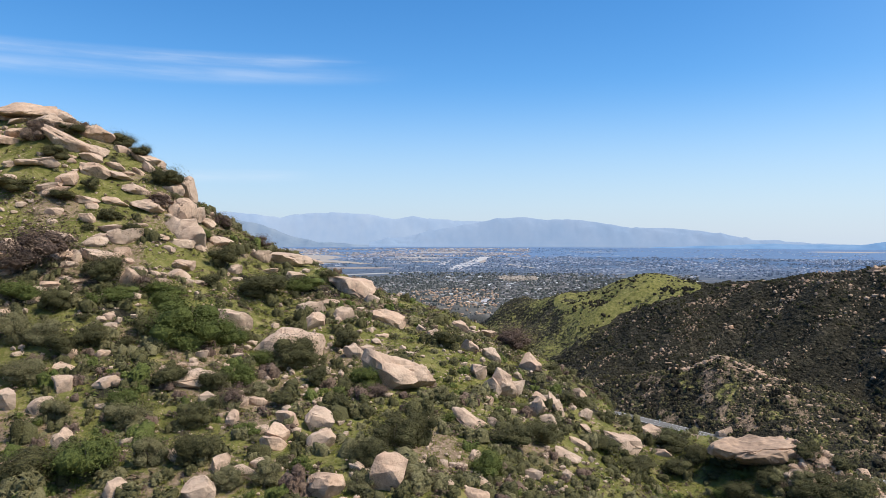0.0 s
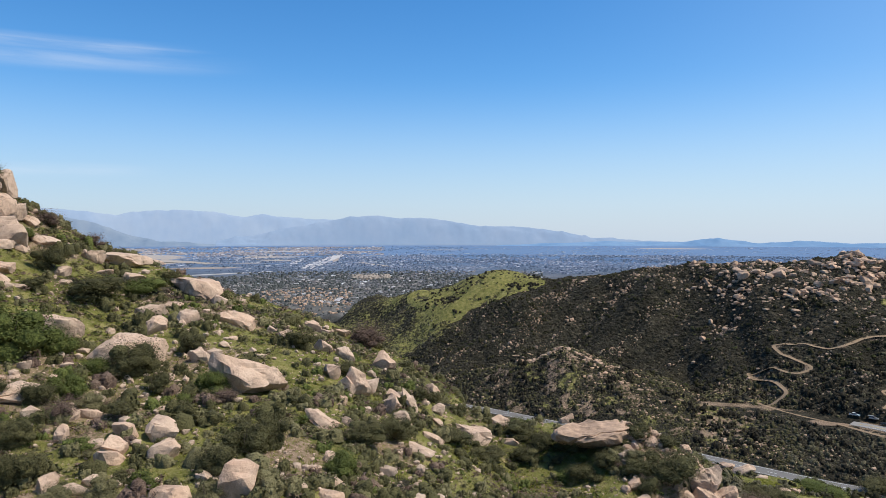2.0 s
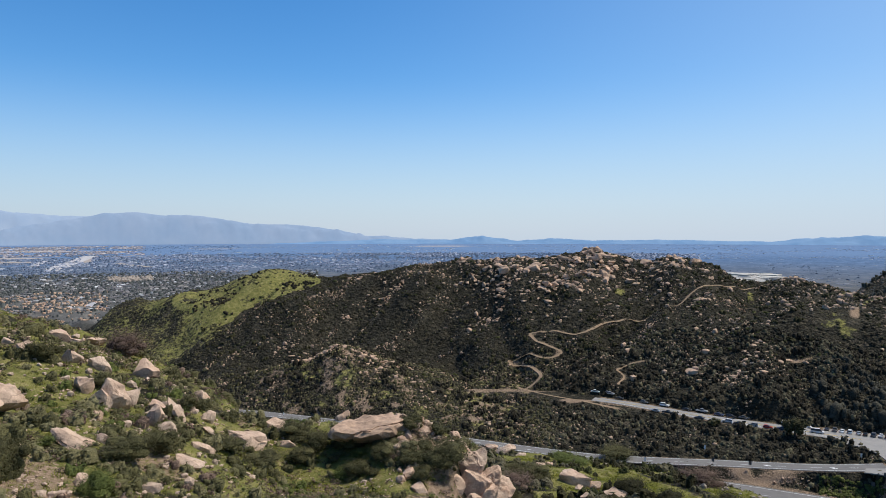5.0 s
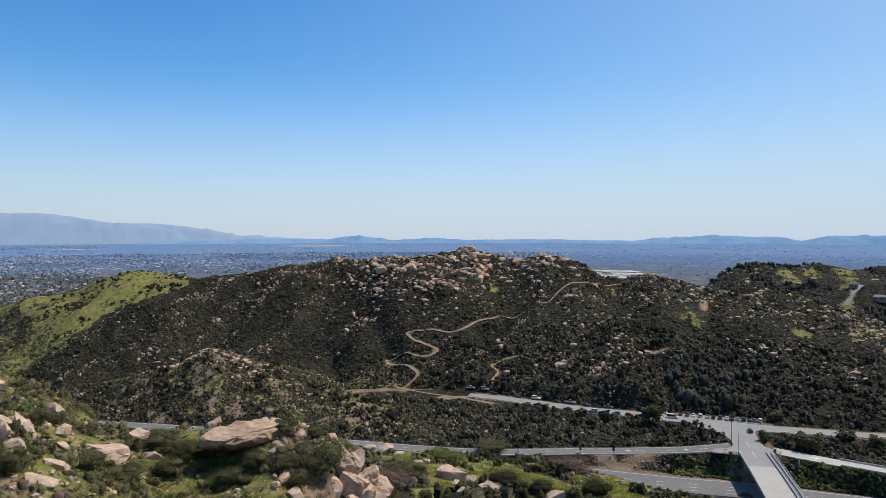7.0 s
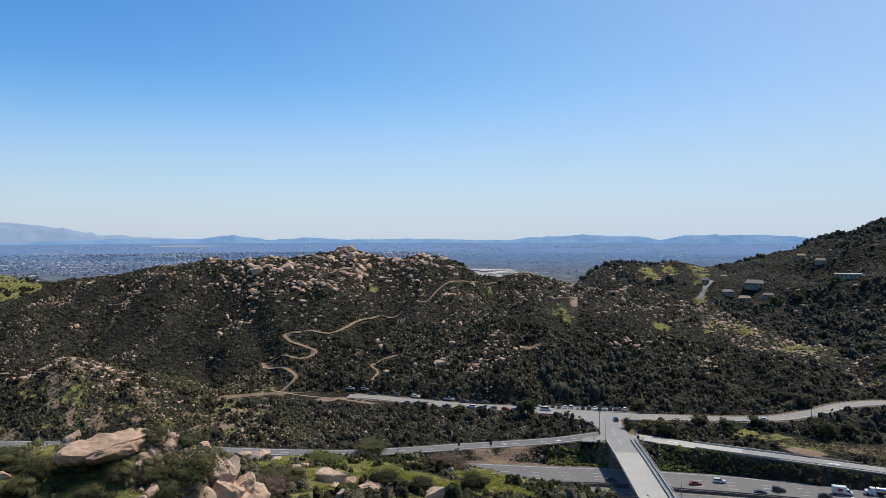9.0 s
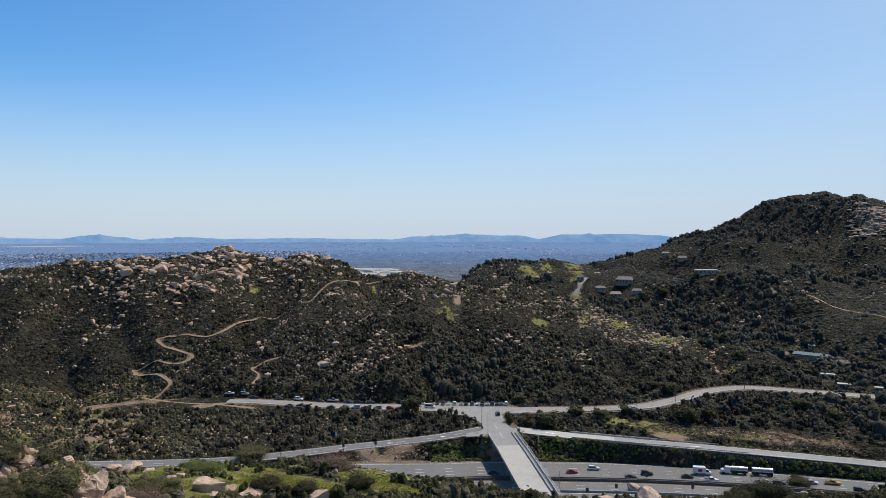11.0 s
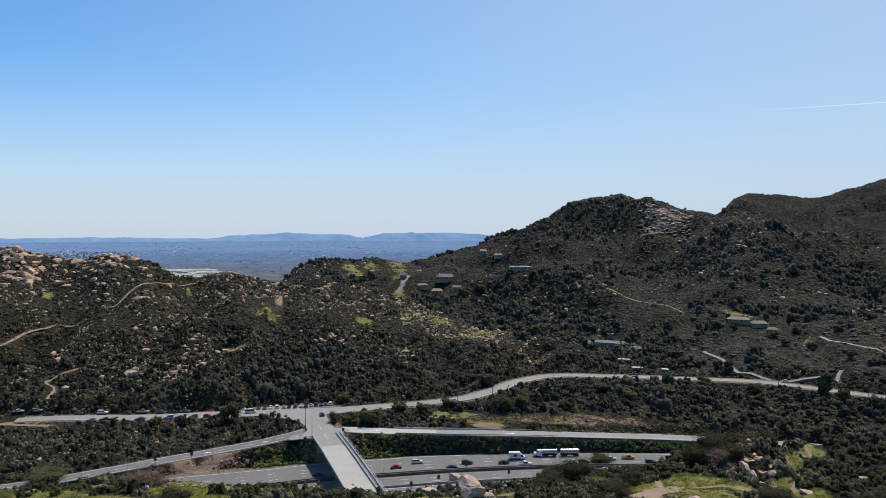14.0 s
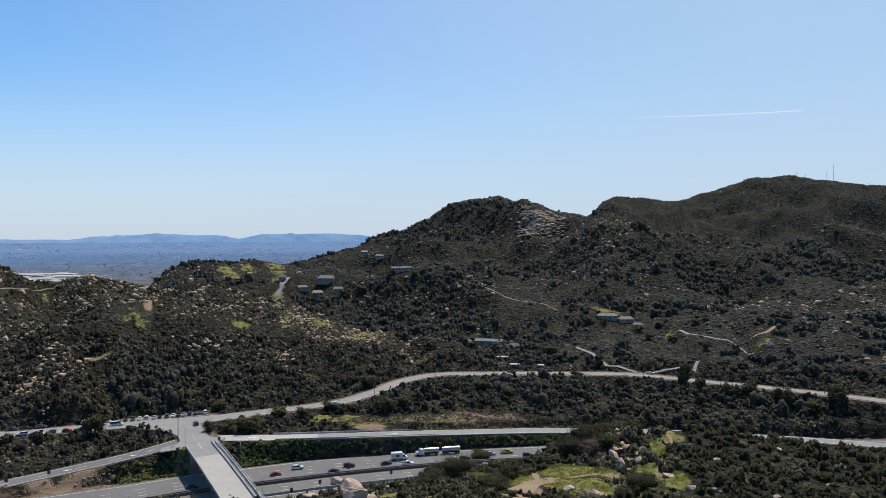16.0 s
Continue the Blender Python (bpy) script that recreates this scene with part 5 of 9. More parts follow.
boulder(-79.5, 131.0, 3.54, 2.55, 1.19, 31, 0)
boulder(-71.1, 115.7, 3.60, 2.59, 1.26, 32, 0)
boulder(-50.8, 94.7, 2.28, 1.64, 1.66, 28, 0)
boulder(-49.3, 95.0, 1.51, 1.59, 1.82, 27, -20)
boulder(-49.5, 92.6, 2.41, 1.73, 1.14, 28, -10)
boulder(-47.3, 96.5, 4.53, 3.26, 1.82, 26, 0)
boulder(-50.1, 100.5, 3.56, 2.56, 1.38, 26, -8)
boulder(-45.5, 100.3, 2.91, 2.10, 1.53, 24, 0)
boulder(-40.7, 91.0, 2.90, 2.21, 2.54, 24, 15)
boulder(-38.4, 102.6, 4.81, 3.46, 1.52, 20, 5)
boulder(-37.7, 94.8, 2.25, 1.62, 0.95, 22, 0)
boulder(-35.7, 98.1, 1.66, 1.20, 1.05, 20, 0)
boulder(-34.8, 100.0, 1.78, 1.28, 0.74, 19, 0)
boulder(-48.8, 87.3, 2.47, 1.78, 0.93, 29, 5)
boulder(-47.4, 86.7, 1.57, 1.13, 0.69, 29, 0)
boulder(-46.5, 89.0, 1.77, 1.28, 0.62, 28, 0)
boulder(-48.4, 82.7, 1.36, 1.04, 1.19, 30, 0)
boulder(-50.3, 80.4, 1.85, 1.33, 1.03, 32, 0)
boulder(-46.5, 84.9, 1.54, 1.11, 0.90, 29, 0)
boulder(-39.8, 81.7, 1.61, 1.16, 0.56, 26, 0)
boulder(-39.2, 82.5, 1.46, 1.05, 0.85, 25, 10)
boulder(-32.0, 88.4, 2.17, 1.56, 1.24, 20, 0)
boulder(-26.9, 89.5, 4.46, 3.21, 3.04, 17, -5)
boulder(-37.0, 75.8, 1.51, 1.08, 0.86, 26, 10)
boulder(-27.4, 79.2, 1.50, 1.08, 0.98, 19, 0)
boulder(-39.8, 74.4, 1.66, 1.19, 1.19, 28, 0)
boulder(-28.4, 76.1, 1.17, 0.84, 0.51, 20, 0)
boulder(-27.3, 76.5, 1.02, 0.73, 0.51, 20, 0)
boulder(-29.8, 74.1, 1.57, 1.13, 0.56, 22, 0)
boulder(-39.2, 72.1, 2.78, 2.00, 1.03, 29, 5)
boulder(-37.0, 68.0, 2.22, 1.60, 1.70, 29, 8)
boulder(-40.9, 71.4, 1.11, 0.80, 0.65, 30, 0)
boulder(-40.8, 65.4, 2.35, 2.01, 2.30, 32, -10)
boulder(-37.6, 64.9, 2.30, 1.65, 1.42, 30, 0)
boulder(-36.7, 65.7, 1.02, 0.73, 0.71, 29, 0)
boulder(-32.5, 59.8, 1.86, 1.80, 2.06, 29, 5)
boulder(-27.8, 60.8, 1.71, 1.23, 0.96, 25, 0)
boulder(-33.1, 69.0, 2.61, 1.88, 0.96, 26, -8)
boulder(-31.7, 69.0, 1.77, 1.28, 0.84, 25, 10)
boulder(-31.3, 67.3, 1.07, 0.77, 0.70, 25, 0)
boulder(-32.2, 65.8, 1.19, 0.86, 0.52, 26, 0)
boulder(-25.6, 71.8, 5.83, 4.20, 1.54, 20, -6)
boulder(-22.0, 57.7, 1.42, 1.02, 1.10, 21, 0)
boulder(-18.1, 56.1, 1.63, 1.50, 1.72, 18, 10)
boulder(-18.4, 52.5, 2.90, 2.09, 1.72, 19, -10)
boulder(-24.7, 53.0, 2.17, 1.56, 1.62, 25, -8)
boulder(-26.1, 54.8, 0.90, 0.65, 0.69, 25, 0)
boulder(-34.9, 57.2, 2.08, 1.50, 1.18, 31, 0)
boulder(-31.8, 120.7, 3.74, 2.69, 1.92, 15, 8)
boulder(-27.5, 127.0, 9.08, 6.54, 2.38, 12, 0)
boulder(-24.0, 114.0, 4.61, 3.32, 1.44, 12, 4)
boulder(-28.8, 117.5, 4.47, 3.22, 1.12, 14, -5)
boulder(-32.5, 109.3, 2.42, 1.74, 1.41, 17, -10)
boulder(-31.5, 107.4, 2.18, 1.57, 0.69, 16, 0)
boulder(-14.6, 115.0, 8.71, 6.27, 3.37, 7, 2)
boulder(-11.9, 112.4, 2.40, 1.73, 1.58, 6, 20)
boulder(-19.2, 102.0, 3.67, 2.64, 2.41, 11, 5)
boulder(-18.2, 96.5, 2.79, 2.26, 2.59, 11, 15)
boulder(-17.2, 106.2, 2.48, 1.78, 0.67, 9, 5)
boulder(-13.9, 99.7, 3.12, 2.25, 1.72, 8, 5)
boulder(-7.9, 103.9, 5.33, 3.84, 2.09, 4, 25)
boulder(-13.7, 95.3, 1.03, 0.92, 1.05, 8, 0)
boulder(-14.6, 98.2, 1.24, 0.89, 0.77, 8, 0)
boulder(-19.3, 87.3, 8.80, 6.33, 3.44, 12, 0)
boulder(-23.1, 96.5, 1.06, 0.81, 0.93, 13, 0)
boulder(-21.7, 98.4, 0.81, 0.82, 0.94, 12, 0)
boulder(-11.3, 87.5, 3.14, 2.26, 1.86, 7, 5)
boulder(-9.1, 74.6, 0.82, 0.62, 0.72, 7, 0)
boulder(-19.9, 69.1, 2.08, 1.50, 0.91, 16, -22)
boulder(-18.5, 70.1, 2.23, 1.60, 1.15, 15, 8)
boulder(-19.4, 65.0, 1.24, 1.13, 1.30, 17, -15)
boulder(-16.7, 64.8, 1.71, 1.23, 0.80, 14, 0)
boulder(-15.5, 62.2, 2.70, 1.94, 1.44, 14, 25)
boulder(-15.0, 63.7, 2.04, 1.47, 1.68, 13, 0)
boulder(-14.1, 66.6, 1.61, 1.80, 2.06, 12, -30)
boulder(-12.0, 67.2, 3.34, 2.41, 2.28, 10, 5)
boulder(-10.9, 63.2, 2.58, 1.97, 2.26, 10, 8)
boulder(-9.0, 53.8, 2.75, 1.98, 2.14, 9, 0)
boulder(-4.0, 54.7, 2.95, 2.72, 3.12, 4, -8)
boulder(-16.3, 56.2, 2.16, 1.56, 0.95, 16, 0)
boulder(-12.5, 72.3, 1.59, 1.15, 0.47, 10, 10)
boulder(2.8, 110.1, 3.13, 2.25, 1.54, -1, 32)
boulder(4.4, 109.9, 2.15, 1.55, 1.03, -2, 10)
boulder(-1.1, 99.7, 3.19, 2.30, 1.24, 1, 42)
boulder(7.5, 113.3, 2.63, 1.89, 1.33, -4, 5)
boulder(3.5, 99.1, 3.18, 2.29, 1.70, -2, 28)
boulder(6.7, 98.0, 3.51, 2.53, 1.69, -4, 42)
boulder(4.3, 89.0, 2.72, 1.96, 2.10, -3, 25)
boulder(5.7, 86.3, 2.34, 1.68, 1.91, -4, 35)
boulder(7.1, 87.0, 3.61, 2.60, 2.75, -5, 28)
boulder(9.3, 89.1, 2.10, 1.97, 2.26, -6, 10)
boulder(5.3, 81.2, 0.89, 1.13, 1.29, -4, 10)
boulder(12.0, 99.0, 3.39, 2.44, 2.19, -7, 30)
boulder(2.7, 72.3, 4.07, 2.93, 1.26, -2, 38)
boulder(5.4, 73.1, 1.47, 1.06, 1.00, -4, 10)
boulder(7.8, 80.9, 1.33, 0.96, 0.78, -6, 0)
boulder(10.8, 83.5, 1.53, 2.33, 2.67, -7, 25)
boulder(12.2, 88.2, 2.42, 1.74, 1.06, -8, 28)
boulder(14.2, 86.1, 2.21, 2.53, 2.90, -9, -20)
boulder(12.3, 81.5, 1.95, 1.41, 1.32, -9, 0)
boulder(17.8, 89.2, 2.15, 1.55, 1.59, -11, 20)
boulder(19.2, 99.8, 2.75, 1.98, 1.12, -11, 42)
boulder(11.5, 78.6, 2.18, 1.57, 0.89, -8, 10)
boulder(15.2, 78.7, 3.23, 2.33, 0.90, -11, 30)
boulder(17.5, 85.7, 2.40, 1.73, 0.56, -12, 42)
boulder(12.9, 71.5, 3.21, 2.31, 0.82, -10, 14)
boulder(21.7, 86.8, 4.41, 3.18, 1.86, -14, 28)
boulder(2.9, 63.8, 1.77, 1.28, 1.04, -3, 18)
boulder(3.1, 58.2, 1.53, 1.10, 0.96, -3, 0)
boulder(2.5, 55.4, 2.19, 1.58, 1.00, -3, 0)
boulder(0.3, 55.7, 1.04, 0.75, 0.73, -0, 0)
boulder(1.6, 60.6, 0.79, 0.57, 0.49, -2, 0)
boulder(27.8, 93.7, 3.21, 2.31, 2.19, -17, 22)
boulder(141.3, 350.2, 7.58, 5.46, 4.83, -22, -22)
boulder(27.8, 88.2, 2.21, 1.59, 1.04, -17, 0)
boulder(5.8, 58.5, 1.22, 0.88, 0.68, -6, 0)
boulder(-490.7, 2719.8, 63.37, 45.63, 21.34, 10, 0)
boulder(-10.1, 97.2, 1.22, 0.88, 0.69, 6, 0)
boulder(-8.1, 96.4, 1.21, 0.87, 0.60, 5, 10)
boulder(-3.3, 104.2, 1.30, 0.94, 0.73, 2, 20)
boulder(-5.5, 93.1, 1.00, 0.72, 0.58, 3, 10)
boulder(-8.1, 88.4, 1.11, 0.80, 0.56, 5, 0)
boulder(45.9, 76.8, 2.15, 1.54, 1.01, -31, 0)
boulder(180.8, 266.6, 5.36, 3.86, 2.34, -34, 0)
boulder(183.6, 259.4, 8.22, 5.92, 3.60, -35, 0)
boulder(86.5, 116.9, 1.89, 1.36, 0.71, -36, 0)
boulder(76.8, 98.1, 2.78, 2.00, 1.12, -38, 0)
boulder(85.5, 106.5, 2.79, 2.01, 0.89, -39, 20)
boulder(75.6, 88.9, 5.64, 4.06, 2.47, -40, 14)
boulder(74.6, 85.4, 1.60, 1.15, 0.93, -41, 0)
boulder(65.0, 72.7, 2.21, 1.59, 1.61, -42, 0)
boulder(79.6, 87.0, 1.99, 1.43, 1.16, -42, 0)
boulder(77.5, 80.6, 3.77, 2.72, 1.56, -44, 0)
boulder(43.6, 76.1, 1.14, 0.82, 0.64, -30, 0)
boulder(37.1, 69.7, 2.23, 1.60, 1.04, -28, 0)
boulder(80.8, 69.5, 2.82, 2.03, 2.29, -49, 0)
boulder(78.3, 81.2, 3.59, 2.59, 1.30, -44, 0)
boulder(78.2, 85.5, 1.74, 1.25, 1.33, -42, 0)
boulder(106.8, 26.8, 4.97, 3.58, 3.26, -76, 20)
boulder(268.7, 72.4, 5.74, 4.13, 2.97, -75, 0)
boulder(107.0, 23.8, 2.69, 1.94, 1.45, -77, 15)
boulder(117.6, 36.5, 3.02, 2.17, 1.22, -73, 0)
boulder(140.9, -19.0, 2.11, 2.22, 2.54, -98, 0)
boulder(144.3, -22.6, 2.71, 1.95, 1.42, -99, 0)
boulder(145.0, -18.2, 1.63, 2.07, 2.37, -97, 0)
boulder(140.3, -20.6, 1.59, 1.14, 1.16, -98, 0)
boulder(126.2, -18.5, 2.39, 1.72, 1.15, -98, 0)
boulder(116.0, -12.3, 2.85, 2.05, 1.54, -96, 0)
boulder(125.2, -16.7, 1.42, 1.02, 0.83, -98, 0)
boulder(118.8, -15.9, 1.81, 1.30, 0.99, -98, 0)
boulder(150.6, -40.2, 1.73, 1.24, 0.76, -105, 0)
boulder(165.0, -58.2, 2.25, 1.62, 0.84, -109, 10)
boulder(158.6, -67.5, 1.90, 1.37, 1.11, -113, 10)
boulder(152.5, -65.3, 1.53, 1.40, 1.61, -113, 0)
boulder(134.4, -26.7, 2.55, 1.84, 0.89, -101, 25)
boulder(120.8, -7.6, 2.27, 1.64, 1.00, -94, 0)
boulder(127.0, -29.6, 1.71, 1.23, 0.96, -103, 20)
boulder(140.2, -58.2, 1.41, 1.01, 0.74, -113, 0)

# the overhanging slab on the knoll, and the broken rock face below it
slab = boulder(37.0, 82.0, 8.2, 5.4, 3.7, -24, -14, 0.30, "long flat sandstone slab overhanging a dark hollow on the knoll", 0.0, 523, cut=(0.72, 1.05), top=(0.46, 0.52), brow=0.95, mat=M_ROCK_TAN)
slab.matrix_basis = pose(36.9, 81.8, 72.7, 4, -10, -24)
boulder(40.6, 86.2, 3.2, 2.6, 2.6, 10, 8, 0.0, "rough sandstone block propping the slab from behind", -1.7)


def crag(x, y, top, w, d, h, turn, lean, seed):
    """A block of the broken rock face, its top at a given height."""
    ob = boulder(x, y, w, d, h, turn, lean, 0.0, "steep pale sandstone crag on the knoll flank", 0.0, seed, cut=(0.62, 0.95), top=(0.62, 0.85))
    ob.matrix_basis = pose(x - 1.9, y + 0.9, top - 0.95 * h, 0, lean, turn)


# added block that fills the hollow under the slab so it reads dark
crag(40.5, 82.5, 74.9, 5.6, 2.8, 4.4, -24, -6, 637)
crag(48.2, 75.6, 71.9, 3.4, 2.9, 4.6, -38, 30, 611)
crag(51.0, 75.2, 69.6, 3.0, 2.6, 4.4, -24, 34, 613)
crag(48.4, 73.4, 69.9, 3.4, 2.4, 3.8, -44, 22, 615)
crag(45.4, 73.0, 69.9, 2.8, 2.2, 3.2, -30, 14, 617)
crag(49.2, 71.8, 68.0, 3.2, 2.4, 3.6, -20, 24, 619)
crag(46.0, 75.2, 71.2, 2.1, 1.7, 2.4, -42, 16, 621)
crag(52.8, 75.4, 67.8, 2.8, 2.4, 4.0, -28, 36, 623)
crag(46.9, 77.4, 72.9, 2.0, 1.7, 1.8, -33, 12, 625)
crag(51.2, 73.4, 67.0, 3.2, 2.6, 3.4, -40, 26, 629)
crag(47.2, 71.2, 67.6, 2.6, 2.2, 3.0, -25, 12, 633)


# broken blocks over the head of the hill
rg = np.random.default_rng(5)
placed = 0
for _ in range(400):
    az, dist = rg.uniform(-38, -17.5), rg.uniform(104, 160)
    x, y = math.sin(radians(az)) * dist, math.cos(radians(az)) * dist
    size = float(np.clip(rg.lognormal(0.85, 0.4), 1.2, 5.0))
    if placed >= 75 or any((x - a) ** 2 + (y - b) ** 2 < (0.75 * (r_ + size / 2)) ** 2 for a, b, r_ in ROCK_AT):
        continue
    boulder(x, y, size * 1.25, size * 0.9, size * float(rg.uniform(0.4, 0.65)), -az + float(rg.uniform(-30, 30)), float(rg.uniform(0, 25)))
    placed += 1


# ---- loose stones and far outcrops ----
def ico(sub):
    bm = bmesh.new()
    bmesh.ops.create_icosphere(bm, subdivisions=sub, radius=1.0)
    bm.verts.ensure_lookup_table()
    v = np.array([q.co[:] for q in bm.verts])
    f = np.array([[q.index for q in p.verts] for p in bm.faces])
    bm.free()
    return v, f


def scatter_rocks(name, xs, ys, sizes, mat, label, sub=1, flat=0.6, seed=1, sink=0.25):
    """Many small angular rocks as one object."""
    r = np.random.default_rng(seed)
    bv, bf = ico(sub)
    m, k = len(xs), len(bv)
    v = np.repeat(bv[None], m, 0)
    v = np.sign(v) * np.abs(v) ** 0.85
    v = v * (1 + 0.28 * (r.random((m, k, 1)) - 0.5))
    nrm = r.normal(size=(m, 4, 3))
    nrm /= np.linalg.norm(nrm, axis=2)[..., None]
    for c in range(4):
        over = np.maximum(0, (v * nrm[:, c][:, None]).sum(2) - 0.68)
        v = v - over[..., None] * nrm[:, c][:, None]
    sc = np.stack([r.uniform(0.75, 1.35, m), r.uniform(0.6, 1.1, m), r.uniform(0.75, 1.25, m) * flat], 1) * (np.asarray(sizes) / 2)[:, None]
    v = v * sc[:, None]
    a = r.uniform(0, 6.283, m)
    c, s = np.cos(a)[:, None], np.sin(a)[:, None]
    v = np.stack([v[..., 0] * c - v[..., 1] * s, v[..., 0] * s + v[..., 1] * c, v[..., 2]], 2)
    z = ground_z(xs, ys) + sc[:, 2] * (1 - 2 * sink)
    v += np.stack([xs, ys, z], 1)[:, None]
    f = (bf[None] + (np.arange(m) * k)[:, None, None]).reshape(-1, 3)
    return tagged(new(name, mesh_np(name, v.reshape(-1, 3), f, mat)), label, "rocks", kind="stuff")


def sector(r, m, a0, a1, d0, d1):
    """m random places between two bearings and two distances."""
    a = np.radians(r.uniform(a0, a1, m))
    d = np.sqrt(r.uniform(d0 ** 2, d1 ** 2, m))
    return np.sin(a) * d, np.cos(a) * d


def off_boulders(x, y):
    """Those of the places that lie beside the boulders, not on them."""
    ok = np.ones(len(x), bool)
    for a, b, r_ in ROCK_AT:
        ok &= (x - a) ** 2 + (y - b) ** 2 > r_ ** 2
    return x[ok], y[ok]


rg = np.random.default_rng(11)
x, y = sector(rg, 9000, -41, 34, 46, 175)
w = fbm(x, y, 12, 3, 41) + 0.35 * fbm(x, y, 4, 2, 43) + rg.uniform(-0.35, 0.35, len(x))
keep = w > 0.12
x, y = x[keep], y[keep]
x, y = off_boulders(x, y)
s = np.clip(rg.lognormal(-0.75, 0.55, len(x)), 0.18, 1.7)
scatter_rocks("slope_stones", x, y, s, M_ROCK, "scattered tan sandstone stones on the grassy slope", 1, 0.7, 3)
x, y = sector(rg, 26000, -41, 33, 46, 150)
keep = (fbm(x, y, 8, 3, 42) + 0.5 * fbm(x, y, 2.5, 2, 44) + rg.uniform(-0.3, 0.3, len(x)) > 0.42) & (patch(x, y, DIRT_SPOTS) < 0.5)
x, y = off_boulders(x[keep], y[keep])
scatter_rocks("slope_gravel", x, y, np.clip(rg.lognormal(-1.45, 0.45, len(x)), 0.10, 0.6), M_ROCK, "broken tan chips of sandstone in the slope grass", 1, 0.7, 5)
x, y = sector(rg, 2200, 33, 121, 88, 190)
keep = fbm(x, y, 14, 3, 45) > 0.35
x, y = x[keep], y[keep]
scatter_rocks("knoll_stones", x, y, np.clip(rg.lognormal(-0.5, 0.5, len(x)), 0.25, 2.0), M_ROCK_GREY, "scattered weathered stones among the knoll brush", 1, 0.7, 4)
# steep broken rock face on the knoll's flank
x, y = sector(rg, 520, 26.5, 33.6, 78, 96)
keep = fbm(x, y, 5, 2, 47) > 0.1
scatter_rocks("knoll_rubble", x[keep], y[keep], np.clip(rg.lognormal(-0.65, 0.6, keep.sum()), 0.2, 1.8), M_ROCK, "pale broken sandstone rubble on the knoll flank", 2, 0.8, 6)

ROCKY_FAR = [(44, 575, 9, 45), (41, 600, 4, 25), (36, 585, 5, 35), (49, 580, 4, 40), (57, 560, 4, 30), (23, 440, 4, 9), (20, 445, 3, 8), (62, 530, 4, 30),
             (68, 500, 5, 35), (74, 480, 5, 30), (49, 430, 4, 30), (56, 430, 2, 30), (32, 560, 4, 60), (27, 590, 4, 40), (64.5, 850, 4, 40), (68, 870, 4, 40),
             (44.5, 540, 3, 30), (52, 470, 4, 40), (78, 450, 4, 20), (18, 438, 2, 6), (46, 400, 3, 10)]


def rocky(x, y):
    return patch(x, y, ROCKY_FAR)


HILL_ROCKS = [rock_mesh("boulder", 900 + k, 1.0, 0.85, (0.30, 0.40, 0.56)[k % 3], 2, 0.1, M_ROCK_FAR, (0.36, 0.62), (0.30, 0.45)) for k in range(12)]
small = [[], [], []]
big = []
OUTCROP_AT = []


def outcrop(az, ds, ha, hd, m_, size):
    """m_ rocks of about that size about a bearing and distance, within a half angle and half depth."""
    for _ in range(m_):
        u, v = rg.normal(0, 0.62, 2)
        a, d = radians(az + float(np.clip(u, -1.4, 1.4)) * ha), ds + float(np.clip(v, -1.4, 1.4)) * hd
        x, y = math.sin(a) * d, math.cos(a) * d
        q = size * float(np.clip(rg.lognormal(-0.18, 0.48), 0.4, 2.1))
        if road_gap(x, y) < 2 + q / 2:
            continue
        if q > 6.2 and len(big) < 16:
            ob = new("boulder", HILL_ROCKS[int(rg.integers(0, 12))])
            ob.matrix_basis = pose(x, y, float(ground_z(x, y)) - 0.10 * q, float(rg.uniform(-8, 8)), float(rg.uniform(-14, 14)), float(rg.uniform(0, 360))) @ Matrix.Diagonal((q * 1.15, q, q, 1))
            big.append(tagged(ob, "weathered pinkish sandstone boulder on the brushy hill", "boulder", "boulders on the hills across the freeway"))
        else:
            OUTCROP_AT.append((x, y, q / 2))
            for c, w in zip(small, (x, y, q)):
                c.append(w)


outcrop(36.7, 2600, 3.23, 208, 52, 4.3)
outcrop(36.7, 531, 3.23, 24, 57, 3.4)
outcrop(23.0, 642, 1.29, 15, 20, 3.8)
outcrop(19.8, 518, 2.31, 16, 30, 3.2)
outcrop(17.2, 507, 0.46, 39, 9, 3.6)
outcrop(24.2, 423, 1.85, 8, 26, 2.6)
outcrop(20.4, 438, 1.5, 4, 44, 3.0)
outcrop(18.4, 440, 0.5, 5, 12, 3.8)
outcrop(23.4, 433, 0.9, 4, 18, 2.6)
outcrop(26.5, 420, 1.6, 6, 20, 1.9)
outcrop(25.9, 406, 4.15, 4, 34, 1.6)
outcrop(29.9, 391, 0.92, 4, 15, 1.6)
outcrop(33.8, 523, 0.37, 4, 3, 4.8)
outcrop(25.3, 590, 0.92, 6, 13, 3.3)
outcrop(22.3, 575, 0.55, 5, 9, 2.4)
outcrop(42.3, 3635, 0.55, 291, 20, 4.3)
outcrop(37.4, 575, 4.61, 36, 110, 5.0)
outcrop(42.8, 588, 2.21, 36, 90, 5.8)
outcrop(34.6, 543, 1.15, 7, 31, 3.3)
outcrop(39.0, 526, 2.77, 11, 57, 3.8)
outcrop(48.2, 588, 2.08, 36, 78, 4.4)
outcrop(42.4, 612, 0.7, 8, 16, 5.4)
outcrop(36.4, 616, 0.9, 8, 14, 4.6)
outcrop(32.0, 628, 0.7, 8, 12, 4.4)
outcrop(48.3, 612, 0.9, 8, 14, 4.4)
outcrop(56.9, 592, 0.8, 8, 12, 4.0)
outcrop(50.7, 502, 0.69, 9, 15, 3.3)
outcrop(55.9, 2060, 3.00, 165, 36, 2.8)
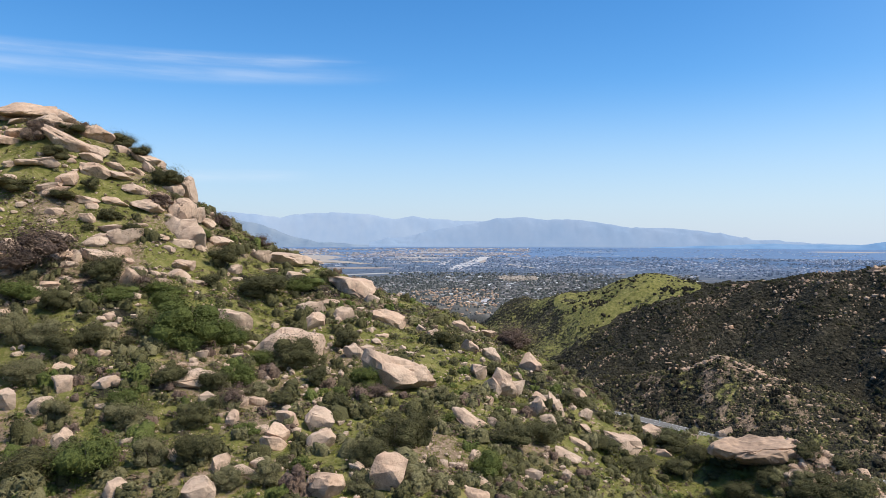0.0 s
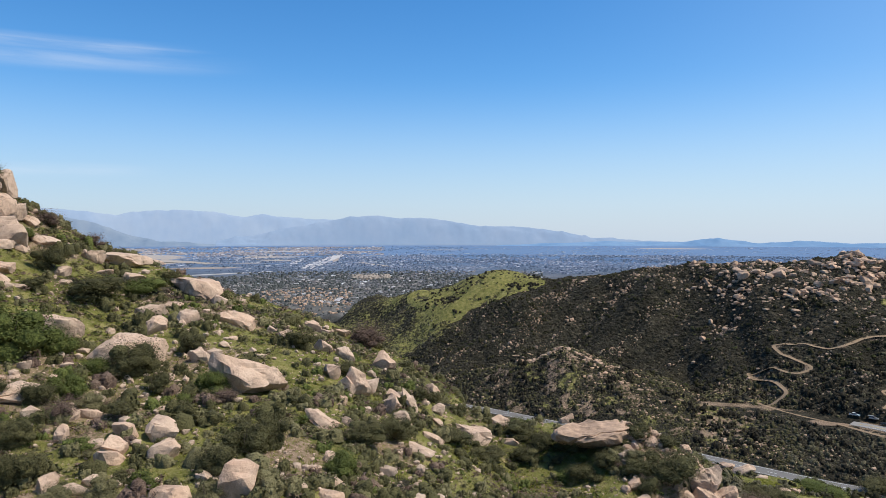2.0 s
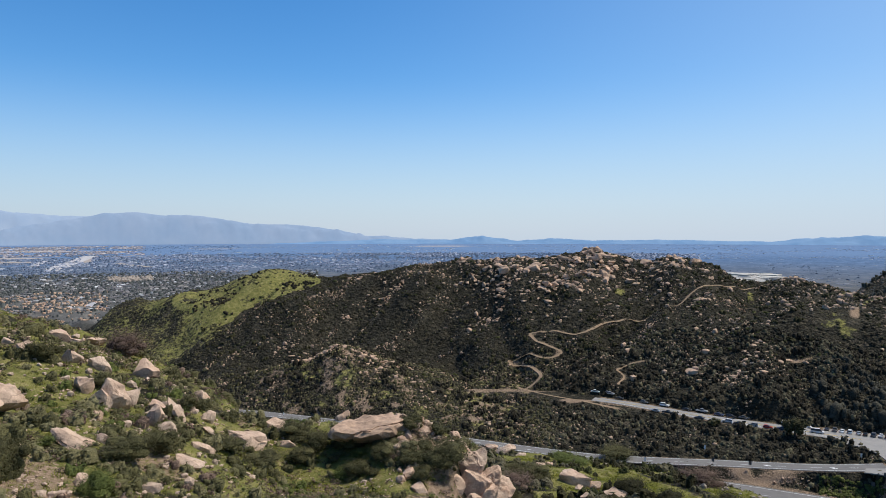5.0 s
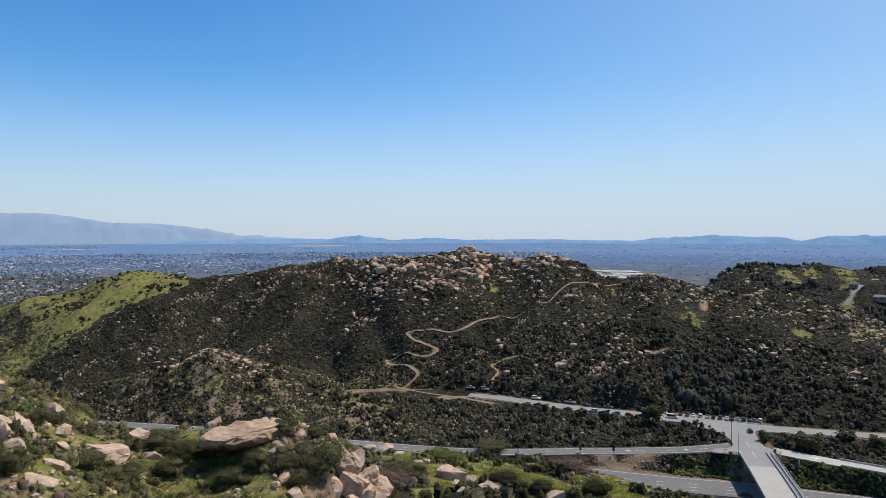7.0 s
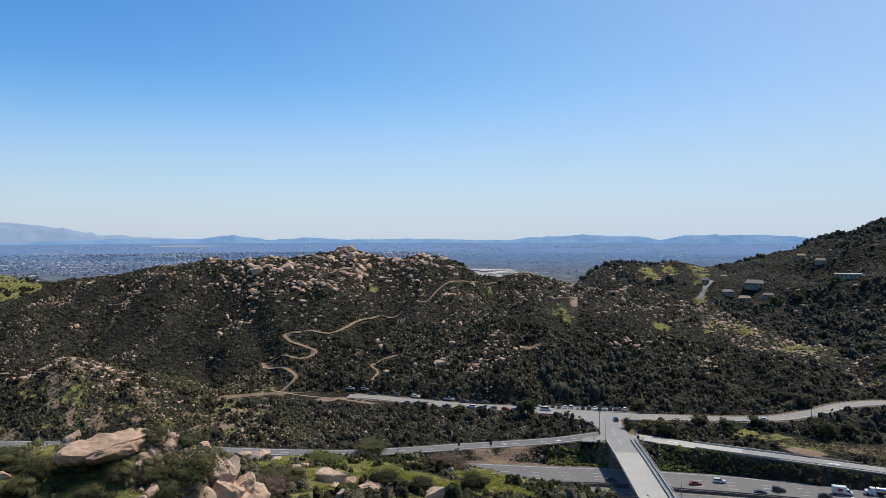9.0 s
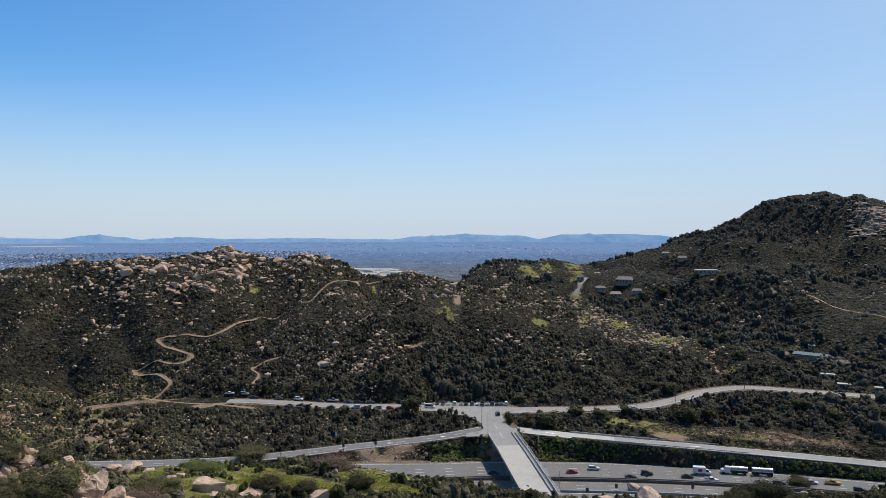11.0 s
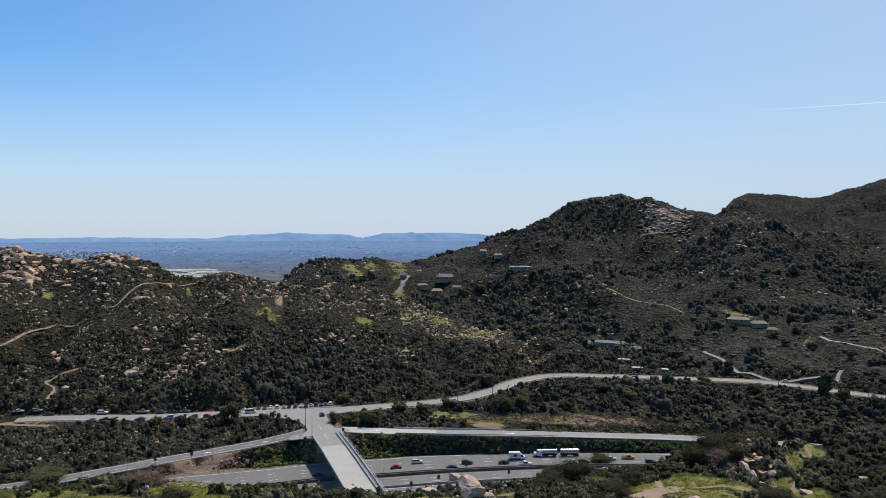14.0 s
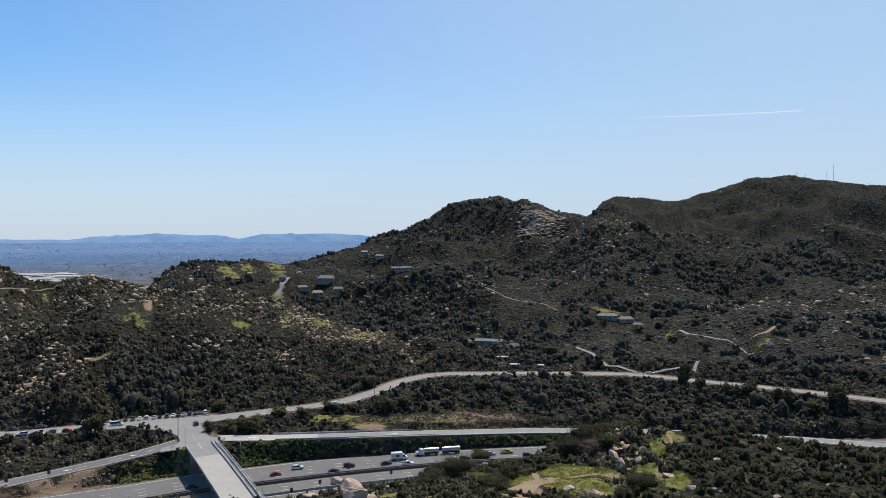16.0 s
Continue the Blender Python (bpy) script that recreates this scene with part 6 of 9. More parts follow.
outcrop(58.5, 523, 3.46, 27, 41, 2.5)
outcrop(54.5, 412, 1.75, 17, 53, 2.0)
outcrop(49.8, 408, 0.23, 4, 3, 4.4)
outcrop(52.2, 404, 0.60, 8, 19, 1.6)
outcrop(64.7, 444, 1.61, 8, 26, 2.4)
outcrop(51.9, 2270, 1.15, 182, 15, 2.8)
outcrop(56.6, 2015, 1.75, 161, 26, 2.6)
outcrop(57.4, 548, 0.69, 26, 19, 2.1)
outcrop(55.0, 428, 1.20, 10, 19, 2.1)
outcrop(53.3, 401, 1.85, 8, 22, 2.1)
outcrop(63.0, 830, 2.44, 66, 49, 3.2)
outcrop(67.5, 872, 1.15, 70, 22, 3.6)
outcrop(64.2, 723, 2.86, 58, 45, 2.1)
outcrop(65.2, 444, 0.92, 8, 19, 2.1)
outcrop(70.3, 429, 1.38, 26, 38, 1.9)
outcrop(75.2, 574, 1.85, 26, 30, 2.4)
outcrop(78.6, 488, 4.38, 39, 114, 1.9)
outcrop(94.9, 788, 3.09, 63, 26, 3.4)
outcrop(104.8, 633, 2.31, 51, 45, 2.4)
outcrop(111.7, 629, 5.31, 50, 95, 2.7)
outcrop(114.3, 685, 1.94, 32, 30, 3.2)
outcrop(103.6, 932, 2.40, 39, 34, 2.8)
outcrop(112.9, 866, 2.63, 62, 34, 2.8)
outcrop(84.1, 623, 1.85, 34, 19, 2.4)
outcrop(87.8, 780, 2.77, 62, 22, 3.2)
outcrop(84.6, 339, 6.00, 6, 171, 0.6)
outcrop(113.5, 510, 2.77, 20, 30, 2.0)
outcrop(67.0, 541, 2.77, 43, 41, 2.2)
outcrop(72.0, 507, 3.23, 41, 68, 2.1)
outcrop(76.6, 480, 3.23, 38, 68, 1.9)
outcrop(64.8, 453, 1.85, 18, 34, 1.9)
outcrop(69.7, 418, 2.31, 24, 41, 1.8)
outcrop(38.0, 542, 4.15, 43, 95, 2.6)
outcrop(34.0, 551, 2.77, 22, 49, 2.1)
outcrop(43.3, 572, 2.31, 46, 49, 2.6)
outcrop(47.0, 517, 2.31, 28, 38, 1.9)
outcrop(55.3, 428, 2.31, 16, 34, 1.8)
outcrop(111.4, 383, 0.55, 4, 11, 1.1)
outcrop(113.0, 386, 0.65, 4, 15, 1.3)
outcrop(97.1, 152, 1.57, 8, 41, 0.8)
outcrop(98.3, 136, 1.11, 4, 26, 0.6)
outcrop(98.6, 151, 1.5, 5, 14, 1.5)
outcrop(99.8, 146, 1.1, 5, 16, 1.2)
outcrop(57.1, 308, 1.38, 4, 114, 0.6)
outcrop(54.6, 308, 2.31, 4, 114, 0.6)
def strewn(name, xs, ys, sizes, label, seed):
    """Weathered blocks of the hill shapes, each turned and tilted, as one object."""
    r = np.random.default_rng(seed)
    chunks = []
    for x, y, q in zip(xs, ys, sizes):
        me = HILL_ROCKS[int(r.integers(0, 12))]
        v = np.empty(len(me.vertices) * 3, np.float32)
        me.vertices.foreach_get("co", v)
        f = np.empty(len(me.polygons) * 3, np.int32)
        me.loops.foreach_get("vertex_index", f)
        m = np.array(pose(0, 0, 0, float(r.uniform(-8, 8)), float(r.uniform(-14, 14)), float(r.uniform(0, 360))) @ Matrix.Diagonal((q * float(r.uniform(0.9, 1.4)), q, q * float(r.uniform(0.8, 1.3)), 1)))[:3, :3]
        chunks.append((v.reshape(-1, 3) @ m.T + [x, y, float(ground_z(x, y)) - 0.10 * q], f.reshape(-1, 3)))
    v, f = joined(chunks)
    ob = tagged(new(name, mesh_np(name, v, f, M_ROCK_FAR, False)), label, "rocks", kind="stuff")
    return ob


strewn("outcrop_rocks", *small, "weathered sandstone rocks in broken outcrops on the hills", 17)
x, y = sector(rg, 16000, 3, 121, 405, 650)
w = 0.5 * rocky(x, y) + 0.45 * np.clip((ground_z(x, y) - 46) / 16, 0, 1) * np.clip((bearing(x, y) - 26) / 4, 0, 1) + 0.75 * flank(x, y) + 0.6 * fbm(x, y, 42, 3, 51) + 0.4 * fbm(x, y, 9, 2, 53) + rg.uniform(-0.4, 0.4, len(x)) - 0.9 * grass_at(x, y)
keep = (w > 0.78 + 0.12 * np.clip((52 - ground_z(x, y)) / 12, 0, 1) * (bearing(x, y) < 57)) & (road_gap(x, y) > 3) & seen_from_camera(x, y)
x, y = x[keep], y[keep]
scatter_rocks("hill_boulders", x, y, np.clip(rg.lognormal(0.25, 0.6, len(x)), 0.5, 5.0), M_ROCK_FAR, "weathered rocks strewn over the brushy hill", 1, 0.85, 7, 0.32)
# pale stones in slanting trains down the ribs of the front hill
x, y = sector(rg, 24000, 11, 57, 445, 640)
run = bearing(x, y) - 0.07 * (np.hypot(x, y) - 550)
keep = (vnoise(run / 0.9, np.hypot(x, y) / 90, 197) + 0.5 * fbm(x, y, 14, 2, 198) + rg.uniform(-0.4, 0.4, len(x)) > 0.62) & (road_gap(x, y) > 2) & seen_from_camera(x, y) & (grass_at(x, y) < 0.3)
x, y = x[keep], y[keep]
scatter_rocks("rib_stones", x, y, np.clip(rg.lognormal(-0.25, 0.5, len(x)), 0.35, 2.6), M_ROCK_FAR, "small pale stones along the ribs of the hill", 1, 0.9, 12, 0.2)
x, y = sector(rg, 16000, 60, 121, 620, 1500)
w = 0.5 * fbm(x, y, 90, 3, 55) + 0.4 * fbm(x, y, 25, 2, 56) + rg.uniform(-0.5, 0.5, len(x)) + 0.25 * patch(x, y, [(100, 900, 14, 300)])
keep = (w > 0.42) & seen_from_camera(x, y) & (road_gap(x, y) > 3)
x, y = x[keep], y[keep]
scatter_rocks("back_hill_boulders", x, y, np.clip(rg.lognormal(0.75, 0.4, len(x)), 1.0, 6), M_ROCK_FAR, "weathered boulders on the far brushy hills", 1, 0.75, 8)
x, y = sector(rg, 7000, 13, 62, 305, 450)
keep = (fbm(x, y, 20, 3, 57) + 0.5 * fbm(x, y, 6, 2, 58) > np.where(np.degrees(np.arctan2(x, y)) < 41, 0.05, 0.4)) & (road_gap(x, y) > 2)
x, y = x[keep], y[keep]
scatter_rocks("bank_stones", x, y, np.clip(rg.lognormal(-0.2, 0.45, len(x)), 0.35, 2.2), M_ROCK_FAR, "pale stones on the brush bank between the roads", 1, 0.7, 9)
# pale bedrock slabs near the top of the far hill
x, y = sector(rg, 620, 89.4, 93.2, 890, 1010)
scatter_rocks("bedrock_slabs", x, y, rg.uniform(3, 8, len(x)), M_BEDROCK, "bare pale sandstone slabs below the far summit", 1, 0.32, 10, 0.36)


# ---- shrubs ----
def canopy(seed, leaves, size, lobes=7, spiky=0.0, flat=0.75):
    """Leaf triangles of a shrub one metre wide and one high: verts n x 3 (three to a leaf)."""
    r = np.random.default_rng(seed)
    c = np.column_stack([r.uniform(-0.30, 0.30, lobes), r.uniform(-0.30, 0.30, lobes), r.uniform(0.10, 0.64, lobes)])
    rad = r.uniform(0.17, 0.30, lobes)
    k = r.integers(0, lobes, leaves)
    u = r.normal(size=(leaves, 3))
    u /= np.linalg.norm(u, axis=1)[:, None]
    u[:, 2] = np.where(u[:, 2] < -0.5, -u[:, 2], u[:, 2])
    p = c[k] + u * (rad[k] * r.uniform(0.66, 1.2, leaves))[:, None]
    p += (u + [0, 0, 0.4]) * (r.random(leaves) ** 5 * spiky)[:, None]
    p[:, 2] = np.clip(p[:, 2], 0.0, 1.05)
    nrm = u * 1.1 + r.normal(size=(leaves, 3)) * 0.42 + [0, 0, 0.3]
    nrm /= np.linalg.norm(nrm, axis=1)[:, None]
    t = np.cross(nrm, r.normal(size=(leaves, 3)))
    t /= np.linalg.norm(t, axis=1)[:, None]
    b = np.cross(nrm, t)
    s = size * r.uniform(0.6, 1.4, leaves)[:, None]
    return np.stack([p - t * s * 0.55 - b * s * 0.4, p + t * s * 0.55 - b * s * 0.35, p + b * s * 0.75], 1).reshape(-1, 3)


def bush(seed, leaves, size, lobes, spiky, fill=0.66):
    """A canopy over the dense rounded boughs that carry it: verts and triangles."""
    v = canopy(seed, leaves, size, lobes, spiky)
    f = [np.arange(len(v)).reshape(-1, 3)]
    r = np.random.default_rng(seed)
    c = np.column_stack([r.uniform(-0.30, 0.30, lobes), r.uniform(-0.30, 0.30, lobes), r.uniform(0.10, 0.64, lobes)])
    rad = r.uniform(0.17, 0.30, lobes)
    bv, bf = ico(2)
    vs, o = [v], len(v)
    for k in range(lobes):
        q = bv * (rad[k] * fill * (1 + 0.22 * (r.random((len(bv), 1)) - 0.5))) + c[k]
        q[:, 2] = np.maximum(q[:, 2], -0.02)
        vs.append(q)
        f.append(bf + o)
        o += len(bv)
    return np.concatenate(vs), np.concatenate(f)


def stems(bm, seed, n_=7):
    rnd = random.Random(seed)
    for _ in range(n_):
        a = rnd.uniform(0, 6.283)
        k = rnd.uniform(0.12, 0.36)
        mid = Vector((math.cos(a) * k * 0.5, math.sin(a) * k * 0.5, rnd.uniform(0.2, 0.35)))
        cyl(bm, (math.cos(a) * 0.04, math.sin(a) * 0.04, -0.08), mid, 0.022, 0.015, 5)
        cyl(bm, mid, (math.cos(a) * k, math.sin(a) * k, rnd.uniform(0.5, 0.8)), 0.015, 0.005, 5)
    return bm


SHRUB_KINDS = {"DARK": (M_BUSH_DARK, "dense dark green chaparral shrub on the slope", 1100, 0.075, 0.12),
               "GREEN": (M_BUSH_GREEN, "leafy bright green laurel sumac shrub on the slope", 1050, 0.085, 0.08),
               "SAGE": (M_BUSH_SAGE, "soft grey-green sage shrub on the slope", 1000, 0.07, 0.14),
               "BROWN": (M_BUSH_BROWN, "leafless reddish brown shrub of fine twigs", 1000, 0.066, 0.26)}
SHRUB_KINDS["KNOLL"] = (M_KNOLL, "dense dark chaparral shrub on the freeway knoll", 1100, 0.075, 0.12)
SHRUB_PROTO = {}
SHRUB_AT = []
for i, (kind, (mat, label, leaves, size, spiky)) in enumerate(SHRUB_KINDS.items()):
    for j in range(6):
        root = new("shrub")
        big = j > 2
        v, f = bush(200 + i * 10 + j, 7000 if big else 2200, size * (0.30 if big else 0.52), 17 if big else 10, 0.10 + spiky, 0.45 if kind == "BROWN" else 0.66)
        fo = new("foliage", mesh_np("foliage", v, f, mat))
        fo.parent = root
        part("branchwork", stems(bmesh.new(), 300 + i * 10 + j), M_BARK, root, "thin brown stems")
        tagged(root, label, "shrub", "shrubs on the near slope")
        SHRUB_PROTO[kind, j] = [root, False]


def shrub(kind, x, y, w, h):
    """One shrub of that width and height, on the ground."""
    k = len(SHRUB_AT)
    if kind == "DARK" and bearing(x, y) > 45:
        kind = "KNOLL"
    entry = SHRUB_PROTO[kind, k % 3 + (3 if w > 2.6 else 0)]
    m = pose(x, y, float(ground_z(x, y)) - 0.06 * h, 0, 0, (k * 137) % 360) @ Matrix.Diagonal((w * 1.08, w * 0.95, h, 1))
    SHRUB_AT.append((x, y, w / 2))
    if not entry[1]:
        entry[0].matrix_basis, entry[1] = m, True
        return entry[0]
    ob = entry[0]
    keep_m = ob.matrix_basis.copy()
    ob.matrix_basis = Matrix.Identity(4)
    made = copy_thing(ob, m)
    ob.matrix_basis = keep_m
    return made


shrub("BROWN", -52.7, 89.7, 10.18, 7.18)
shrub("DARK", -43.8, 90.8, 5.99, 3.86)
shrub("GREEN", -40.0, 87.1, 4.58, 2.09)
shrub("GREEN", -36.8, 91.5, 5.49, 2.47)
shrub("GREEN", -29.8, 81.5, 7.57, 6.22)
shrub("GREEN", -26.3, 86.0, 4.75, 3.33)
shrub("DARK", -34.5, 82.4, 4.29, 2.70)
shrub("SAGE", -47.1, 76.4, 4.17, 4.23)
shrub("GREEN", -50.4, 83.4, 4.65, 2.93)
shrub("DARK", -40.7, 74.9, 4.11, 2.88)
shrub("DARK", -38.5, 77.1, 3.81, 2.91)
shrub("DARK", -17.4, 81.9, 5.65, 4.23)
shrub("GREEN", -21.4, 81.8, 3.42, 2.15)
shrub("GREEN", -21.9, 74.4, 3.46, 2.78)
shrub("GREEN", -28.6, 55.8, 5.67, 3.90)
shrub("DARK", -32.7, 55.0, 4.75, 2.99)
shrub("DARK", -20.1, 57.2, 3.62, 3.17)
shrub("SAGE", -28.7, 64.1, 4.01, 3.01)
shrub("GREEN", -30.3, 65.9, 3.55, 2.48)
shrub("DARK", -26.5, 104.8, 8.53, 4.12)
shrub("GREEN", -21.6, 110.0, 5.36, 2.81)
shrub("DARK", -34.4, 109.7, 4.76, 4.03)
shrub("DARK", -33.7, 102.1, 3.44, 2.17)
shrub("DARK", -12.4, 90.8, 3.69, 2.79)
shrub("GREEN", -8.4, 78.3, 4.09, 2.82)
shrub("DARK", -4.3, 63.7, 4.42, 3.09)
shrub("DARK", -6.2, 59.2, 3.47, 2.60)
shrub("DARK", -2.0, 65.0, 3.33, 3.39)
shrub("GREEN", 3.8, 61.3, 3.20, 2.71)
shrub("DARK", 6.6, 69.6, 4.61, 2.42)
shrub("DARK", 10.3, 73.9, 3.70, 2.72)
shrub("DARK", 18.5, 82.4, 5.2, 1.9)
shrub("DARK", 23.0, 82.2, 4.8, 1.7)
shrub("BROWN", 11.0, 109.9, 6.37, 4.28)
shrub("DARK", 0.5, 97.2, 3.91, 2.96)
shrub("DARK", 29.7, 90.2, 4.71, 2.47)
shrub("DARK", 31.0, 85.6, 3.34, 2.71)
shrub("DARK", -48.9, 125.6, 6.01, 4.50)
shrub("DARK", -63.2, 138.1, 6.32, 3.32)
shrub("DARK", -57.2, 133.1, 4.64, 2.93)
shrub("BROWN", -71.5, 123.9, 5.04, 4.82)
shrub("DARK", -65.7, 119.4, 4.37, 2.98)
shrub("DARK", -68.1, 129.6, 4.70, 2.47)
shrub("BROWN", -47.3, 117.9, 5.05, 2.76)
shrub("DARK", -51.7, 108.1, 2.68, 2.01)
shrub("DARK", -50.6, 109.5, 1.93, 1.42)
shrub("DARK", -57.4, 114.3, 2.87, 2.58)
shrub("DARK", -47.1, 105.7, 4.06, 2.71)
shrub("BROWN", -41.0, 131.0, 4.38, 2.99)
shrub("BROWN", -34.2, 131.3, 3.90, 2.27)
shrub("DARK", -78.1, 136.2, 3.30, 1.20)
shrub("DARK", -67.2, 109.3, 6.12, 2.78)
shrub("DARK", -59.3, 109.4, 4.96, 2.08)
shrub("DARK", -43.3, 121.1, 2.06, 1.52)
shrub("DARK", 15.7, 89.9, 2.55, 1.89)
shrub("DARK", 17.6, 91.9, 2.00, 1.62)
shrub("BROWN", -22.4, 91.3, 1.67, 1.12)
shrub("DARK", -27.3, 69.9, 3.65, 2.30)
shrub("DARK", -23.1, 70.7, 3.03, 2.54)
shrub("BROWN", -39.1, 90.9, 3.16, 2.16)
shrub("DARK", 6.4, 91.8, 3.29, 2.04)
shrub("DARK", 35.0, 83.6, 5.25, 2.36)
shrub("DARK", 28.5, 84.4, 3.73, 2.04)
shrub("DARK", -9.8, 70.0, 2.33, 2.44)
shrub("DARK", -14.0, 77.7, 3.21, 2.70)
shrub("DARK", -45.5, 82.4, 3.76, 2.84)
shrub("SAGE", -43.6, 76.2, 4.22, 2.95)
shrub("SAGE", -41.9, 69.8, 4.59, 2.75)
shrub("GREEN", -34.9, 89.3, 4.59, 3.21)
shrub("SAGE", -14.0, 55.1, 2.87, 2.01)
shrub("SAGE", -16.7, 53.8, 2.84, 1.99)
shrub("SAGE", -6.3, 54.5, 2.78, 1.75)
shrub("SAGE", -1.9, 55.3, 2.80, 1.96)
shrub("DARK", -16.1, 70.1, 2.94, 1.85)
shrub("DARK", -23.0, 64.0, 3.35, 2.58)
shrub("SAGE", -24.0, 57.6, 3.11, 2.72)
shrub("SAGE", -35.3, 63.8, 2.98, 2.50)
shrub("GREEN", -11.3, 57.1, 2.45, 2.05)
shrub("DARK", 42.7, 73.7, 7.38, 4.47)
shrub("DARK", 33.2, 77.6, 3.6, 2.2)
shrub("DARK", 36.4, 77.0, 3.2, 2.0)
shrub("SAGE", 39.2, 76.4, 2.8, 1.8)
shrub("DARK", 38.6, 71.6, 3.2, 2.1)
for kind, x, y, w in (("DARK", 33.4, 84.4, 2.6), ("DARK", 35.2, 82.6, 2.2), ("GREEN", 34.6, 80.6, 1.9), ("DARK", 36.8, 79.6, 2.2), ("SAGE", 38.4, 78.2, 1.6), ("DARK", 32.0, 82.0, 2.0), ("GREEN", 33.2, 79.4, 1.5),
                      ("DARK", 31.6, 86.4, 3.6), ("DARK", 41.4, 79.4, 3.2), ("DARK", 38.6, 74.4, 3.4), ("GREEN", 31.4, 78.2, 2.4),
                      ("SAGE", 35.6, 77.8, 1.4), ("DARK", 39.6, 79.0, 1.5), ("BROWN", 37.4, 76.2, 1.5), ("DARK", 34.2, 76.0, 1.8)):
    shrub(kind, x, y, w, 0.62 * w)
shrub("DARK", 152.2, -12.6, 6.5, 4.6)
shrub("DARK", 148.6, -9.4, 5.2, 3.6)
shrub("DARK", 156.2, -16.8, 5.0, 3.2)
shrub("DARK", 150.4, -17.0, 4.6, 3.0)
shrub("BROWN", 146.8, -13.6, 4.4, 3.0)
shrub("DARK", 160.8, -24.6, 4.4, 3.0)
shrub("DARK", 70.0, 90.9, 5.79, 3.04)
shrub("DARK", 66.0, 91.7, 4.76, 3.00)
shrub("DARK", 42.1, 80.6, 3.01, 1.90)
shrub("BROWN", 60.6, 82.8, 5.20, 2.73)
shrub("DARK", 218.3, 225.3, 15.68, 5.49)
shrub("BROWN", 110.6, 91.1, 7.68, 3.78)
shrub("GREEN", 91.5, 107.5, 7.06, 2.22)
shrub("DARK", 81.1, 79.7, 5.77, 3.03)
shrub("BROWN", 50.4, 76.3, 4.65, 3.26)
shrub("DARK", 83.9, 74.9, 4.77, 2.61)
shrub("DARK", 95.9, 73.0, 5.11, 3.22)
shrub("DARK", 44.7, 78.0, 2.99, 1.88)
shrub("DARK", 167.5, -22.3, 8.37, 3.81)
shrub("DARK", 124.8, -20.1, 6.39, 3.35)
shrub("DARK", 130.8, 2.7, 4.43, 3.49)
shrub("DARK", 113.1, 5.1, 5.75, 3.02)
shrub("DARK", 136.9, 14.0, 6.95, 4.86)
shrub("DARK", 126.8, 17.1, 6.48, 2.95)
shrub("DARK", 308.5, 18.9, 10.37, 3.27)


def clear_of(x, y, things, k=0.8):
    """True where x, y lies outside the discs of the things."""
    ok = np.ones(len(x), bool)
    for a, b, r_ in things:
        ok &= (x - a) ** 2 + (y - b) ** 2 > (r_ * k) ** 2
    return ok


def hilltop(x, y):
    """The bouldery head of the near hill."""
    a, d = np.degrees(np.arctan2(x, y)), np.hypot(x, y)
    return np.clip((-17 - a) / 5, 0, 1) * np.clip((d - 95) / 20, 0, 1)


rg = np.random.default_rng(21)
x, y = sector(rg, 900, -40, 33, 50, 172)
w = 0.5 - np.clip(grassiness(x, y), 0, 1) - 0.5 * patch(x, y, DIRT_SPOTS) + 0.7 * fbm(x, y, 10, 3, 61) + rg.uniform(-0.2, 0.2, len(x))
keep = (w > 0.0) & clear_of(x, y, ROCK_AT, 0.9) & clear_of(x, y, SHRUB_AT, 1.0)
for a, b in list(zip(x[keep], y[keep]))[:125]:
    kind = ["DARK", "DARK", "SAGE", "GREEN", "DARK", "SAGE", "BROWN"][int(rg.integers(0, 7))]
    size = float(np.clip(rg.lognormal(0.55, 0.35), 0.8, 3.4))
    shrub(kind, float(a), float(b), size, size * float(rg.uniform(0.55, 0.8)))
for root, used in SHRUB_PROTO.values():
    if not used:
        for c in list(root.children):
            bpy.data.objects.remove(c)
        bpy.data.objects.remove(root)


def clump(seed, leaves, size, segs=6, lobes=1):
    """Ragged low domes with leaf sprays on them, one metre wide and one high."""
    r = np.random.default_rng(seed)
    vs, f, o = [], [], 0
    for k in range(lobes):
        a0 = k / lobes * 6.283 + r.uniform(-0.5, 0.5)
        reach = 0 if lobes == 1 else r.uniform(0.14, 0.26)
        wide = 1.0 if lobes == 1 else r.uniform(0.50, 0.72)
        tall = 1.0 if k == 0 else r.uniform(0.55, 0.95)
        ring = []
        for z, q in ((0.02, 0.44), (0.62, 0.40)):
            a = np.arange(segs) / segs * 6.283 + r.uniform(0, 1)
            rad = q * wide * r.uniform(0.62, 1.18, segs)
            ring.append(np.column_stack([np.cos(a) * rad, np.sin(a) * rad, (z + r.uniform(-0.16, 0.16, segs) * (z > 0.3)) * tall]))
        v = np.concatenate(ring + [[[r.uniform(-0.12, 0.12), r.uniform(-0.12, 0.12), 0.9 * tall]]]) + [math.cos(a0) * reach, math.sin(a0) * reach, 0]
        for q in range(segs):
            a, b = o + q, o + (q + 1) % segs
            f += [(a, b, b + segs), (a, b + segs, a + segs), (a + segs, b + segs, o + 2 * segs)]
        vs.append(v)
        o += len(v)
    if leaves:
        vs.append(canopy(seed + 500, leaves, size, 6, 0.14))
        f += [(o + 3 * q, o + 3 * q + 1, o + 3 * q + 2) for q in range(leaves)]
    return np.concatenate(vs), np.array(f)


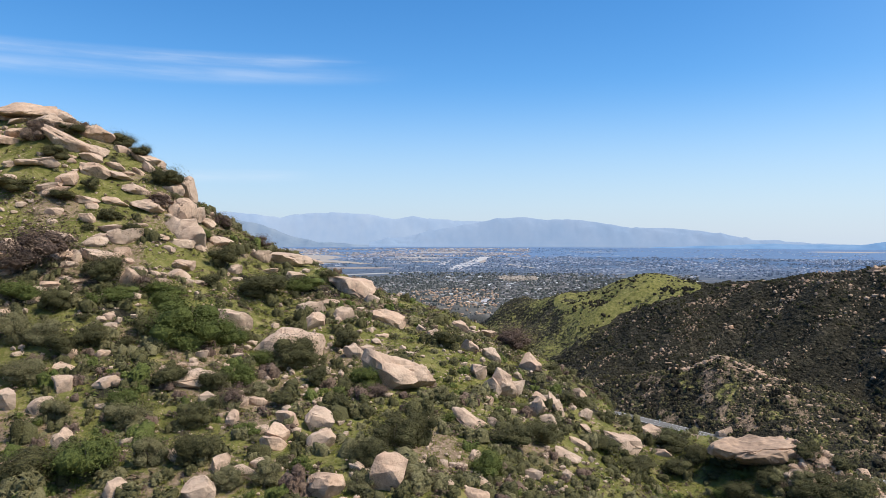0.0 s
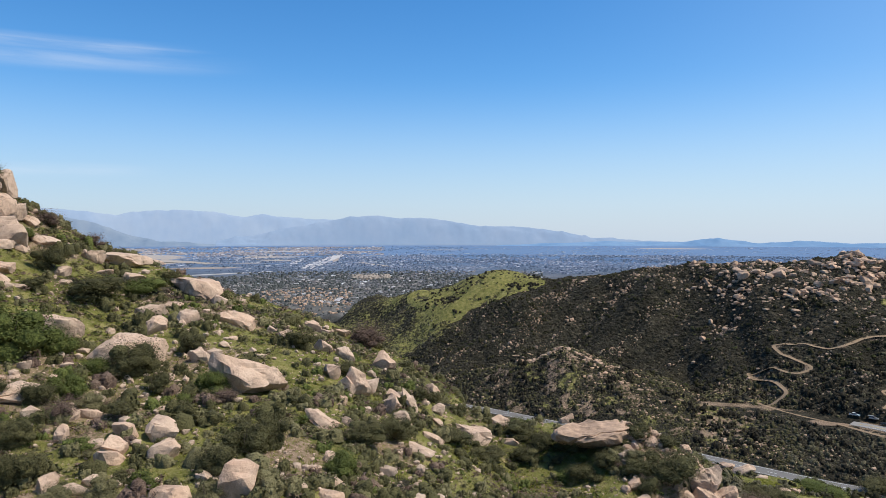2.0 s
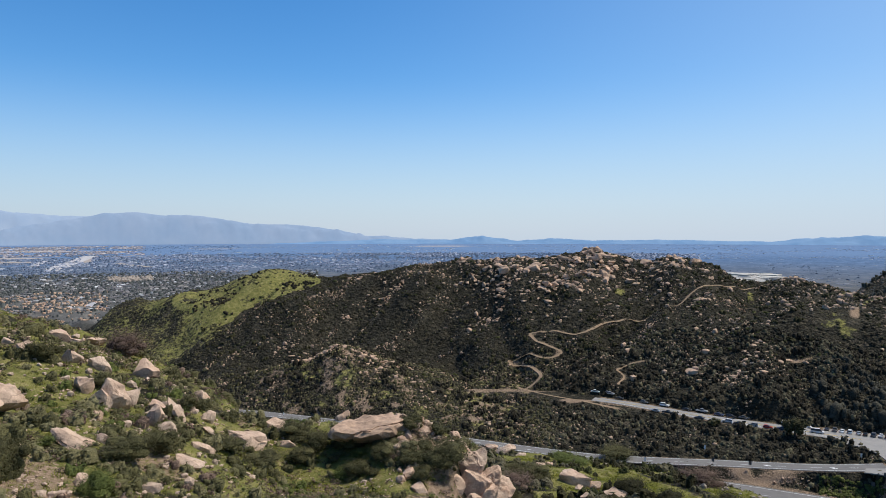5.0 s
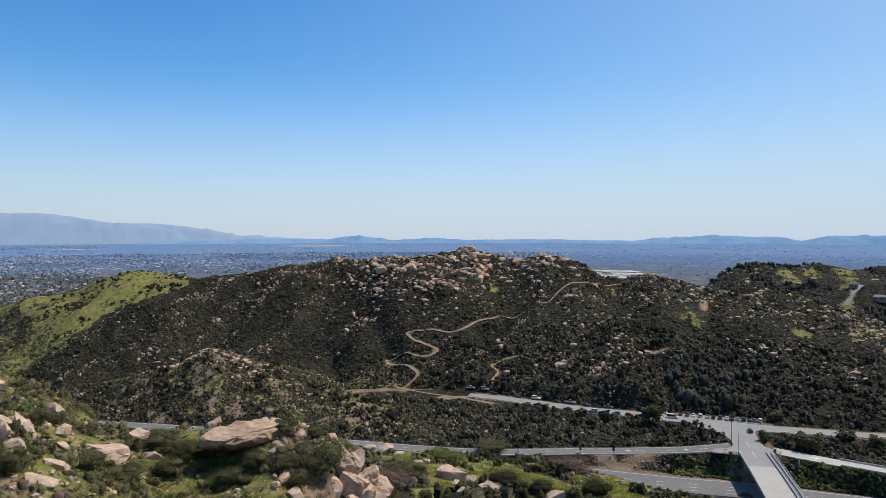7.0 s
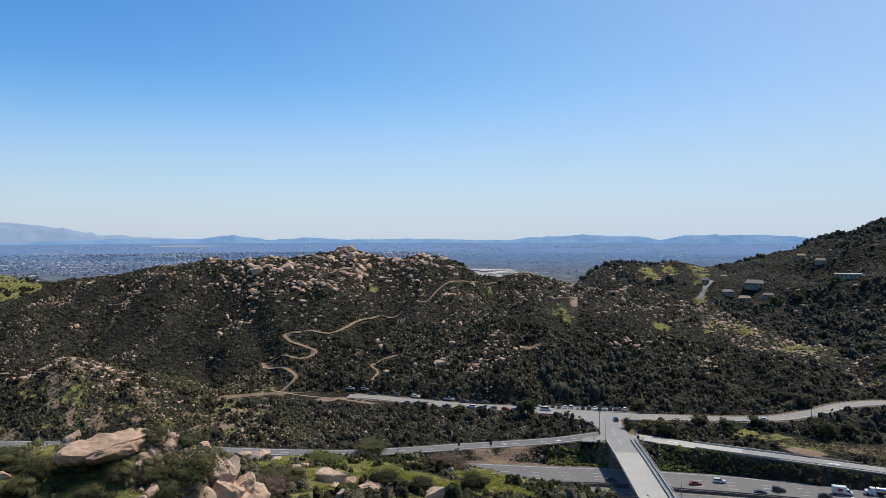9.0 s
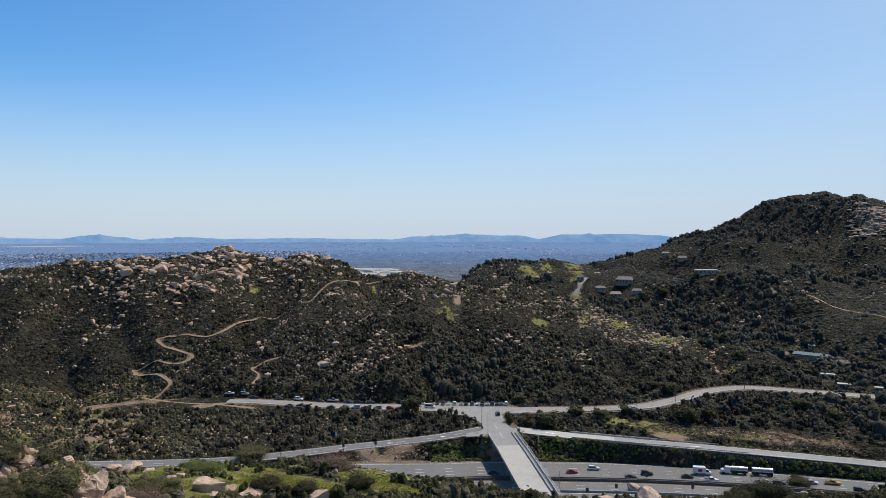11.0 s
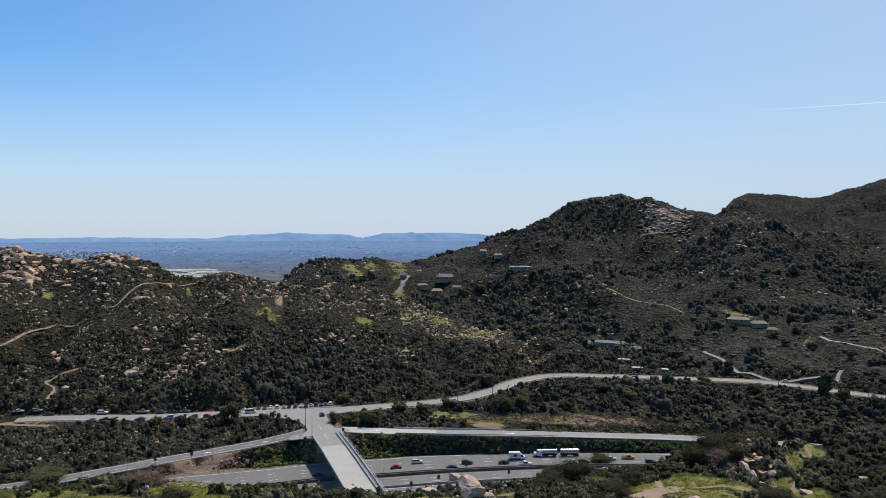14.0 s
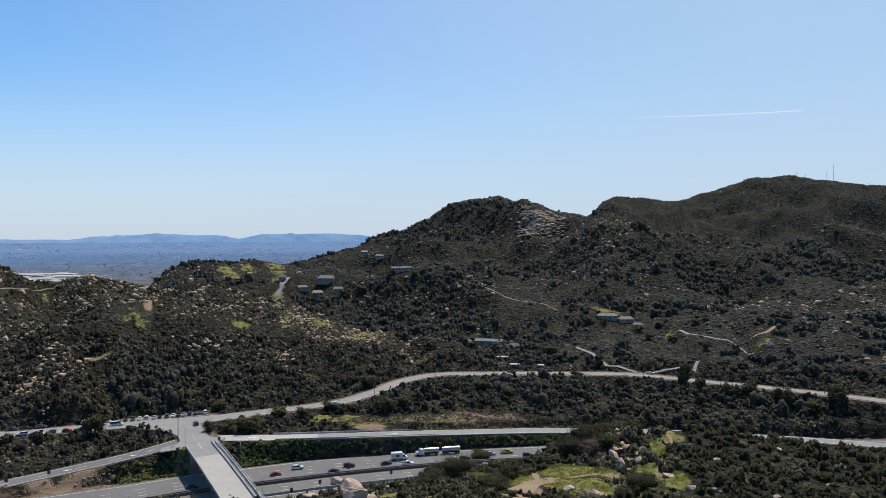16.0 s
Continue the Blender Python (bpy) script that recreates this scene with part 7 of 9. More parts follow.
def scatter_plants(name, xs, ys, ws, hs, protos, mat, label, category="shrubs", seed=1, sink=0.06, kind="stuff"):
    """Plants of a few shapes, turned and sized one by one, as one object."""
    r = np.random.default_rng(seed)
    xs, ys, ws, hs = map(np.asarray, (xs, ys, ws, hs))
    zs = ground_z(xs, ys) - sink * hs
    pick = r.integers(0, len(protos), len(xs))
    chunks = []
    for q, (bv, bf) in enumerate(protos):
        i = np.nonzero(pick == q)[0]
        if not len(i):
            continue
        a = r.uniform(0, 6.283, len(i))
        c, s = np.cos(a)[:, None], np.sin(a)[:, None]
        e = r.uniform(0.82, 1.2, len(i))
        px, py = bv[None, :, 0] * (ws[i] * e)[:, None], bv[None, :, 1] * (ws[i] / e)[:, None]
        v = np.stack([px * c - py * s + xs[i][:, None], px * s + py * c + ys[i][:, None], bv[None, :, 2] * hs[i][:, None] + zs[i][:, None]], 2)
        f = bf[None] + (np.arange(len(i)) * len(bv))[:, None, None]
        chunks.append((v.reshape(-1, 3), f.reshape(-1, 3)))
    v, f = joined(chunks)
    return tagged(new(name, mesh_np(name, v, f, mat, True)), label, category, kind=kind)


def leafy(seeds, leaves, size, spiky=0.1):
    out = []
    for s in seeds:
        v = canopy(s, leaves, size, 7, spiky)
        out.append((v, np.arange(len(v)).reshape(-1, 3)))
    return out


NEAR_SHAPES = [clump(s, 84, 0.105, 5, 3) for s in range(400, 408)]
for kind, n_, seed, thresh, sizes in (("DARK", 3600, 31, 0.06, (0.42, 0.40)), ("SAGE", 3000, 33, 0.12, (0.28, 0.40)), ("GREEN", 1700, 35, 0.28, (0.25, 0.4)), ("BROWN", 1200, 37, 0.28, (0.2, 0.4))):
    rg = np.random.default_rng(seed)
    x, y = sector(rg, n_, -41, 34, 46, 176)
    g = np.clip(grassiness(x, y), 0, 1)
    w = 0.42 - 0.6 * g + 0.28 * np.clip((98 - np.hypot(x, y)) / 20, 0, 1) * np.clip((12 - bearing(x, y)) / 8, -0.8, 1) - 0.8 * patch(x, y, DIRT_SPOTS) - 0.35 * hilltop(x, y) - 0.16 * np.clip((np.hypot(x, y) - 84) / 10, 0, 1) + 0.55 * fbm(x, y, 9, 3, seed) + rg.uniform(-0.25, 0.25, len(x))
    keep = (w > thresh - 0.12) & clear_of(x, y, ROCK_AT, 0.85)
    x, y = x[keep], y[keep]
    s = np.clip(rg.lognormal(sizes[0], sizes[1], len(x)), 0.45, 3.2)
    scatter_plants("slope_shrubs", x, y, s, s * rg.uniform(0.5, 0.8, len(x)), NEAR_SHAPES, SHRUB_KINDS[kind][0],
                   {"DARK": "low dark chaparral shrubs over the slope", "SAGE": "grey sage shrubs over the slope", "GREEN": "bright green shrubs over the slope",
                    "BROWN": "dry brown twiggy shrubs over the slope"}[kind], "shrubs", seed)

# low undergrowth and dry tufts between the shrubs
LOW_SHAPES = leafy(range(460, 465), 26, 0.24, 0.25)
for k, (n_, seed, mat, thresh, label) in enumerate(((15000, 41, M_BUSH_SAGE, 0.16, "low grey sage undergrowth on the slope"), (11000, 43, M_BUSH_BROWN, 0.20, "dry brown stalks and litter on the slope"),
                                                    (6000, 45, M_BUSH_GREEN, 0.2, "low green undergrowth on the slope"))):
    rg = np.random.default_rng(seed)
    x, y = sector(rg, n_, -41, 34, 46, 150)
    w = 0.42 * fbm(x, y, 7, 3, seed + 3) + rg.uniform(-0.3, 0.3, len(x)) - 0.25 * (np.clip(grassiness(x, y), 0, 1) - 0.5) + 0.1
    keep = (w > thresh) & clear_of(x, y, ROCK_AT, 0.8)
    x, y = x[keep], y[keep]
    s = np.clip(rg.lognormal(-0.5, 0.35, len(x)), 0.3, 1.3)
    scatter_plants("slope_undergrowth", x, y, s, s * rg.uniform(0.4, 0.8, len(x)), LOW_SHAPES, mat, label, "undergrowth", seed)

# the brushy knolls below the camera on the freeway side
KNOLL_SHAPES = [clump(s, 20, 0.18, 4, 2) for s in range(410, 416)]
for kind, n_, seed, thresh in (("DARK", 6000, 51, 0.10), ("GREEN", 2200, 53, 0.20), ("SAGE", 2600, 55, 0.18)):
    rg = np.random.default_rng(seed)
    x, y = sector(rg, n_, 33, 121, 88, 205)
    g = np.clip(grassiness(x, y), 0, 1)
    dz = patch(x, y, DIRT_SPOTS)
    w = 0.5 - 0.75 * g + 0.45 * fbm(x, y, 14, 3, seed) + rg.uniform(-0.25, 0.25, len(x)) - dz - 0.7 * patch(x, y, KNOLL_GRASS) - (0.5 * np.clip((bearing(x, y) - 101) / 4, 0, 1) if kind != "DARK" else -0.22 * np.clip((bearing(x, y) - 102) / 4, 0, 1))
    keep = (w > thresh) & clear_of(x, y, ROCK_AT, 0.8) & clear_of(x, y, [q for q in OUTCROP_AT if q[2] > 0.5], 1.1)
    x, y = x[keep], y[keep]
    s = np.clip(rg.lognormal(0.55, 0.4, len(x)), 0.6, 4.2)
    turn_az = np.degrees(np.arctan2(x, y))
    s = np.where((turn_az > 70) & (turn_az < 91), np.minimum(s, 1.6), s)
    scatter_plants("knoll_shrubs", x, y, s, s * rg.uniform(0.55, 0.85, len(x)), KNOLL_SHAPES, {"DARK": M_KNOLL, "SAGE": M_SAGE_FAR}.get(kind, M_GREEN_FAR),
                   {"DARK": "dark chaparral covering the knolls", "GREEN": "green shrubs on the knolls", "SAGE": "grey sage on the knolls"}[kind], "shrubs", seed)

# grass tufts on the near slope
rg = np.random.default_rng(61)
tv = []
for k in range(9):
    a = k / 9 * 6.283
    c, s = math.cos(a), math.sin(a)
    q = 0.15 + 0.2 * ((k * 7) % 5) / 5
    tv += [(c * q - s * 0.05, s * q + c * 0.05, 0), (c * q + s * 0.05, s * q - c * 0.05, 0), (c * (q + 0.22), s * (q + 0.22), 0.7 + 0.3 * ((k * 3) % 4) / 4)]
TUFT = [(np.array(tv), np.arange(27).reshape(-1, 3))]
x, y = sector(rg, 24000, -41, 60, 46, 160)
g = grassiness(x, y)
keep = (g + 0.35 * fbm(x, y, 3, 2, 63) > 0.34) & clear_of(x, y, ROCK_AT, 0.8)
x, y = x[keep], y[keep]
s = rg.uniform(0.35, 0.95, len(x))
scatter_plants("slope_grass", x, y, s, s * rg.uniform(0.25, 0.55, len(x)), TUFT, M_GRASS, "short fresh spring grass on the slope", "grass", 61, 0.0)

# brightest yellow-green grass in the hollows by the overhanging slab and on the knolls
FRESH = [(15, 84, 3.5, 5), (19.5, 83, 3.0, 4), (18.5, 91, 3.0, 4), (23, 80, 3.0, 4), (36.5, 118, 2.0, 10), (37, 140, 1.5, 8), (44.6, 132, 2.5, 8), (50.1, 120, 4.5, 7), (94.3, 127, 3.0, 5), (97.5, 126, 2.5, 4), (100.5, 150, 1.0, 8), (89.5, 131, 1.2, 4)] + KNOLL_GRASS
x, y = sector(rg, 60000, 10, 104, 74, 165)
keep = (patch(x, y, FRESH) * (0.75 + 0.5 * fbm(x, y, 4, 2, 64)) > 0.42) & clear_of(x, y, ROCK_AT, 0.9) & (patch(x, y, DIRT_SPOTS) < 0.4)
x, y = x[keep], y[keep]
s = rg.uniform(0.5, 1.1, len(x))
scatter_plants("fresh_grass", x, y, s, s * rg.uniform(0.2, 0.4, len(x)), TUFT, M_GRASS_FRESH, "bright yellow-green fresh grass in the hollows", "grass", 62, 0.0)

# brush on the banks and the hill across the freeway
FAR_SHAPES = [clump(s, 0, 0.34, 4) for s in range(420, 428)]
DOMES = [clump(s, 0, 0.42, 4) for s in range(470, 478)]
MID_SHAPES = [clump(s, 12, 0.22, 5, 2) for s in range(430, 436)]


def brush(name, seed, n_, a0, a1, d0, d1, mean, spread, top, shapes, mat, label, tall=(0.5, 0.85), bare=0.5, gap=2.5, extra=None):
    rg = np.random.default_rng(seed)
    x, y = sector(rg, n_, a0, a1, d0, d1)
    w = 0.55 - bare * np.clip(grass_at(x, y), 0, 1) * 1.4 + 0.4 * fbm(x, y, 26, 3, seed) + rg.uniform(-0.3, 0.3, len(x)) - 1.2 * patch(x, y, DIRT_SPOTS) - 1.2 * patch(x, y, FIELD)
    if extra is not None:
        w = w + extra(x, y)
    # plants out of the camera's sight are thinned to 8 in 100
    keep = (w > 0.12) & (road_gap(x, y) > gap) & (seen_from_camera(x, y) | (rg.random(len(x)) < 0.08))
    x, y = x[keep], y[keep]
    s = np.clip(rg.lognormal(mean, spread, len(x)), 0.8, top)
    ok = clear_of(x, y, [q for q in OUTCROP_AT if q[2] > 0.9], 0.9)
    x, y, s = x[ok], y[ok], s[ok]
    s = np.minimum(s, 0.9 + 1.5 * np.maximum(road_gap(x, y), 0))
    return scatter_plants(name, x, y, s, s * rg.uniform(*tall, len(x)), shapes, mat, label, "shrubs", seed)


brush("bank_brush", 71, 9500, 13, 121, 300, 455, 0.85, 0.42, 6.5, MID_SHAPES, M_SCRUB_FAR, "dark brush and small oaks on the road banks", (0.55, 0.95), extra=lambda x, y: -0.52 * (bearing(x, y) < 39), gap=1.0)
brush("spur_sage", 72, 4200, 13, 39, 300, 455, 0.42, 0.4, 3.2, FAR_SHAPES, M_SPUR, "olive-green sage on the stony spur", extra=lambda x, y: 0.07 + 0.3 * fbm(x, y, 40, 2, 79), gap=1.0)
brush("bank_sage", 73, 13000, 38, 121, 300, 455, 0.42, 0.4, 3.2, FAR_SHAPES, M_SAGE_FAR, "olive-green sage on the road banks", extra=lambda x, y: -0.2 + 0.3 * fbm(x, y, 40, 2, 79), gap=1.0)
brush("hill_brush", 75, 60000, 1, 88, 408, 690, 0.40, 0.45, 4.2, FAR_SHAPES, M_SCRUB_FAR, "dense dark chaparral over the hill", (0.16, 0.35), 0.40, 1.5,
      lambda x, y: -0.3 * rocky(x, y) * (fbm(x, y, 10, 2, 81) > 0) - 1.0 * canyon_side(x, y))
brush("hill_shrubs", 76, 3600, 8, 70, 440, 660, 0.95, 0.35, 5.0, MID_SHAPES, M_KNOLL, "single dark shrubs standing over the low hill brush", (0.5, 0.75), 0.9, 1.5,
      lambda x, y: -0.35 + 0.6 * fbm(x, y, 40, 3, 80) - 0.5 * canyon_side(x, y))
brush("hill_sage", 77, 9000, 1, 88, 408, 690, 0.35, 0.4, 3.2, FAR_SHAPES, M_SAGE_FAR, "paler sage patches over the hill", (0.3, 0.55), 0.4, 1.5, lambda x, y: -0.25 + 0.5 * fbm(x, y, 60, 2, 83))
brush("hill_green_brush", 84, 8000, 1, 121, 408, 760, 0.65, 0.4, 4.6, FAR_SHAPES, M_GREEN_FAR, "green scrub oak in the folds of the hills", (0.25, 0.48), 0.2, 0.9,
      lambda x, y: -0.5 + 0.9 * fbm(x, y, 55, 3, 89) - 0.4 * canyon_side(x, y))
brush("back_hill_brush", 79, 66000, 58, 121, 455, 1520, 0.85, 0.5, 8.0, DOMES, M_SCRUB_HAZE, "chaparral and oaks over the far hills, paled for haze", (0.18, 0.36), 0.5, 1.5,
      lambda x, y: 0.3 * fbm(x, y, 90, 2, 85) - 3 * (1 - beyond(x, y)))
brush("back_hill_sage", 82, 20000, 58, 121, 455, 1520, 0.85, 0.4, 5.0, DOMES, M_SAGE_FAR, "paler brown-green scrub over the far hills", (0.2, 0.4), 0.5, 1.5,
      lambda x, y: -0.25 + 0.5 * fbm(x, y, 70, 3, 86) - 3 * (1 - beyond(x, y)))
GROVES = [(82, 930, 4, 70), (84, 1010, 3, 50), (108, 830, 6, 40), (113, 790, 4, 40), (71, 690, 6, 70), (78, 680, 6, 70), (84, 600, 4, 60), (87, 540, 3, 25), (87.8, 498, 4.61, 35), (99.0, 473, 6.00, 32), (105.7, 479, 2.77, 13), (80.4, 586, 2.77, 41), (83.2, 670, 2.31, 47), (75.0, 679, 3.69, 48), (110.7, 421, 5.54, 18), (102.0, 401, 9.23, 13), (91.5, 386, 5.54, 18)]
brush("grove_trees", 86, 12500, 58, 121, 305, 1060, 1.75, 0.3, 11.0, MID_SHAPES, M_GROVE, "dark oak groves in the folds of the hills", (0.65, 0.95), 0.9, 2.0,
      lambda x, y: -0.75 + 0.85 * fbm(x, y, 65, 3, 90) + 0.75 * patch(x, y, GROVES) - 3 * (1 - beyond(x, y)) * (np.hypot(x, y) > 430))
brush("canyon_brush", 81, 5000, -5, 14, 380, 760, 0.5, 0.4, 4.0, FAR_SHAPES, M_SPUR, "grey-green brush down the canyon side", (0.35, 0.6))

# low dry scrub on the open field above the ramp
rg = np.random.default_rng(95)
x, y = sector(rg, 14000, 72, 98, 330, 420)
keep = (patch(x, y, FIELD) > 0.25) & (road_gap(x, y) > 0.8)
x, y = x[keep], y[keep]
for mat, label, sel in ((M_BUSH_SAGE, "low grey sage on the open field", slice(0, None, 3)), (M_BUSH_BROWN, "dry brown scrub on the open field", slice(1, None, 3)), (M_SCRUB_FAR, "low dark scrub on the open field", slice(2, None, 3))):
    s = np.clip(rg.lognormal(-0.1, 0.4, len(x[sel])), 0.4, 2.2)
    scatter_plants("field_scrub", x[sel], y[sel], s, s * rg.uniform(0.3, 0.6, len(s)), LOW_SHAPES, mat, label, "undergrowth", 96)

x, y = sector(rg, 11000, 13, 42, 300, 450)
keep = (fbm(x, y, 14, 3, 97) > -0.05) & (road_gap(x, y) > 0.8) & seen_from_camera(x, y)
x, y = x[keep], y[keep]
s = np.clip(rg.lognormal(0.1, 0.4, len(x)), 0.5, 2.4)
scatter_plants("spur_scrub", x, y, s, s * rg.uniform(0.3, 0.6, len(s)), FAR_SHAPES, M_SPUR, "low olive-grey scrub over the stony spur", "undergrowth", 98)

# single dark bushes on the green hill
rg = np.random.default_rng(87)
x, y = sector(rg, 1500, 9, 24, 560, 690)
keep = within(x, y, MEADOW) & (rg.random(1500) < 0.09 + 0.28 * (fbm(x, y, 25, 2, 88) > 0.5) * (np.hypot(x, y) < 668) + 0.5 * patch(x, y, [(12.4, 640, 0.9, 14), (13.4, 652, 0.8, 14), (14.2, 668, 0.6, 10), (18, 640, 0.8, 10)]))
s = rg.uniform(1.5, 4.5, keep.sum())
scatter_plants("meadow_bushes", x[keep], y[keep], s, s * 0.7, MID_SHAPES, M_SCRUB_FAR, "dark bushes dotted over the green hill", "shrubs", 87)

# ivy on the bank between the freeway and the ramp
IVY_SHAPES = [clump(s, 12, 0.3, 5) for s in range(440, 445)]
rg = np.random.default_rng(91)
t = rg.uniform(0.22, 0.75, 8500)
p = np.array(FREEWAY)
k = t * (len(p) - 1)
q = np.stack([np.interp(k, np.arange(len(p)), p[:, c]) for c in range(2)], 1)
tan = np.stack([np.interp(k, np.arange(len(p)), np.gradient(p[:, c])) for c in range(2)], 1)
tan /= np.hypot(*tan.T)[:, None]
off = rg.uniform(-31, -16.7, len(t))
x, y = q[:, 0] + tan[:, 1] * off, q[:, 1] - tan[:, 0] * off
az = np.degrees(np.arctan2(x, y))
keep = (near_line(x, y, RAMP_RIGHT, 30)[0] > 4.5) & (near_line(x, y, BRIDGE, 30)[0] > 6.5) & (near_line(x, y, RAMP_LEFT, 30)[0] > 5.5) & (az > 58.5) & (az < 100)
keep &= near_line(x, y, FREEWAY, 80)[0] > 0.9 + np.interp(y, np.array(FREEWAY)[::-1, 1], -FAR_EDGE[::-1])
keep &= np.minimum(near_line(x, y, RAMP_RIGHT, 80)[0], near_line(x, y, RAMP_LEFT, 80)[0]) + near_line(x, y, FREEWAY, 80)[0] < np.where(az < 64.5, 50, 38)
x, y = x[keep], y[keep]
s = rg.uniform(1.0, 2.1, len(x))
scatter_plants("bank_ivy", x, y, s, s * 0.6, IVY_SHAPES, M_IVY, "dense green groundcover on the freeway bank", "groundcover", 93)


# ---- vehicles ----
def paint(name, col, rough=0.3, metal=0.0):
    m, n, l, b = material(name, rough, metal)
    f = tex_noise(n, l, 2.0, 3)
    l.new(ramp(n, l, f, (0.3, tuple(c * 0.88 for c in col)), (0.7, col)), b.inputs["Base Color"])
    b.inputs["Coat Weight"].default_value = 0.5
    return m


CAR_PAINT = {"WHITE": paint("white_car_paint", (0.75, 0.75, 0.74)), "SILVER": paint("silver_car_paint", (0.45, 0.46, 0.47), 0.35, 0.5), "BLACK": paint("black_car_paint", (0.015, 0.015, 0.017)),
             "GREY": paint("grey_car_paint", (0.14, 0.145, 0.15), 0.35, 0.4), "BLUE": paint("dark_blue_car_paint", (0.03, 0.05, 0.12)), "RED": paint("red_car_paint", (0.35, 0.02, 0.02)),
             "YELLOW": paint("yellow_car_paint", (0.62, 0.36, 0.03)), "STEEL": paint("polished_tank_steel", (0.6, 0.6, 0.6), 0.25, 0.9)}
COLOUR_WORD = {"WHITE": "white", "SILVER": "silver", "BLACK": "black", "GREY": "dark grey", "BLUE": "dark blue", "RED": "red", "YELLOW": "yellow", "STEEL": "steel"}
M_HEAD, n, l, b = material("headlight_lens", 0.15)
b.inputs["Base Color"].default_value = (0.75, 0.76, 0.78, 1)
M_TAIL, n, l, b = material("tail_light_lens", 0.2)
b.inputs["Base Color"].default_value = (0.35, 0.01, 0.01, 1)
# outline of the body from the side: along, height
SHAPES = {"sedan": (4.7, 1.82, [(-2.35, 0.35), (-2.35, 0.85), (-2.2, 0.98), (-1.5, 1.02), (-0.9, 0.98), (1.0, 0.95), (2.1, 0.80), (2.35, 0.62), (2.35, 0.35)], [(-1.55, 1.0), (-0.95, 1.42), (0.25, 1.44), (1.05, 0.96)]),
          "hatchback": (4.2, 1.78, [(-2.1, 0.35), (-2.1, 0.95), (-1.95, 1.05), (0.8, 0.98), (1.85, 0.85), (2.1, 0.62), (2.1, 0.35)], [(-1.98, 1.02), (-1.6, 1.46), (0.0, 1.50), (0.85, 0.98)]),
          "suv": (4.8, 1.95, [(-2.4, 0.42), (-2.4, 1.1), (-2.3, 1.18), (1.0, 1.14), (2.2, 1.02), (2.4, 0.8), (2.4, 0.42)], [(-2.3, 1.16), (-2.05, 1.72), (0.2, 1.76), (1.05, 1.14)]),
          "pickup": (5.7, 2.0, [(-2.85, 0.5), (-2.85, 1.12), (-0.75, 1.14), (0.9, 1.16), (2.5, 1.08), (2.85, 0.85), (2.85, 0.5)], [(-0.75, 1.14), (-0.6, 1.78), (0.5, 1.80), (1.2, 1.14)]),
          "van": (5.4, 2.0, [(-2.7, 0.42), (-2.7, 1.25), (1.6, 1.25), (2.5, 1.05), (2.7, 0.8), (2.7, 0.42)], [(-2.68, 1.25), (-2.6, 2.1), (0.9, 2.15), (1.85, 1.22)]),
          "box_truck": (7.2, 2.3, [(1.3, 0.5), (1.3, 1.5), (2.6, 1.45), (3.5, 1.3), (3.6, 0.9), (3.6, 0.5)], [(1.3, 1.5), (1.32, 2.3), (2.1, 2.3), (2.7, 1.45)])}


def loft(bm, prof, w0, w1):
    """A side outline drawn across a width that narrows from w0 at its foot to w1 at its top."""
    z0, z1 = min(p[1] for p in prof), max(p[1] for p in prof)
    rows = []
    for s in (-1, 1):
        rows.append([bm.verts.new((x, s * (w0 + (w1 - w0) * (z - z0) / (z1 - z0)) / 2, z)) for x, z in prof])
    m_ = len(prof)
    for k in range(m_):
        j = (k + 1) % m_
        bm.faces.new((rows[0][k], rows[0][j], rows[1][j], rows[1][k]))
    bm.faces.new(rows[0][::-1])
    bm.faces.new(rows[1])
    bmesh.ops.recalc_face_normals(bm, faces=bm.faces[:])
    return bm


CARS = {}


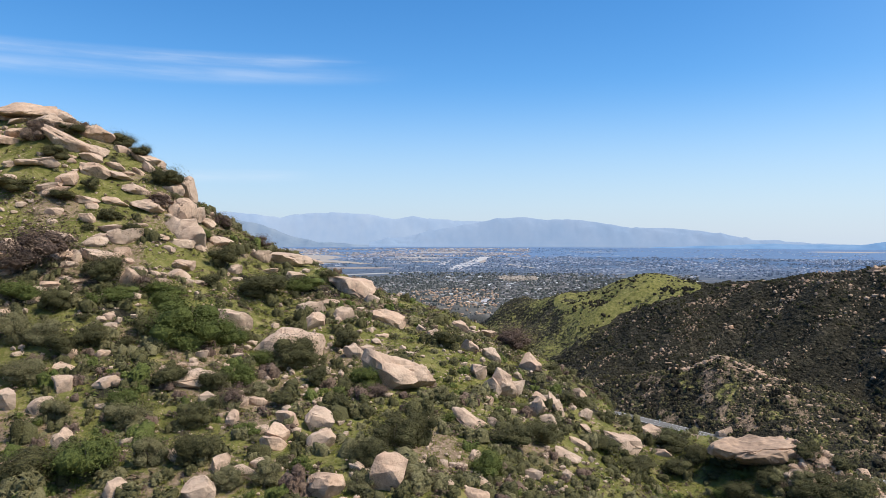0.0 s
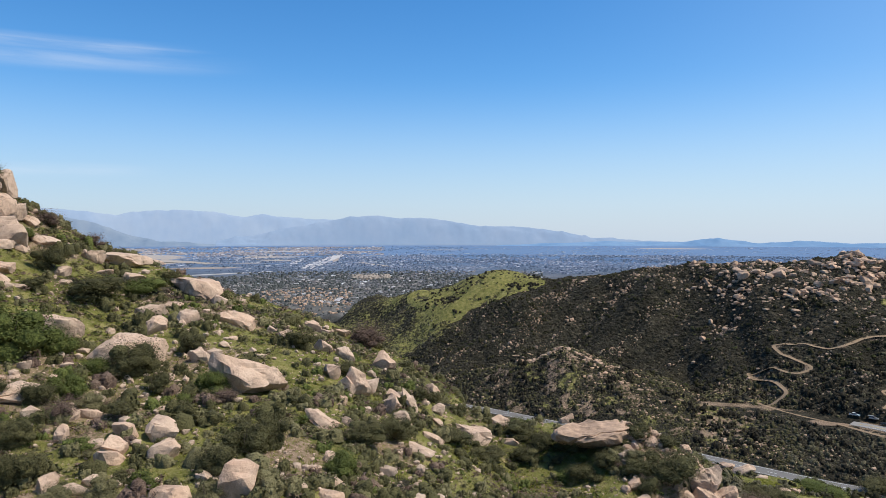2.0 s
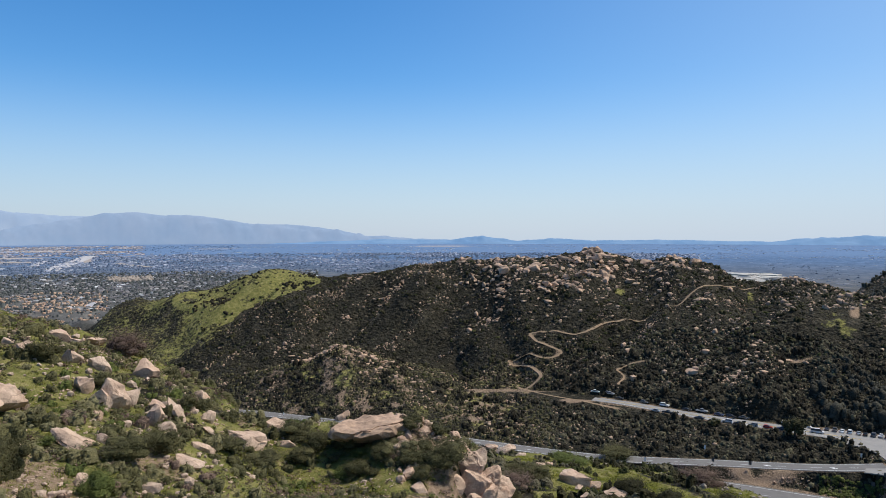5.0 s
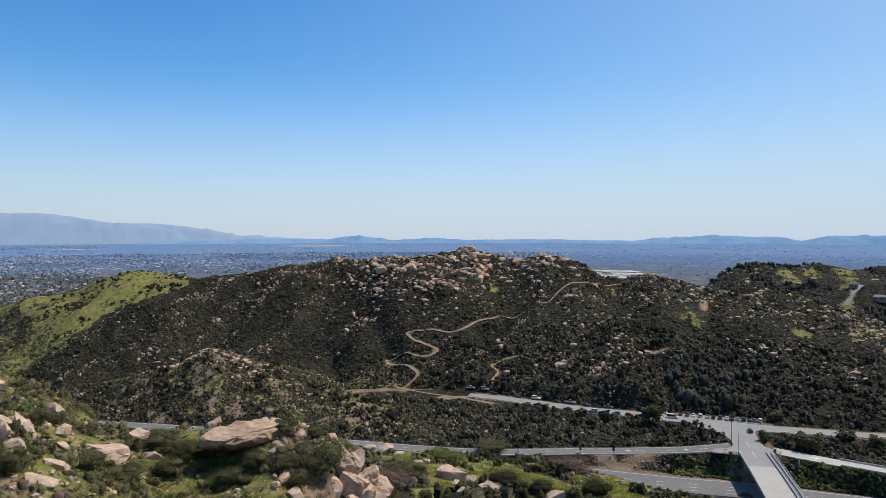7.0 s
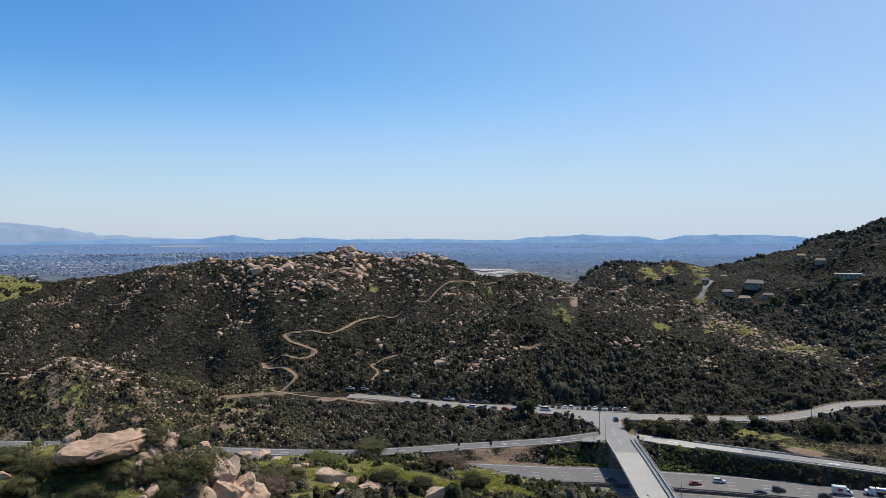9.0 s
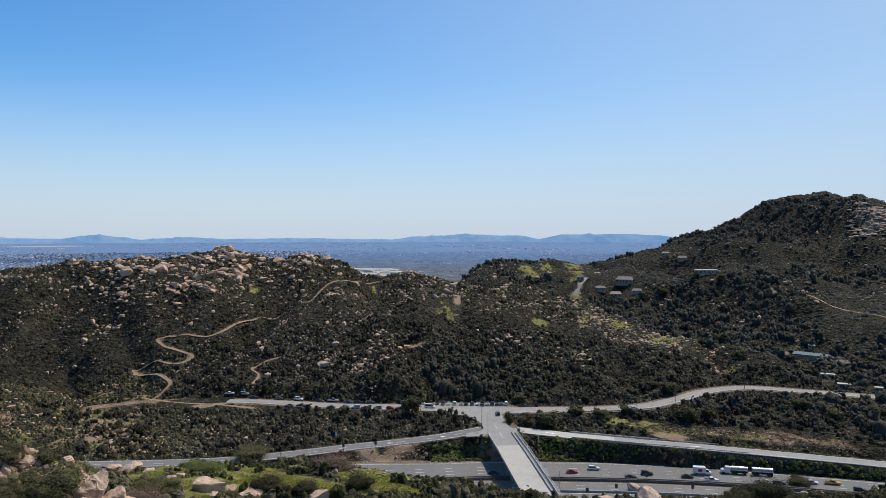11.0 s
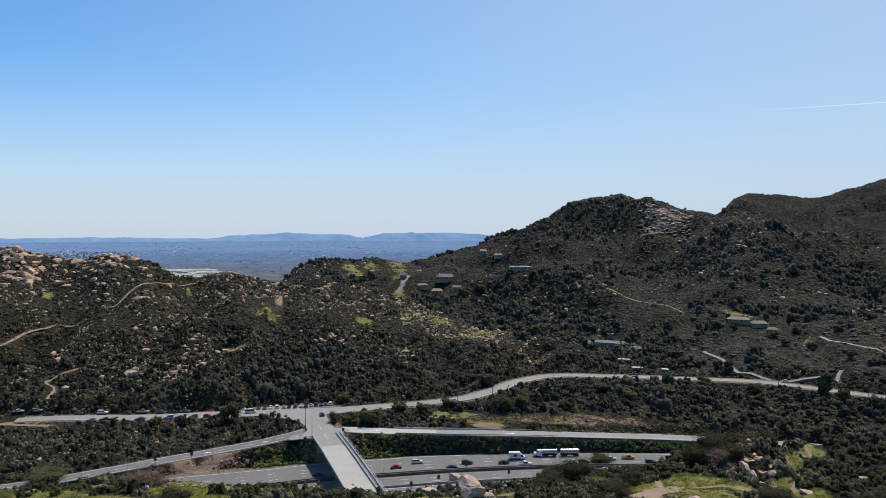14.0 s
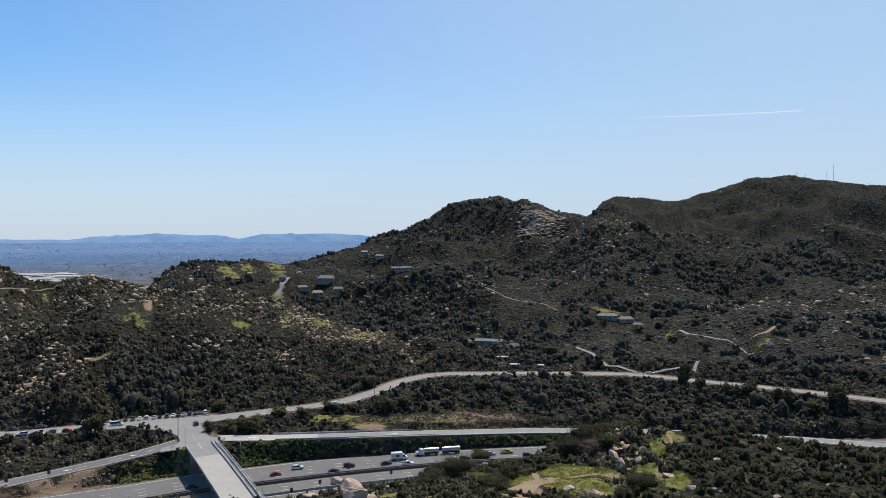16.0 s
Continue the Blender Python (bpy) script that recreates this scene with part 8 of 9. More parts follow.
def make_car(kind, colour):
    size, wide, body, cabin = SHAPES[kind]
    root = new("truck" if kind == "box_truck" else "van" if kind == "van" else "pickup_truck" if kind == "pickup" else "car")
    pt = CAR_PAINT[colour]
    bm = loft(bmesh.new(), body, wide, wide * 0.95)
    bmesh.ops.bevel(bm, geom=bm.edges[:], offset=0.05, segments=2, affect="EDGES")
    part("body", bm, pt, root)
    bm = loft(bmesh.new(), [(x, z - 0.02) for x, z in cabin], wide * 0.92, wide * 0.74)
    part("window_glass", bm, M_WINDOW, root, "dark tinted glass")
    top = max(z for x, z in cabin)
    xs = [x for x, z in cabin if z > top - 0.1]
    bm = box(bmesh.new(), min(xs) - 0.05, max(xs) + 0.05, -wide * 0.37, wide * 0.37, top - 0.03, top + 0.05, 0.06)
    part("roof", bm, pt, root)
    if kind == "pickup":
        part("bed_liner", box(bmesh.new(), -2.7, -0.85, -0.75, 0.75, 1.1, 1.16), M_RUBBER, root, "dark bed liner")
    if kind == "box_truck":
        part("cargo_box", box(bmesh.new(), -3.6, 1.25, -1.15, 1.15, 0.9, 3.3, 0.0, 0.04), pt, root)
        part("chassis", box(bmesh.new(), -3.5, 1.4, -0.5, 0.5, 0.5, 0.9), M_RUBBER, root, "dark truck chassis")
        part("side_panel", box(bmesh.new(), -1.9, -0.2, -1.17, -1.155, 1.5, 2.6), CAR_PAINT["RED"], root, "reddish panel on the cargo box")
    front = max(x for x, z in body)
    back = -size / 2
    for s in (-1, 1):
        part("headlight", box(bmesh.new(), front - 0.12, front + 0.015, s * wide * 0.36 - 0.16, s * wide * 0.36 + 0.16, 0.66, 0.8), M_HEAD, root, "clear headlight")
        part("tail_light", box(bmesh.new(), back - 0.015, back + 0.1, s * wide * 0.38 - 0.1, s * wide * 0.38 + 0.1, 0.75, 0.95), M_TAIL, root, "red tail light")
    for x in ((-0.31 * size, 0.30 * size) if kind != "box_truck" else (-2.2, 2.6)):
        for s in (-1, 1):
            bm = cyl(bmesh.new(), (0, -0.11, 0), (0, 0.11, 0), 0.34, 0.34, 14)
            wh = part("wheel", bm, M_RUBBER, root, "black tyre", pose(x, s * (wide / 2 - 0.1), 0.34))
            part("rim", cyl(bmesh.new(), (0, s * 0.10, 0), (0, s * 0.12, 0), 0.2, 0.19, 10), M_STEEL, wh, "steel wheel rim")
    what = {"sedan": "sedan car", "hatchback": "small hatchback car", "suv": "sport utility car", "pickup": "pickup truck", "van": "passenger van", "box_truck": "box truck"}[kind]
    tagged(root, f"{COLOUR_WORD[colour]} {what} standing on the asphalt road", "truck" if kind == "box_truck" else "car")
    return root


def park(kind, colour, x, y, turn):
    """A vehicle on the road surface at x, y, heading turn."""
    z = float(ground_z(x, y)) + 0.12 + 0.04
    on_bridge = near_line(np.array([x]), np.array([y]), BRIDGE, 30)
    if on_bridge[0][0] < 6:
        z = float(on_bridge[1][0]) + 0.09
    m = pose(x, y, z, 0, 0, turn)
    if (kind, colour) not in CARS:
        CARS[kind, colour] = make_car(kind, colour)
        CARS[kind, colour].matrix_basis = m
        return CARS[kind, colour]
    return copy_thing(CARS[kind, colour], m)


park("sedan", "WHITE", 267.5, 292.6, -57)
park("suv", "SILVER", 271.5, 285.7, -60)
park("sedan", "BLACK", 271.8, 278.9, -65)
park("hatchback", "GREY", 277.3, 265.9, -71)
park("suv", "WHITE", 280.9, 255.4, -72)
park("sedan", "BLACK", 283.9, 243.8, -72)
park("pickup", "SILVER", 287.6, 237.4, -70)
park("sedan", "BLUE", 289.7, 229.0, -66)
park("suv", "BLACK", 291.3, 223.2, -64)
park("sedan", "GREY", 294.9, 218.8, -63)
park("hatchback", "WHITE", 303.7, 202.6, -64)
park("suv", "WHITE", 306.9, 195.0, -63)
park("van", "WHITE", 303.2, 187.0, -64)
park("hatchback", "RED", 290.2, 202.5, -64)
park("sedan", "SILVER", 268.8, 250.4, 108)
park("pickup", "BLACK", 270.8, 244.2, 108)
park("sedan", "GREY", 276.5, 229.8, 111)
park("suv", "WHITE", 282.7, 218.7, 116)
park("sedan", "BLACK", 284.0, 213.6, 116)
park("hatchback", "SILVER", 288.0, 208.7, 117)
park("suv", "BLUE", 292.9, 197.5, 116)
park("sedan", "BLACK", 311.7, 187.8, 26)
park("pickup", "GREY", 313.2, 185.0, 25)
park("sedan", "WHITE", 314.6, 182.5, 25)
park("suv", "WHITE", 316.1, 179.8, 24)
park("sedan", "SILVER", 317.8, 176.8, 23)
park("hatchback", "BLACK", 318.9, 174.5, 23)
park("suv", "GREY", 320.7, 171.9, 23)
park("sedan", "WHITE", 322.2, 169.5, 23)
park("pickup", "BLACK", 323.4, 167.3, 24)
park("sedan", "SILVER", 324.8, 165.2, 26)
park("suv", "BLUE", 326.1, 163.0, 27)
park("sedan", "BLACK", 327.3, 160.8, 29)
park("hatchback", "GREY", 328.5, 158.9, 30)
park("suv", "WHITE", 329.6, 156.7, 30)
park("sedan", "BLACK", 330.5, 147.7, -57)
park("sedan", "WHITE", 350.4, 96.1, -52)
park("suv", "BLACK", 308.9, 151.4, 35)
park("sedan", "RED", 274.8, 100.5, -62)
park("suv", "WHITE", 283.4, 94.1, -63)
park("sedan", "BLACK", 281.2, 78.0, -65)
park("suv", "BLACK", 288.3, 73.3, -65)
park("sedan", "BLACK", 293.3, 58.3, -67)
park("box_truck", "WHITE", 300.4, 53.9, -68)
park("pickup", "WHITE", 293.8, 49.2, -68)
park("suv", "BLACK", 303.6, 25.6, -72)
park("sedan", "WHITE", 311.6, 14.6, -73)
park("pickup", "YELLOW", 314.9, 7.4, -73)
park("suv", "BLACK", 311.3, -2.0, -74)
park("sedan", "GREY", 257.7, 128.0, -59)
park("suv", "WHITE", 474.3, -158.2, 20)
park("pickup", "BLACK", 424.2, 7.4, -84)
park("sedan", "BLACK", 428.7, -15.1, -88)
park("sedan", "WHITE", 425.8, -74.4, -106)


def tanker(x, y, z, turn):
    """A tractor with two polished tanks."""
    root = tagged(new("tanker_truck"), "polished steel tanker truck with a trailer on the freeway", "truck")
    for x0, x1 in ((-1.0, 5.6), (-10.6, -2.6)):
        bm = cyl(bmesh.new(), (x0, 0, 2.1), (x1, 0, 2.1), 1.1, 1.1, 18)
        part("tank", bm, CAR_PAINT["STEEL"], root, "polished steel tank")
        part("chassis", box(bmesh.new(), x0, x1, -0.5, 0.5, 0.6, 1.1), M_RUBBER, root, "dark chassis")
    part("cab", loft(bmesh.new(), [(5.9, 0.6), (5.9, 2.9), (7.6, 2.9), (8.0, 1.9), (9.3, 1.7), (9.4, 0.6)], 2.4, 2.2), CAR_PAINT["WHITE"], root)
    part("windscreen", box(bmesh.new(), 7.55, 8.02, -1.0, 1.0, 2.0, 2.75), M_WINDOW, root, "dark glass windscreen")
    for q in (8.5, 4.6, 3.5, 0.2, -3.6, -4.8, -8.8, -10.0):
        for s in (-1, 1):
            part("wheel", cyl(bmesh.new(), (q, s * 1.15 - 0.14, 0.5), (q, s * 1.15 + 0.14, 0.5), 0.5, 0.5, 14), M_RUBBER, root, "black truck tyre")
    root.matrix_basis = pose(x, y, z, 0, 0, turn)
    return root


tanker(309.5, 38.8, 0.05, 109)


# ---- posts, signs and lamps ----
def utility_post(x, y):
    root = tagged(new("utility_pole"), "weathered wooden utility pole beside the road", "utility pole")
    part("pole", cyl(bmesh.new(), (0, 0, -0.6), (0, 0, 10.5), 0.17, 0.11, 8), M_WOODPOLE, root)
    part("crossarm", box(bmesh.new(), -1.2, 1.2, -0.06, 0.06, 9.7, 9.85), M_WOODPOLE, root)
    for k in (-1.0, -0.4, 0.4, 1.0):
        part("insulator", cyl(bmesh.new(), (k, 0, 9.85), (k, 0, 10.05), 0.05, 0.04, 6), M_STEEL, root, "small grey insulator")
    root.matrix_basis = pose(x, y, float(ground_z(x, y)), 0, 0, 35)


def lamp_post(x, y):
    root = tagged(new("street_lamp"), "slim grey steel street lamp with an outreach arm", "street lamp")
    part("pole", cyl(bmesh.new(), (0, 0, -0.4), (0, 0, 8.6), 0.11, 0.07, 8), M_STEEL, root)
    part("arm", cyl(bmesh.new(), (0, 0, 8.5), (2.2, 0, 9.0), 0.05, 0.04, 6), M_STEEL, root)
    part("lamp_head", box(bmesh.new(), 2.0, 2.8, -0.15, 0.15, 8.92, 9.08, 0.04), M_STEEL, root)
    root.matrix_basis = pose(x, y, float(ground_z(x, y)), 0, 0, 40)


def sign_post(x, y):
    root = tagged(new("road_sign"), "dark road sign panel on a thin post, seen from behind", "road sign")
    part("post", cyl(bmesh.new(), (0, 0, -0.3), (0, 0, 3.4), 0.06, 0.06, 6), M_WOODPOLE, root)
    part("panel", box(bmesh.new(), -0.55, 0.55, 0.06, 0.10, 1.9, 3.5), M_SIGN, root)
    root.matrix_basis = pose(x, y, float(ground_z(x, y)), 0, 0, -62)


def marker_post(x, y):
    root = tagged(new("road_marker"), "white marker panel on a short post beside the ramp", "road sign")
    part("post", cyl(bmesh.new(), (0, 0, -0.3), (0, 0, 1.6), 0.05, 0.05, 6), M_STEEL, root)
    part("panel", box(bmesh.new(), -0.35, 0.35, -0.10, -0.06, 1.2, 2.9), M_WHITE, root)
    root.matrix_basis = pose(x, y, float(ground_z(x, y)), 0, 0, -60)


lamp_post(278.1, 141.1)
utility_post(286.1, 148.3)
utility_post(360.1, 77.8)
utility_post(411.8, 52.3)
utility_post(417.7, -69.1)
utility_post(340.0, 96.1)
utility_post(394.9, -106.5)
utility_post(346.0, 93.1)
sign_post(272.2, 145.9)
sign_post(273.7, 142.2)
marker_post(224.0, 214.2)
sign_post(242.2, 194.2)
sign_post(250.0, 182.4)
marker_post(288.0, 159.1)
marker_post(249.9, 204.6)
lamp_post(251.8, 97.2)
sign_post(253.3, 86.6)
sign_post(262.9, 78.4)
sign_post(284.3, 129.0)
sign_post(281.1, 71.7)
sign_post(276.7, 53.0)
marker_post(115.6, 371.8)


def gantry_sign(x, y, z, turn):
    """Overhead sign on a bracket at the freeway edge, seen from its side."""
    root = tagged(new("gantry_sign"), "large freeway sign panel on a bracket beside the overpass", "road sign")
    part("panel", box(bmesh.new(), -2.6, 2.6, -0.08, 0.08, 3.4, 6.4), M_SIGN_GREEN, root, "green sign face")
    for k in (-2.0, 0.0, 2.0):
        part("stiffener", box(bmesh.new(), k - 0.08, k + 0.08, 0.08, 0.25, 3.2, 6.6), M_STEEL, root)
    part("walkway", box(bmesh.new(), -2.8, 2.8, -1.0, -0.1, 3.0, 3.1), M_STEEL, root, "pale steel service walkway")
    for k in (-1.6, 1.6):
        part("leg", cyl(bmesh.new(), (k, 0, -0.5), (k, 0, 3.4), 0.14, 0.14, 8), M_STEEL, root)
    root.matrix_basis = pose(x, y, z, 0, 0, turn)


gantry_sign(289.5, 121.6, 1.9, 18)


def mast(x, y, h):
    root = tagged(new("radio_mast"), "thin grey radio mast on the far summit", "mast")
    z = float(ground_z(x, y))
    part("pole", cyl(bmesh.new(), (0, 0, -1), (0, 0, h), 0.35, 0.2, 6), M_STEEL, root)
    for k in (0.55, 0.8):
        part("dish", cyl(bmesh.new(), (0.3, 0, h * k), (0.8, 0, h * k), 0.5, 0.8, 10), M_WHITE, root, "small pale antenna dish")
    root.matrix_basis = pose(x, y, z)


mast(1382, -570, 32)
mast(1386, -560, 20)
mast(1406, -514, 9)
mast(1401, -527, 7)
mast(1359, -622, 8)


# ---- houses on the back hills ----
def house(kind, x, y, w, h, turn):
    """A house w metres long and h high to its ridge."""
    d = min(max(w * 0.55, 4.0), 11.0) if kind != "trailer" else 3.0
    words = {"modern": "long low flat-roofed modern house among trees", "ranch": "pale stucco ranch house with a grey gable roof", "tall": "two-storey pale stucco house on the brushy hillside",
             "barn": "long shed with a teal metal roof", "trailer": "white mobile trailer parked beside the road"}[kind]
    root = tagged(new("trailer" if kind == "trailer" else "shed" if kind == "barn" else "house"), words, "trailer" if kind == "trailer" else "house")
    wall_h = {"modern": h * 0.8, "ranch": h * 0.58, "tall": h * 0.7, "barn": h * 0.6, "trailer": h * 0.92}[kind]
    part("wall", box(bmesh.new(), -w / 2, w / 2, -d / 2, d / 2, -2.5, wall_h), M_STUCCO, root)
    bm = bmesh.new()
    o = 0.5
    if kind in ("modern", "trailer"):
        box(bm, -w / 2 - o * 0.6, w / 2 + o * 0.6, -d / 2 - o * 0.6, d / 2 + o * 0.6, wall_h, wall_h + max(0.3, h * 0.12))
    else:
        q = 0 if kind == "barn" else d * 0.3
        v = [bm.verts.new(c) for c in ((-w / 2 - o, -d / 2 - o, wall_h - 0.1), (w / 2 + o, -d / 2 - o, wall_h - 0.1), (w / 2 + o, d / 2 + o, wall_h - 0.1), (-w / 2 - o, d / 2 + o, wall_h - 0.1),
                                       (-w / 2 - o + q, 0, h), (w / 2 + o - q, 0, h))]
        for f in ((0, 1, 5, 4), (2, 3, 4, 5), (1, 2, 5), (3, 0, 4), (3, 2, 1, 0)):
            bm.faces.new([v[k] for k in f])
    part("roof", bm, {"barn": M_BLUE_ROOF, "modern": M_ROOF_PALE, "trailer": M_ROOF_PALE, "tall": M_ROOF_TAN}.get(kind, M_ROOF_GREY), root)
    m_ = max(2, int(w / 3.2))
    for k in range(m_):
        cx = -w / 2 + (k + 0.5) * w / m_
        win = part("window", box(bmesh.new(), cx - 0.7, cx + 0.7, -d / 2 - 0.05, -d / 2 + 0.05, wall_h * 0.42, wall_h * 0.8), M_WINDOW, root, "dark glass window")
        part("frame", box(bmesh.new(), cx - 0.8, cx + 0.8, -d / 2 - 0.04, -d / 2 + 0.02, wall_h * 0.36, wall_h * 0.42), M_ROOF_PALE, win)
    part("door", box(bmesh.new(), w * 0.12, w * 0.12 + 1.0, -d / 2 - 0.06, -d / 2 + 0.04, 0.0, min(2.1, wall_h * 0.75)), M_WOODPOLE, root, "dark wooden door")
    root.matrix_basis = pose(x, y, float(ground_z(x, y)) + 0.1, 0, 0, turn)
    return root


house("modern", 725.8, 128.2, 21.4, 4.7, -75)
house("ranch", 752.4, 216.9, 17.7, 7.6, -84)
house("ranch", 732.5, 237.4, 11.2, 5.0, -52)
house("tall", 692.3, 208.4, 10.5, 7.0, -73)
house("barn", 545.4, 24.9, 24.6, 2.6, -99)
house("ranch", 499.3, 41.4, 8.9, 4.4, -75)
house("ranch", 519.9, 7.9, 8.4, 4.2, -59)
house("trailer", 480.8, 14.6, 7.4, 2.6, -88)
house("trailer", 452.0, 5.7, 6.2, 2.6, -81)
house("trailer", 451.9, -10.9, 3.6, 2.6, -91)
house("ranch", 562.2, -65.3, 14.6, 4.1, -97)
house("ranch", 557.5, -78.6, 10.9, 4.1, -78)
house("tall", 870.1, 200.8, 8.6, 5.8, -77)
house("ranch", 856.6, 178.3, 10.6, 4.9, -78)
house("ranch", 710.5, 192.1, 9.5, 4.7, -75)
house("ranch", 546.3, -85.9, 6.2, 3.1, -99)
house("trailer", 557.3, 27.3, 4.0, 2.6, -87)
house("ranch", 723.9, 256.4, 7.4, 5.6, -70)


# ---- roadside oaks ----
OAKS = []


def oak(x, y, w, h):
    k = len(OAKS)
    root = tagged(new("oak_tree"), "dark rounded live oak above the roadside brush", "tree", "oaks along the pass road")
    bm = cyl(bmesh.new(), (0, 0, -0.5), (0.1, 0.05, h * 0.35), 0.05 * h, 0.035 * h, 8)
    rnd = random.Random(700 + k)
    for _ in range(5):
        a = rnd.uniform(0, 6.283)
        cyl(bm, (0.1, 0.05, h * rnd.uniform(0.25, 0.35)), (math.cos(a) * w * 0.3, math.sin(a) * w * 0.3, h * rnd.uniform(0.55, 0.75)), 0.025 * h, 0.008 * h, 6)
    part("trunk", bm, M_BARK, root)
    v, f = bush(800 + k, 700, 0.07, 10, 0.06)
    ob = new("crown", mesh_np("crown", v * [w * 1.15, w * 1.15, h * 0.95] + [0, 0, h * 0.06], f, M_OAK))
    ob.parent = root
    root.matrix_basis = pose(x, y, float(ground_z(x, y)), 0, 0, 50 * k)
    OAKS.append(root)
    return root


oak(300.7, 140.8, 4.8, 6.9)
oak(548.6, -60.8, 6.2, 6.2)
oak(530.4, -84.2, 6.9, 6.1)
oak(558.5, -103.6, 6.4, 5.5)
oak(517.3, -105.9, 6.0, 6.0)
oak(548.8, -48.9, 7.1, 6.2)
oak(517.5, 50.9, 8.4, 6.7)
oak(483.7, 35.8, 8.6, 6.2)
oak(517.0, -5.4, 10.0, 7.5)
oak(514.8, 13.2, 7.5, 5.8)
oak(499.6, -19.1, 8.9, 6.4)
oak(527.0, 32.6, 6.8, 5.1)
oak(677.0, 210.7, 9.1, 6.9)
oak(669.7, 185.7, 10.1, 7.8)
oak(697.8, 181.6, 10.4, 8.1)
oak(673.7, 224.1, 9.1, 6.9)
oak(716.7, 138.5, 9.4, 7.1)
oak(704.5, 109.9, 10.3, 8.0)
oak(703.8, 165.4, 10.5, 8.1)
oak(305.4, 124.9, 10.6, 8.5)
oak(330.3, 118.7, 7.3, 5.7)
oak(341.3, 97.7, 6.9, 5.1)
oak(329.5, 105.5, 8.4, 6.1)
oak(343.3, 68.3, 10.1, 10.1)
oak(350.7, 61.3, 8.6, 8.0)
oak(289.8, 189.0, 8.4, 10.6)
oak(303.9, 133.6, 6.9, 5.9)
oak(336.1, 152.4, 8.9, 6.5)
oak(385.5, 86.2, 7.6, 7.0)
oak(275.1, 219.7, 5.1, 4.0)
oak(403.3, -88.9, 6.7, 14.6)
oak(451.5, -47.4, 5.1, 9.5)
oak(380.2, -133.7, 9.7, 13.0)
oak(385.8, -119.9, 8.5, 9.8)
oak(387.0, -108.7, 7.1, 9.1)
oak(374.2, -157.5, 9.2, 11.1)
oak(402.3, -54.8, 7.2, 6.5)
oak(412.9, -30.5, 6.7, 6.0)
oak(385.9, -10.3, 8.1, 6.2)
oak(370.5, -142.6, 8.3, 8.3)
oak(397.4, -96.7, 6.6, 8.6)
oak(373.9, 8.0, 7.8, 5.4)
oak(385.3, 23.8, 6.8, 6.2)
oak(506.4, -88.2, 5.8, 5.8)
oak(570.5, -86.1, 4.6, 6.5)
oak(468.6, -117.3, 5.4, 5.4)
oak(546.1, -128.2, 7.2, 6.3)
oak(469.3, 25.2, 9.1, 6.8)
oak(469.0, -1.2, 9.1, 6.8)
oak(471.4, -23.6, 9.1, 6.8)
oak(531.8, 58.9, 9.5, 7.8)
oak(533.0, 98.6, 11.3, 9.6)
oak(467.7, 63.3, 8.4, 6.8)
oak(537.5, 83.8, 9.6, 8.8)
oak(547.4, 165.8, 12.0, 9.2)
oak(590.9, 138.9, 12.7, 9.8)


# ---- the valley city ----
M_TOWN, n, l, b = material("town_houses", 0.85)
g = n.new("ShaderNodeNewGeometry")
l.new(ramp(n, l, g.outputs["Random Per Island"], (0.0, (0.11, 0.11, 0.12)), (0.5, (0.19, 0.175, 0.17)), (0.8, (0.31, 0.275, 0.25)), (0.94, (0.45, 0.45, 0.45)), (1.0, (0.68, 0.68, 0.68))), b.inputs["Base Color"])
# far roofs tinted blue: haze painted into their colour
M_TOWN_FAR, n, l, b = material("haze_blue_town_roofs", 0.9)
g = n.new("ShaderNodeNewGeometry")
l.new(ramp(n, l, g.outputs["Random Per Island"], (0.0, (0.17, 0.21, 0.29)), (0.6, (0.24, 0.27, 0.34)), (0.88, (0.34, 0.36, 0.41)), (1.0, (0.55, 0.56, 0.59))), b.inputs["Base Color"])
# farthest crowns and pale roofs also carry painted haze
M_TREE_FARTHER = far_leaf("haze_blue_tree_crowns", (0.095, 0.150, 0.240), (0.130, 0.190, 0.290))
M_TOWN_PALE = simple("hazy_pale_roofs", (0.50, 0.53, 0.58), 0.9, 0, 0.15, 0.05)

M_TOWN_ROSE, n, l, b = material("rose_tile_town_roofs", 0.9)
g = n.new("ShaderNodeNewGeometry")
l.new(ramp(n, l, g.outputs["Random Per Island"], (0.0, (0.20, 0.19, 0.21)), (0.5, (0.34, 0.28, 0.26)), (0.85, (0.46, 0.40, 0.37)), (1.0, (0.62, 0.60, 0.58))), b.inputs["Base Color"])
M_FIELD = simple("bare_valley_field", (0.33, 0.285, 0.235), 1.0, 0, 0.25, 0.03)
M_CHANNEL = simple("pale_channel_concrete", (0.44, 0.42, 0.41), 0.9, 0, 0.15, 0.05)


def plot(name, pts, w0, w1, mat, label, category):
    """A level strip of the valley floor along a line, from w0 to w1 metres wide."""
    p = dense([(x, y, 0.0) for x, y in pts], 25)
    p[:, 2] = ground_z(p[:, 0], p[:, 1])
    w = np.linspace(w0, w1, len(p)) / 2 * (1 + 0.12 * fbm(p[:, 0], p[:, 1], 90, 2, 181))
    v, f = ribbon(p, -w, w, 1.4, 3.0)
    return tagged(new(name, mesh_np(name, v, f, mat)), label, category, kind="structure")


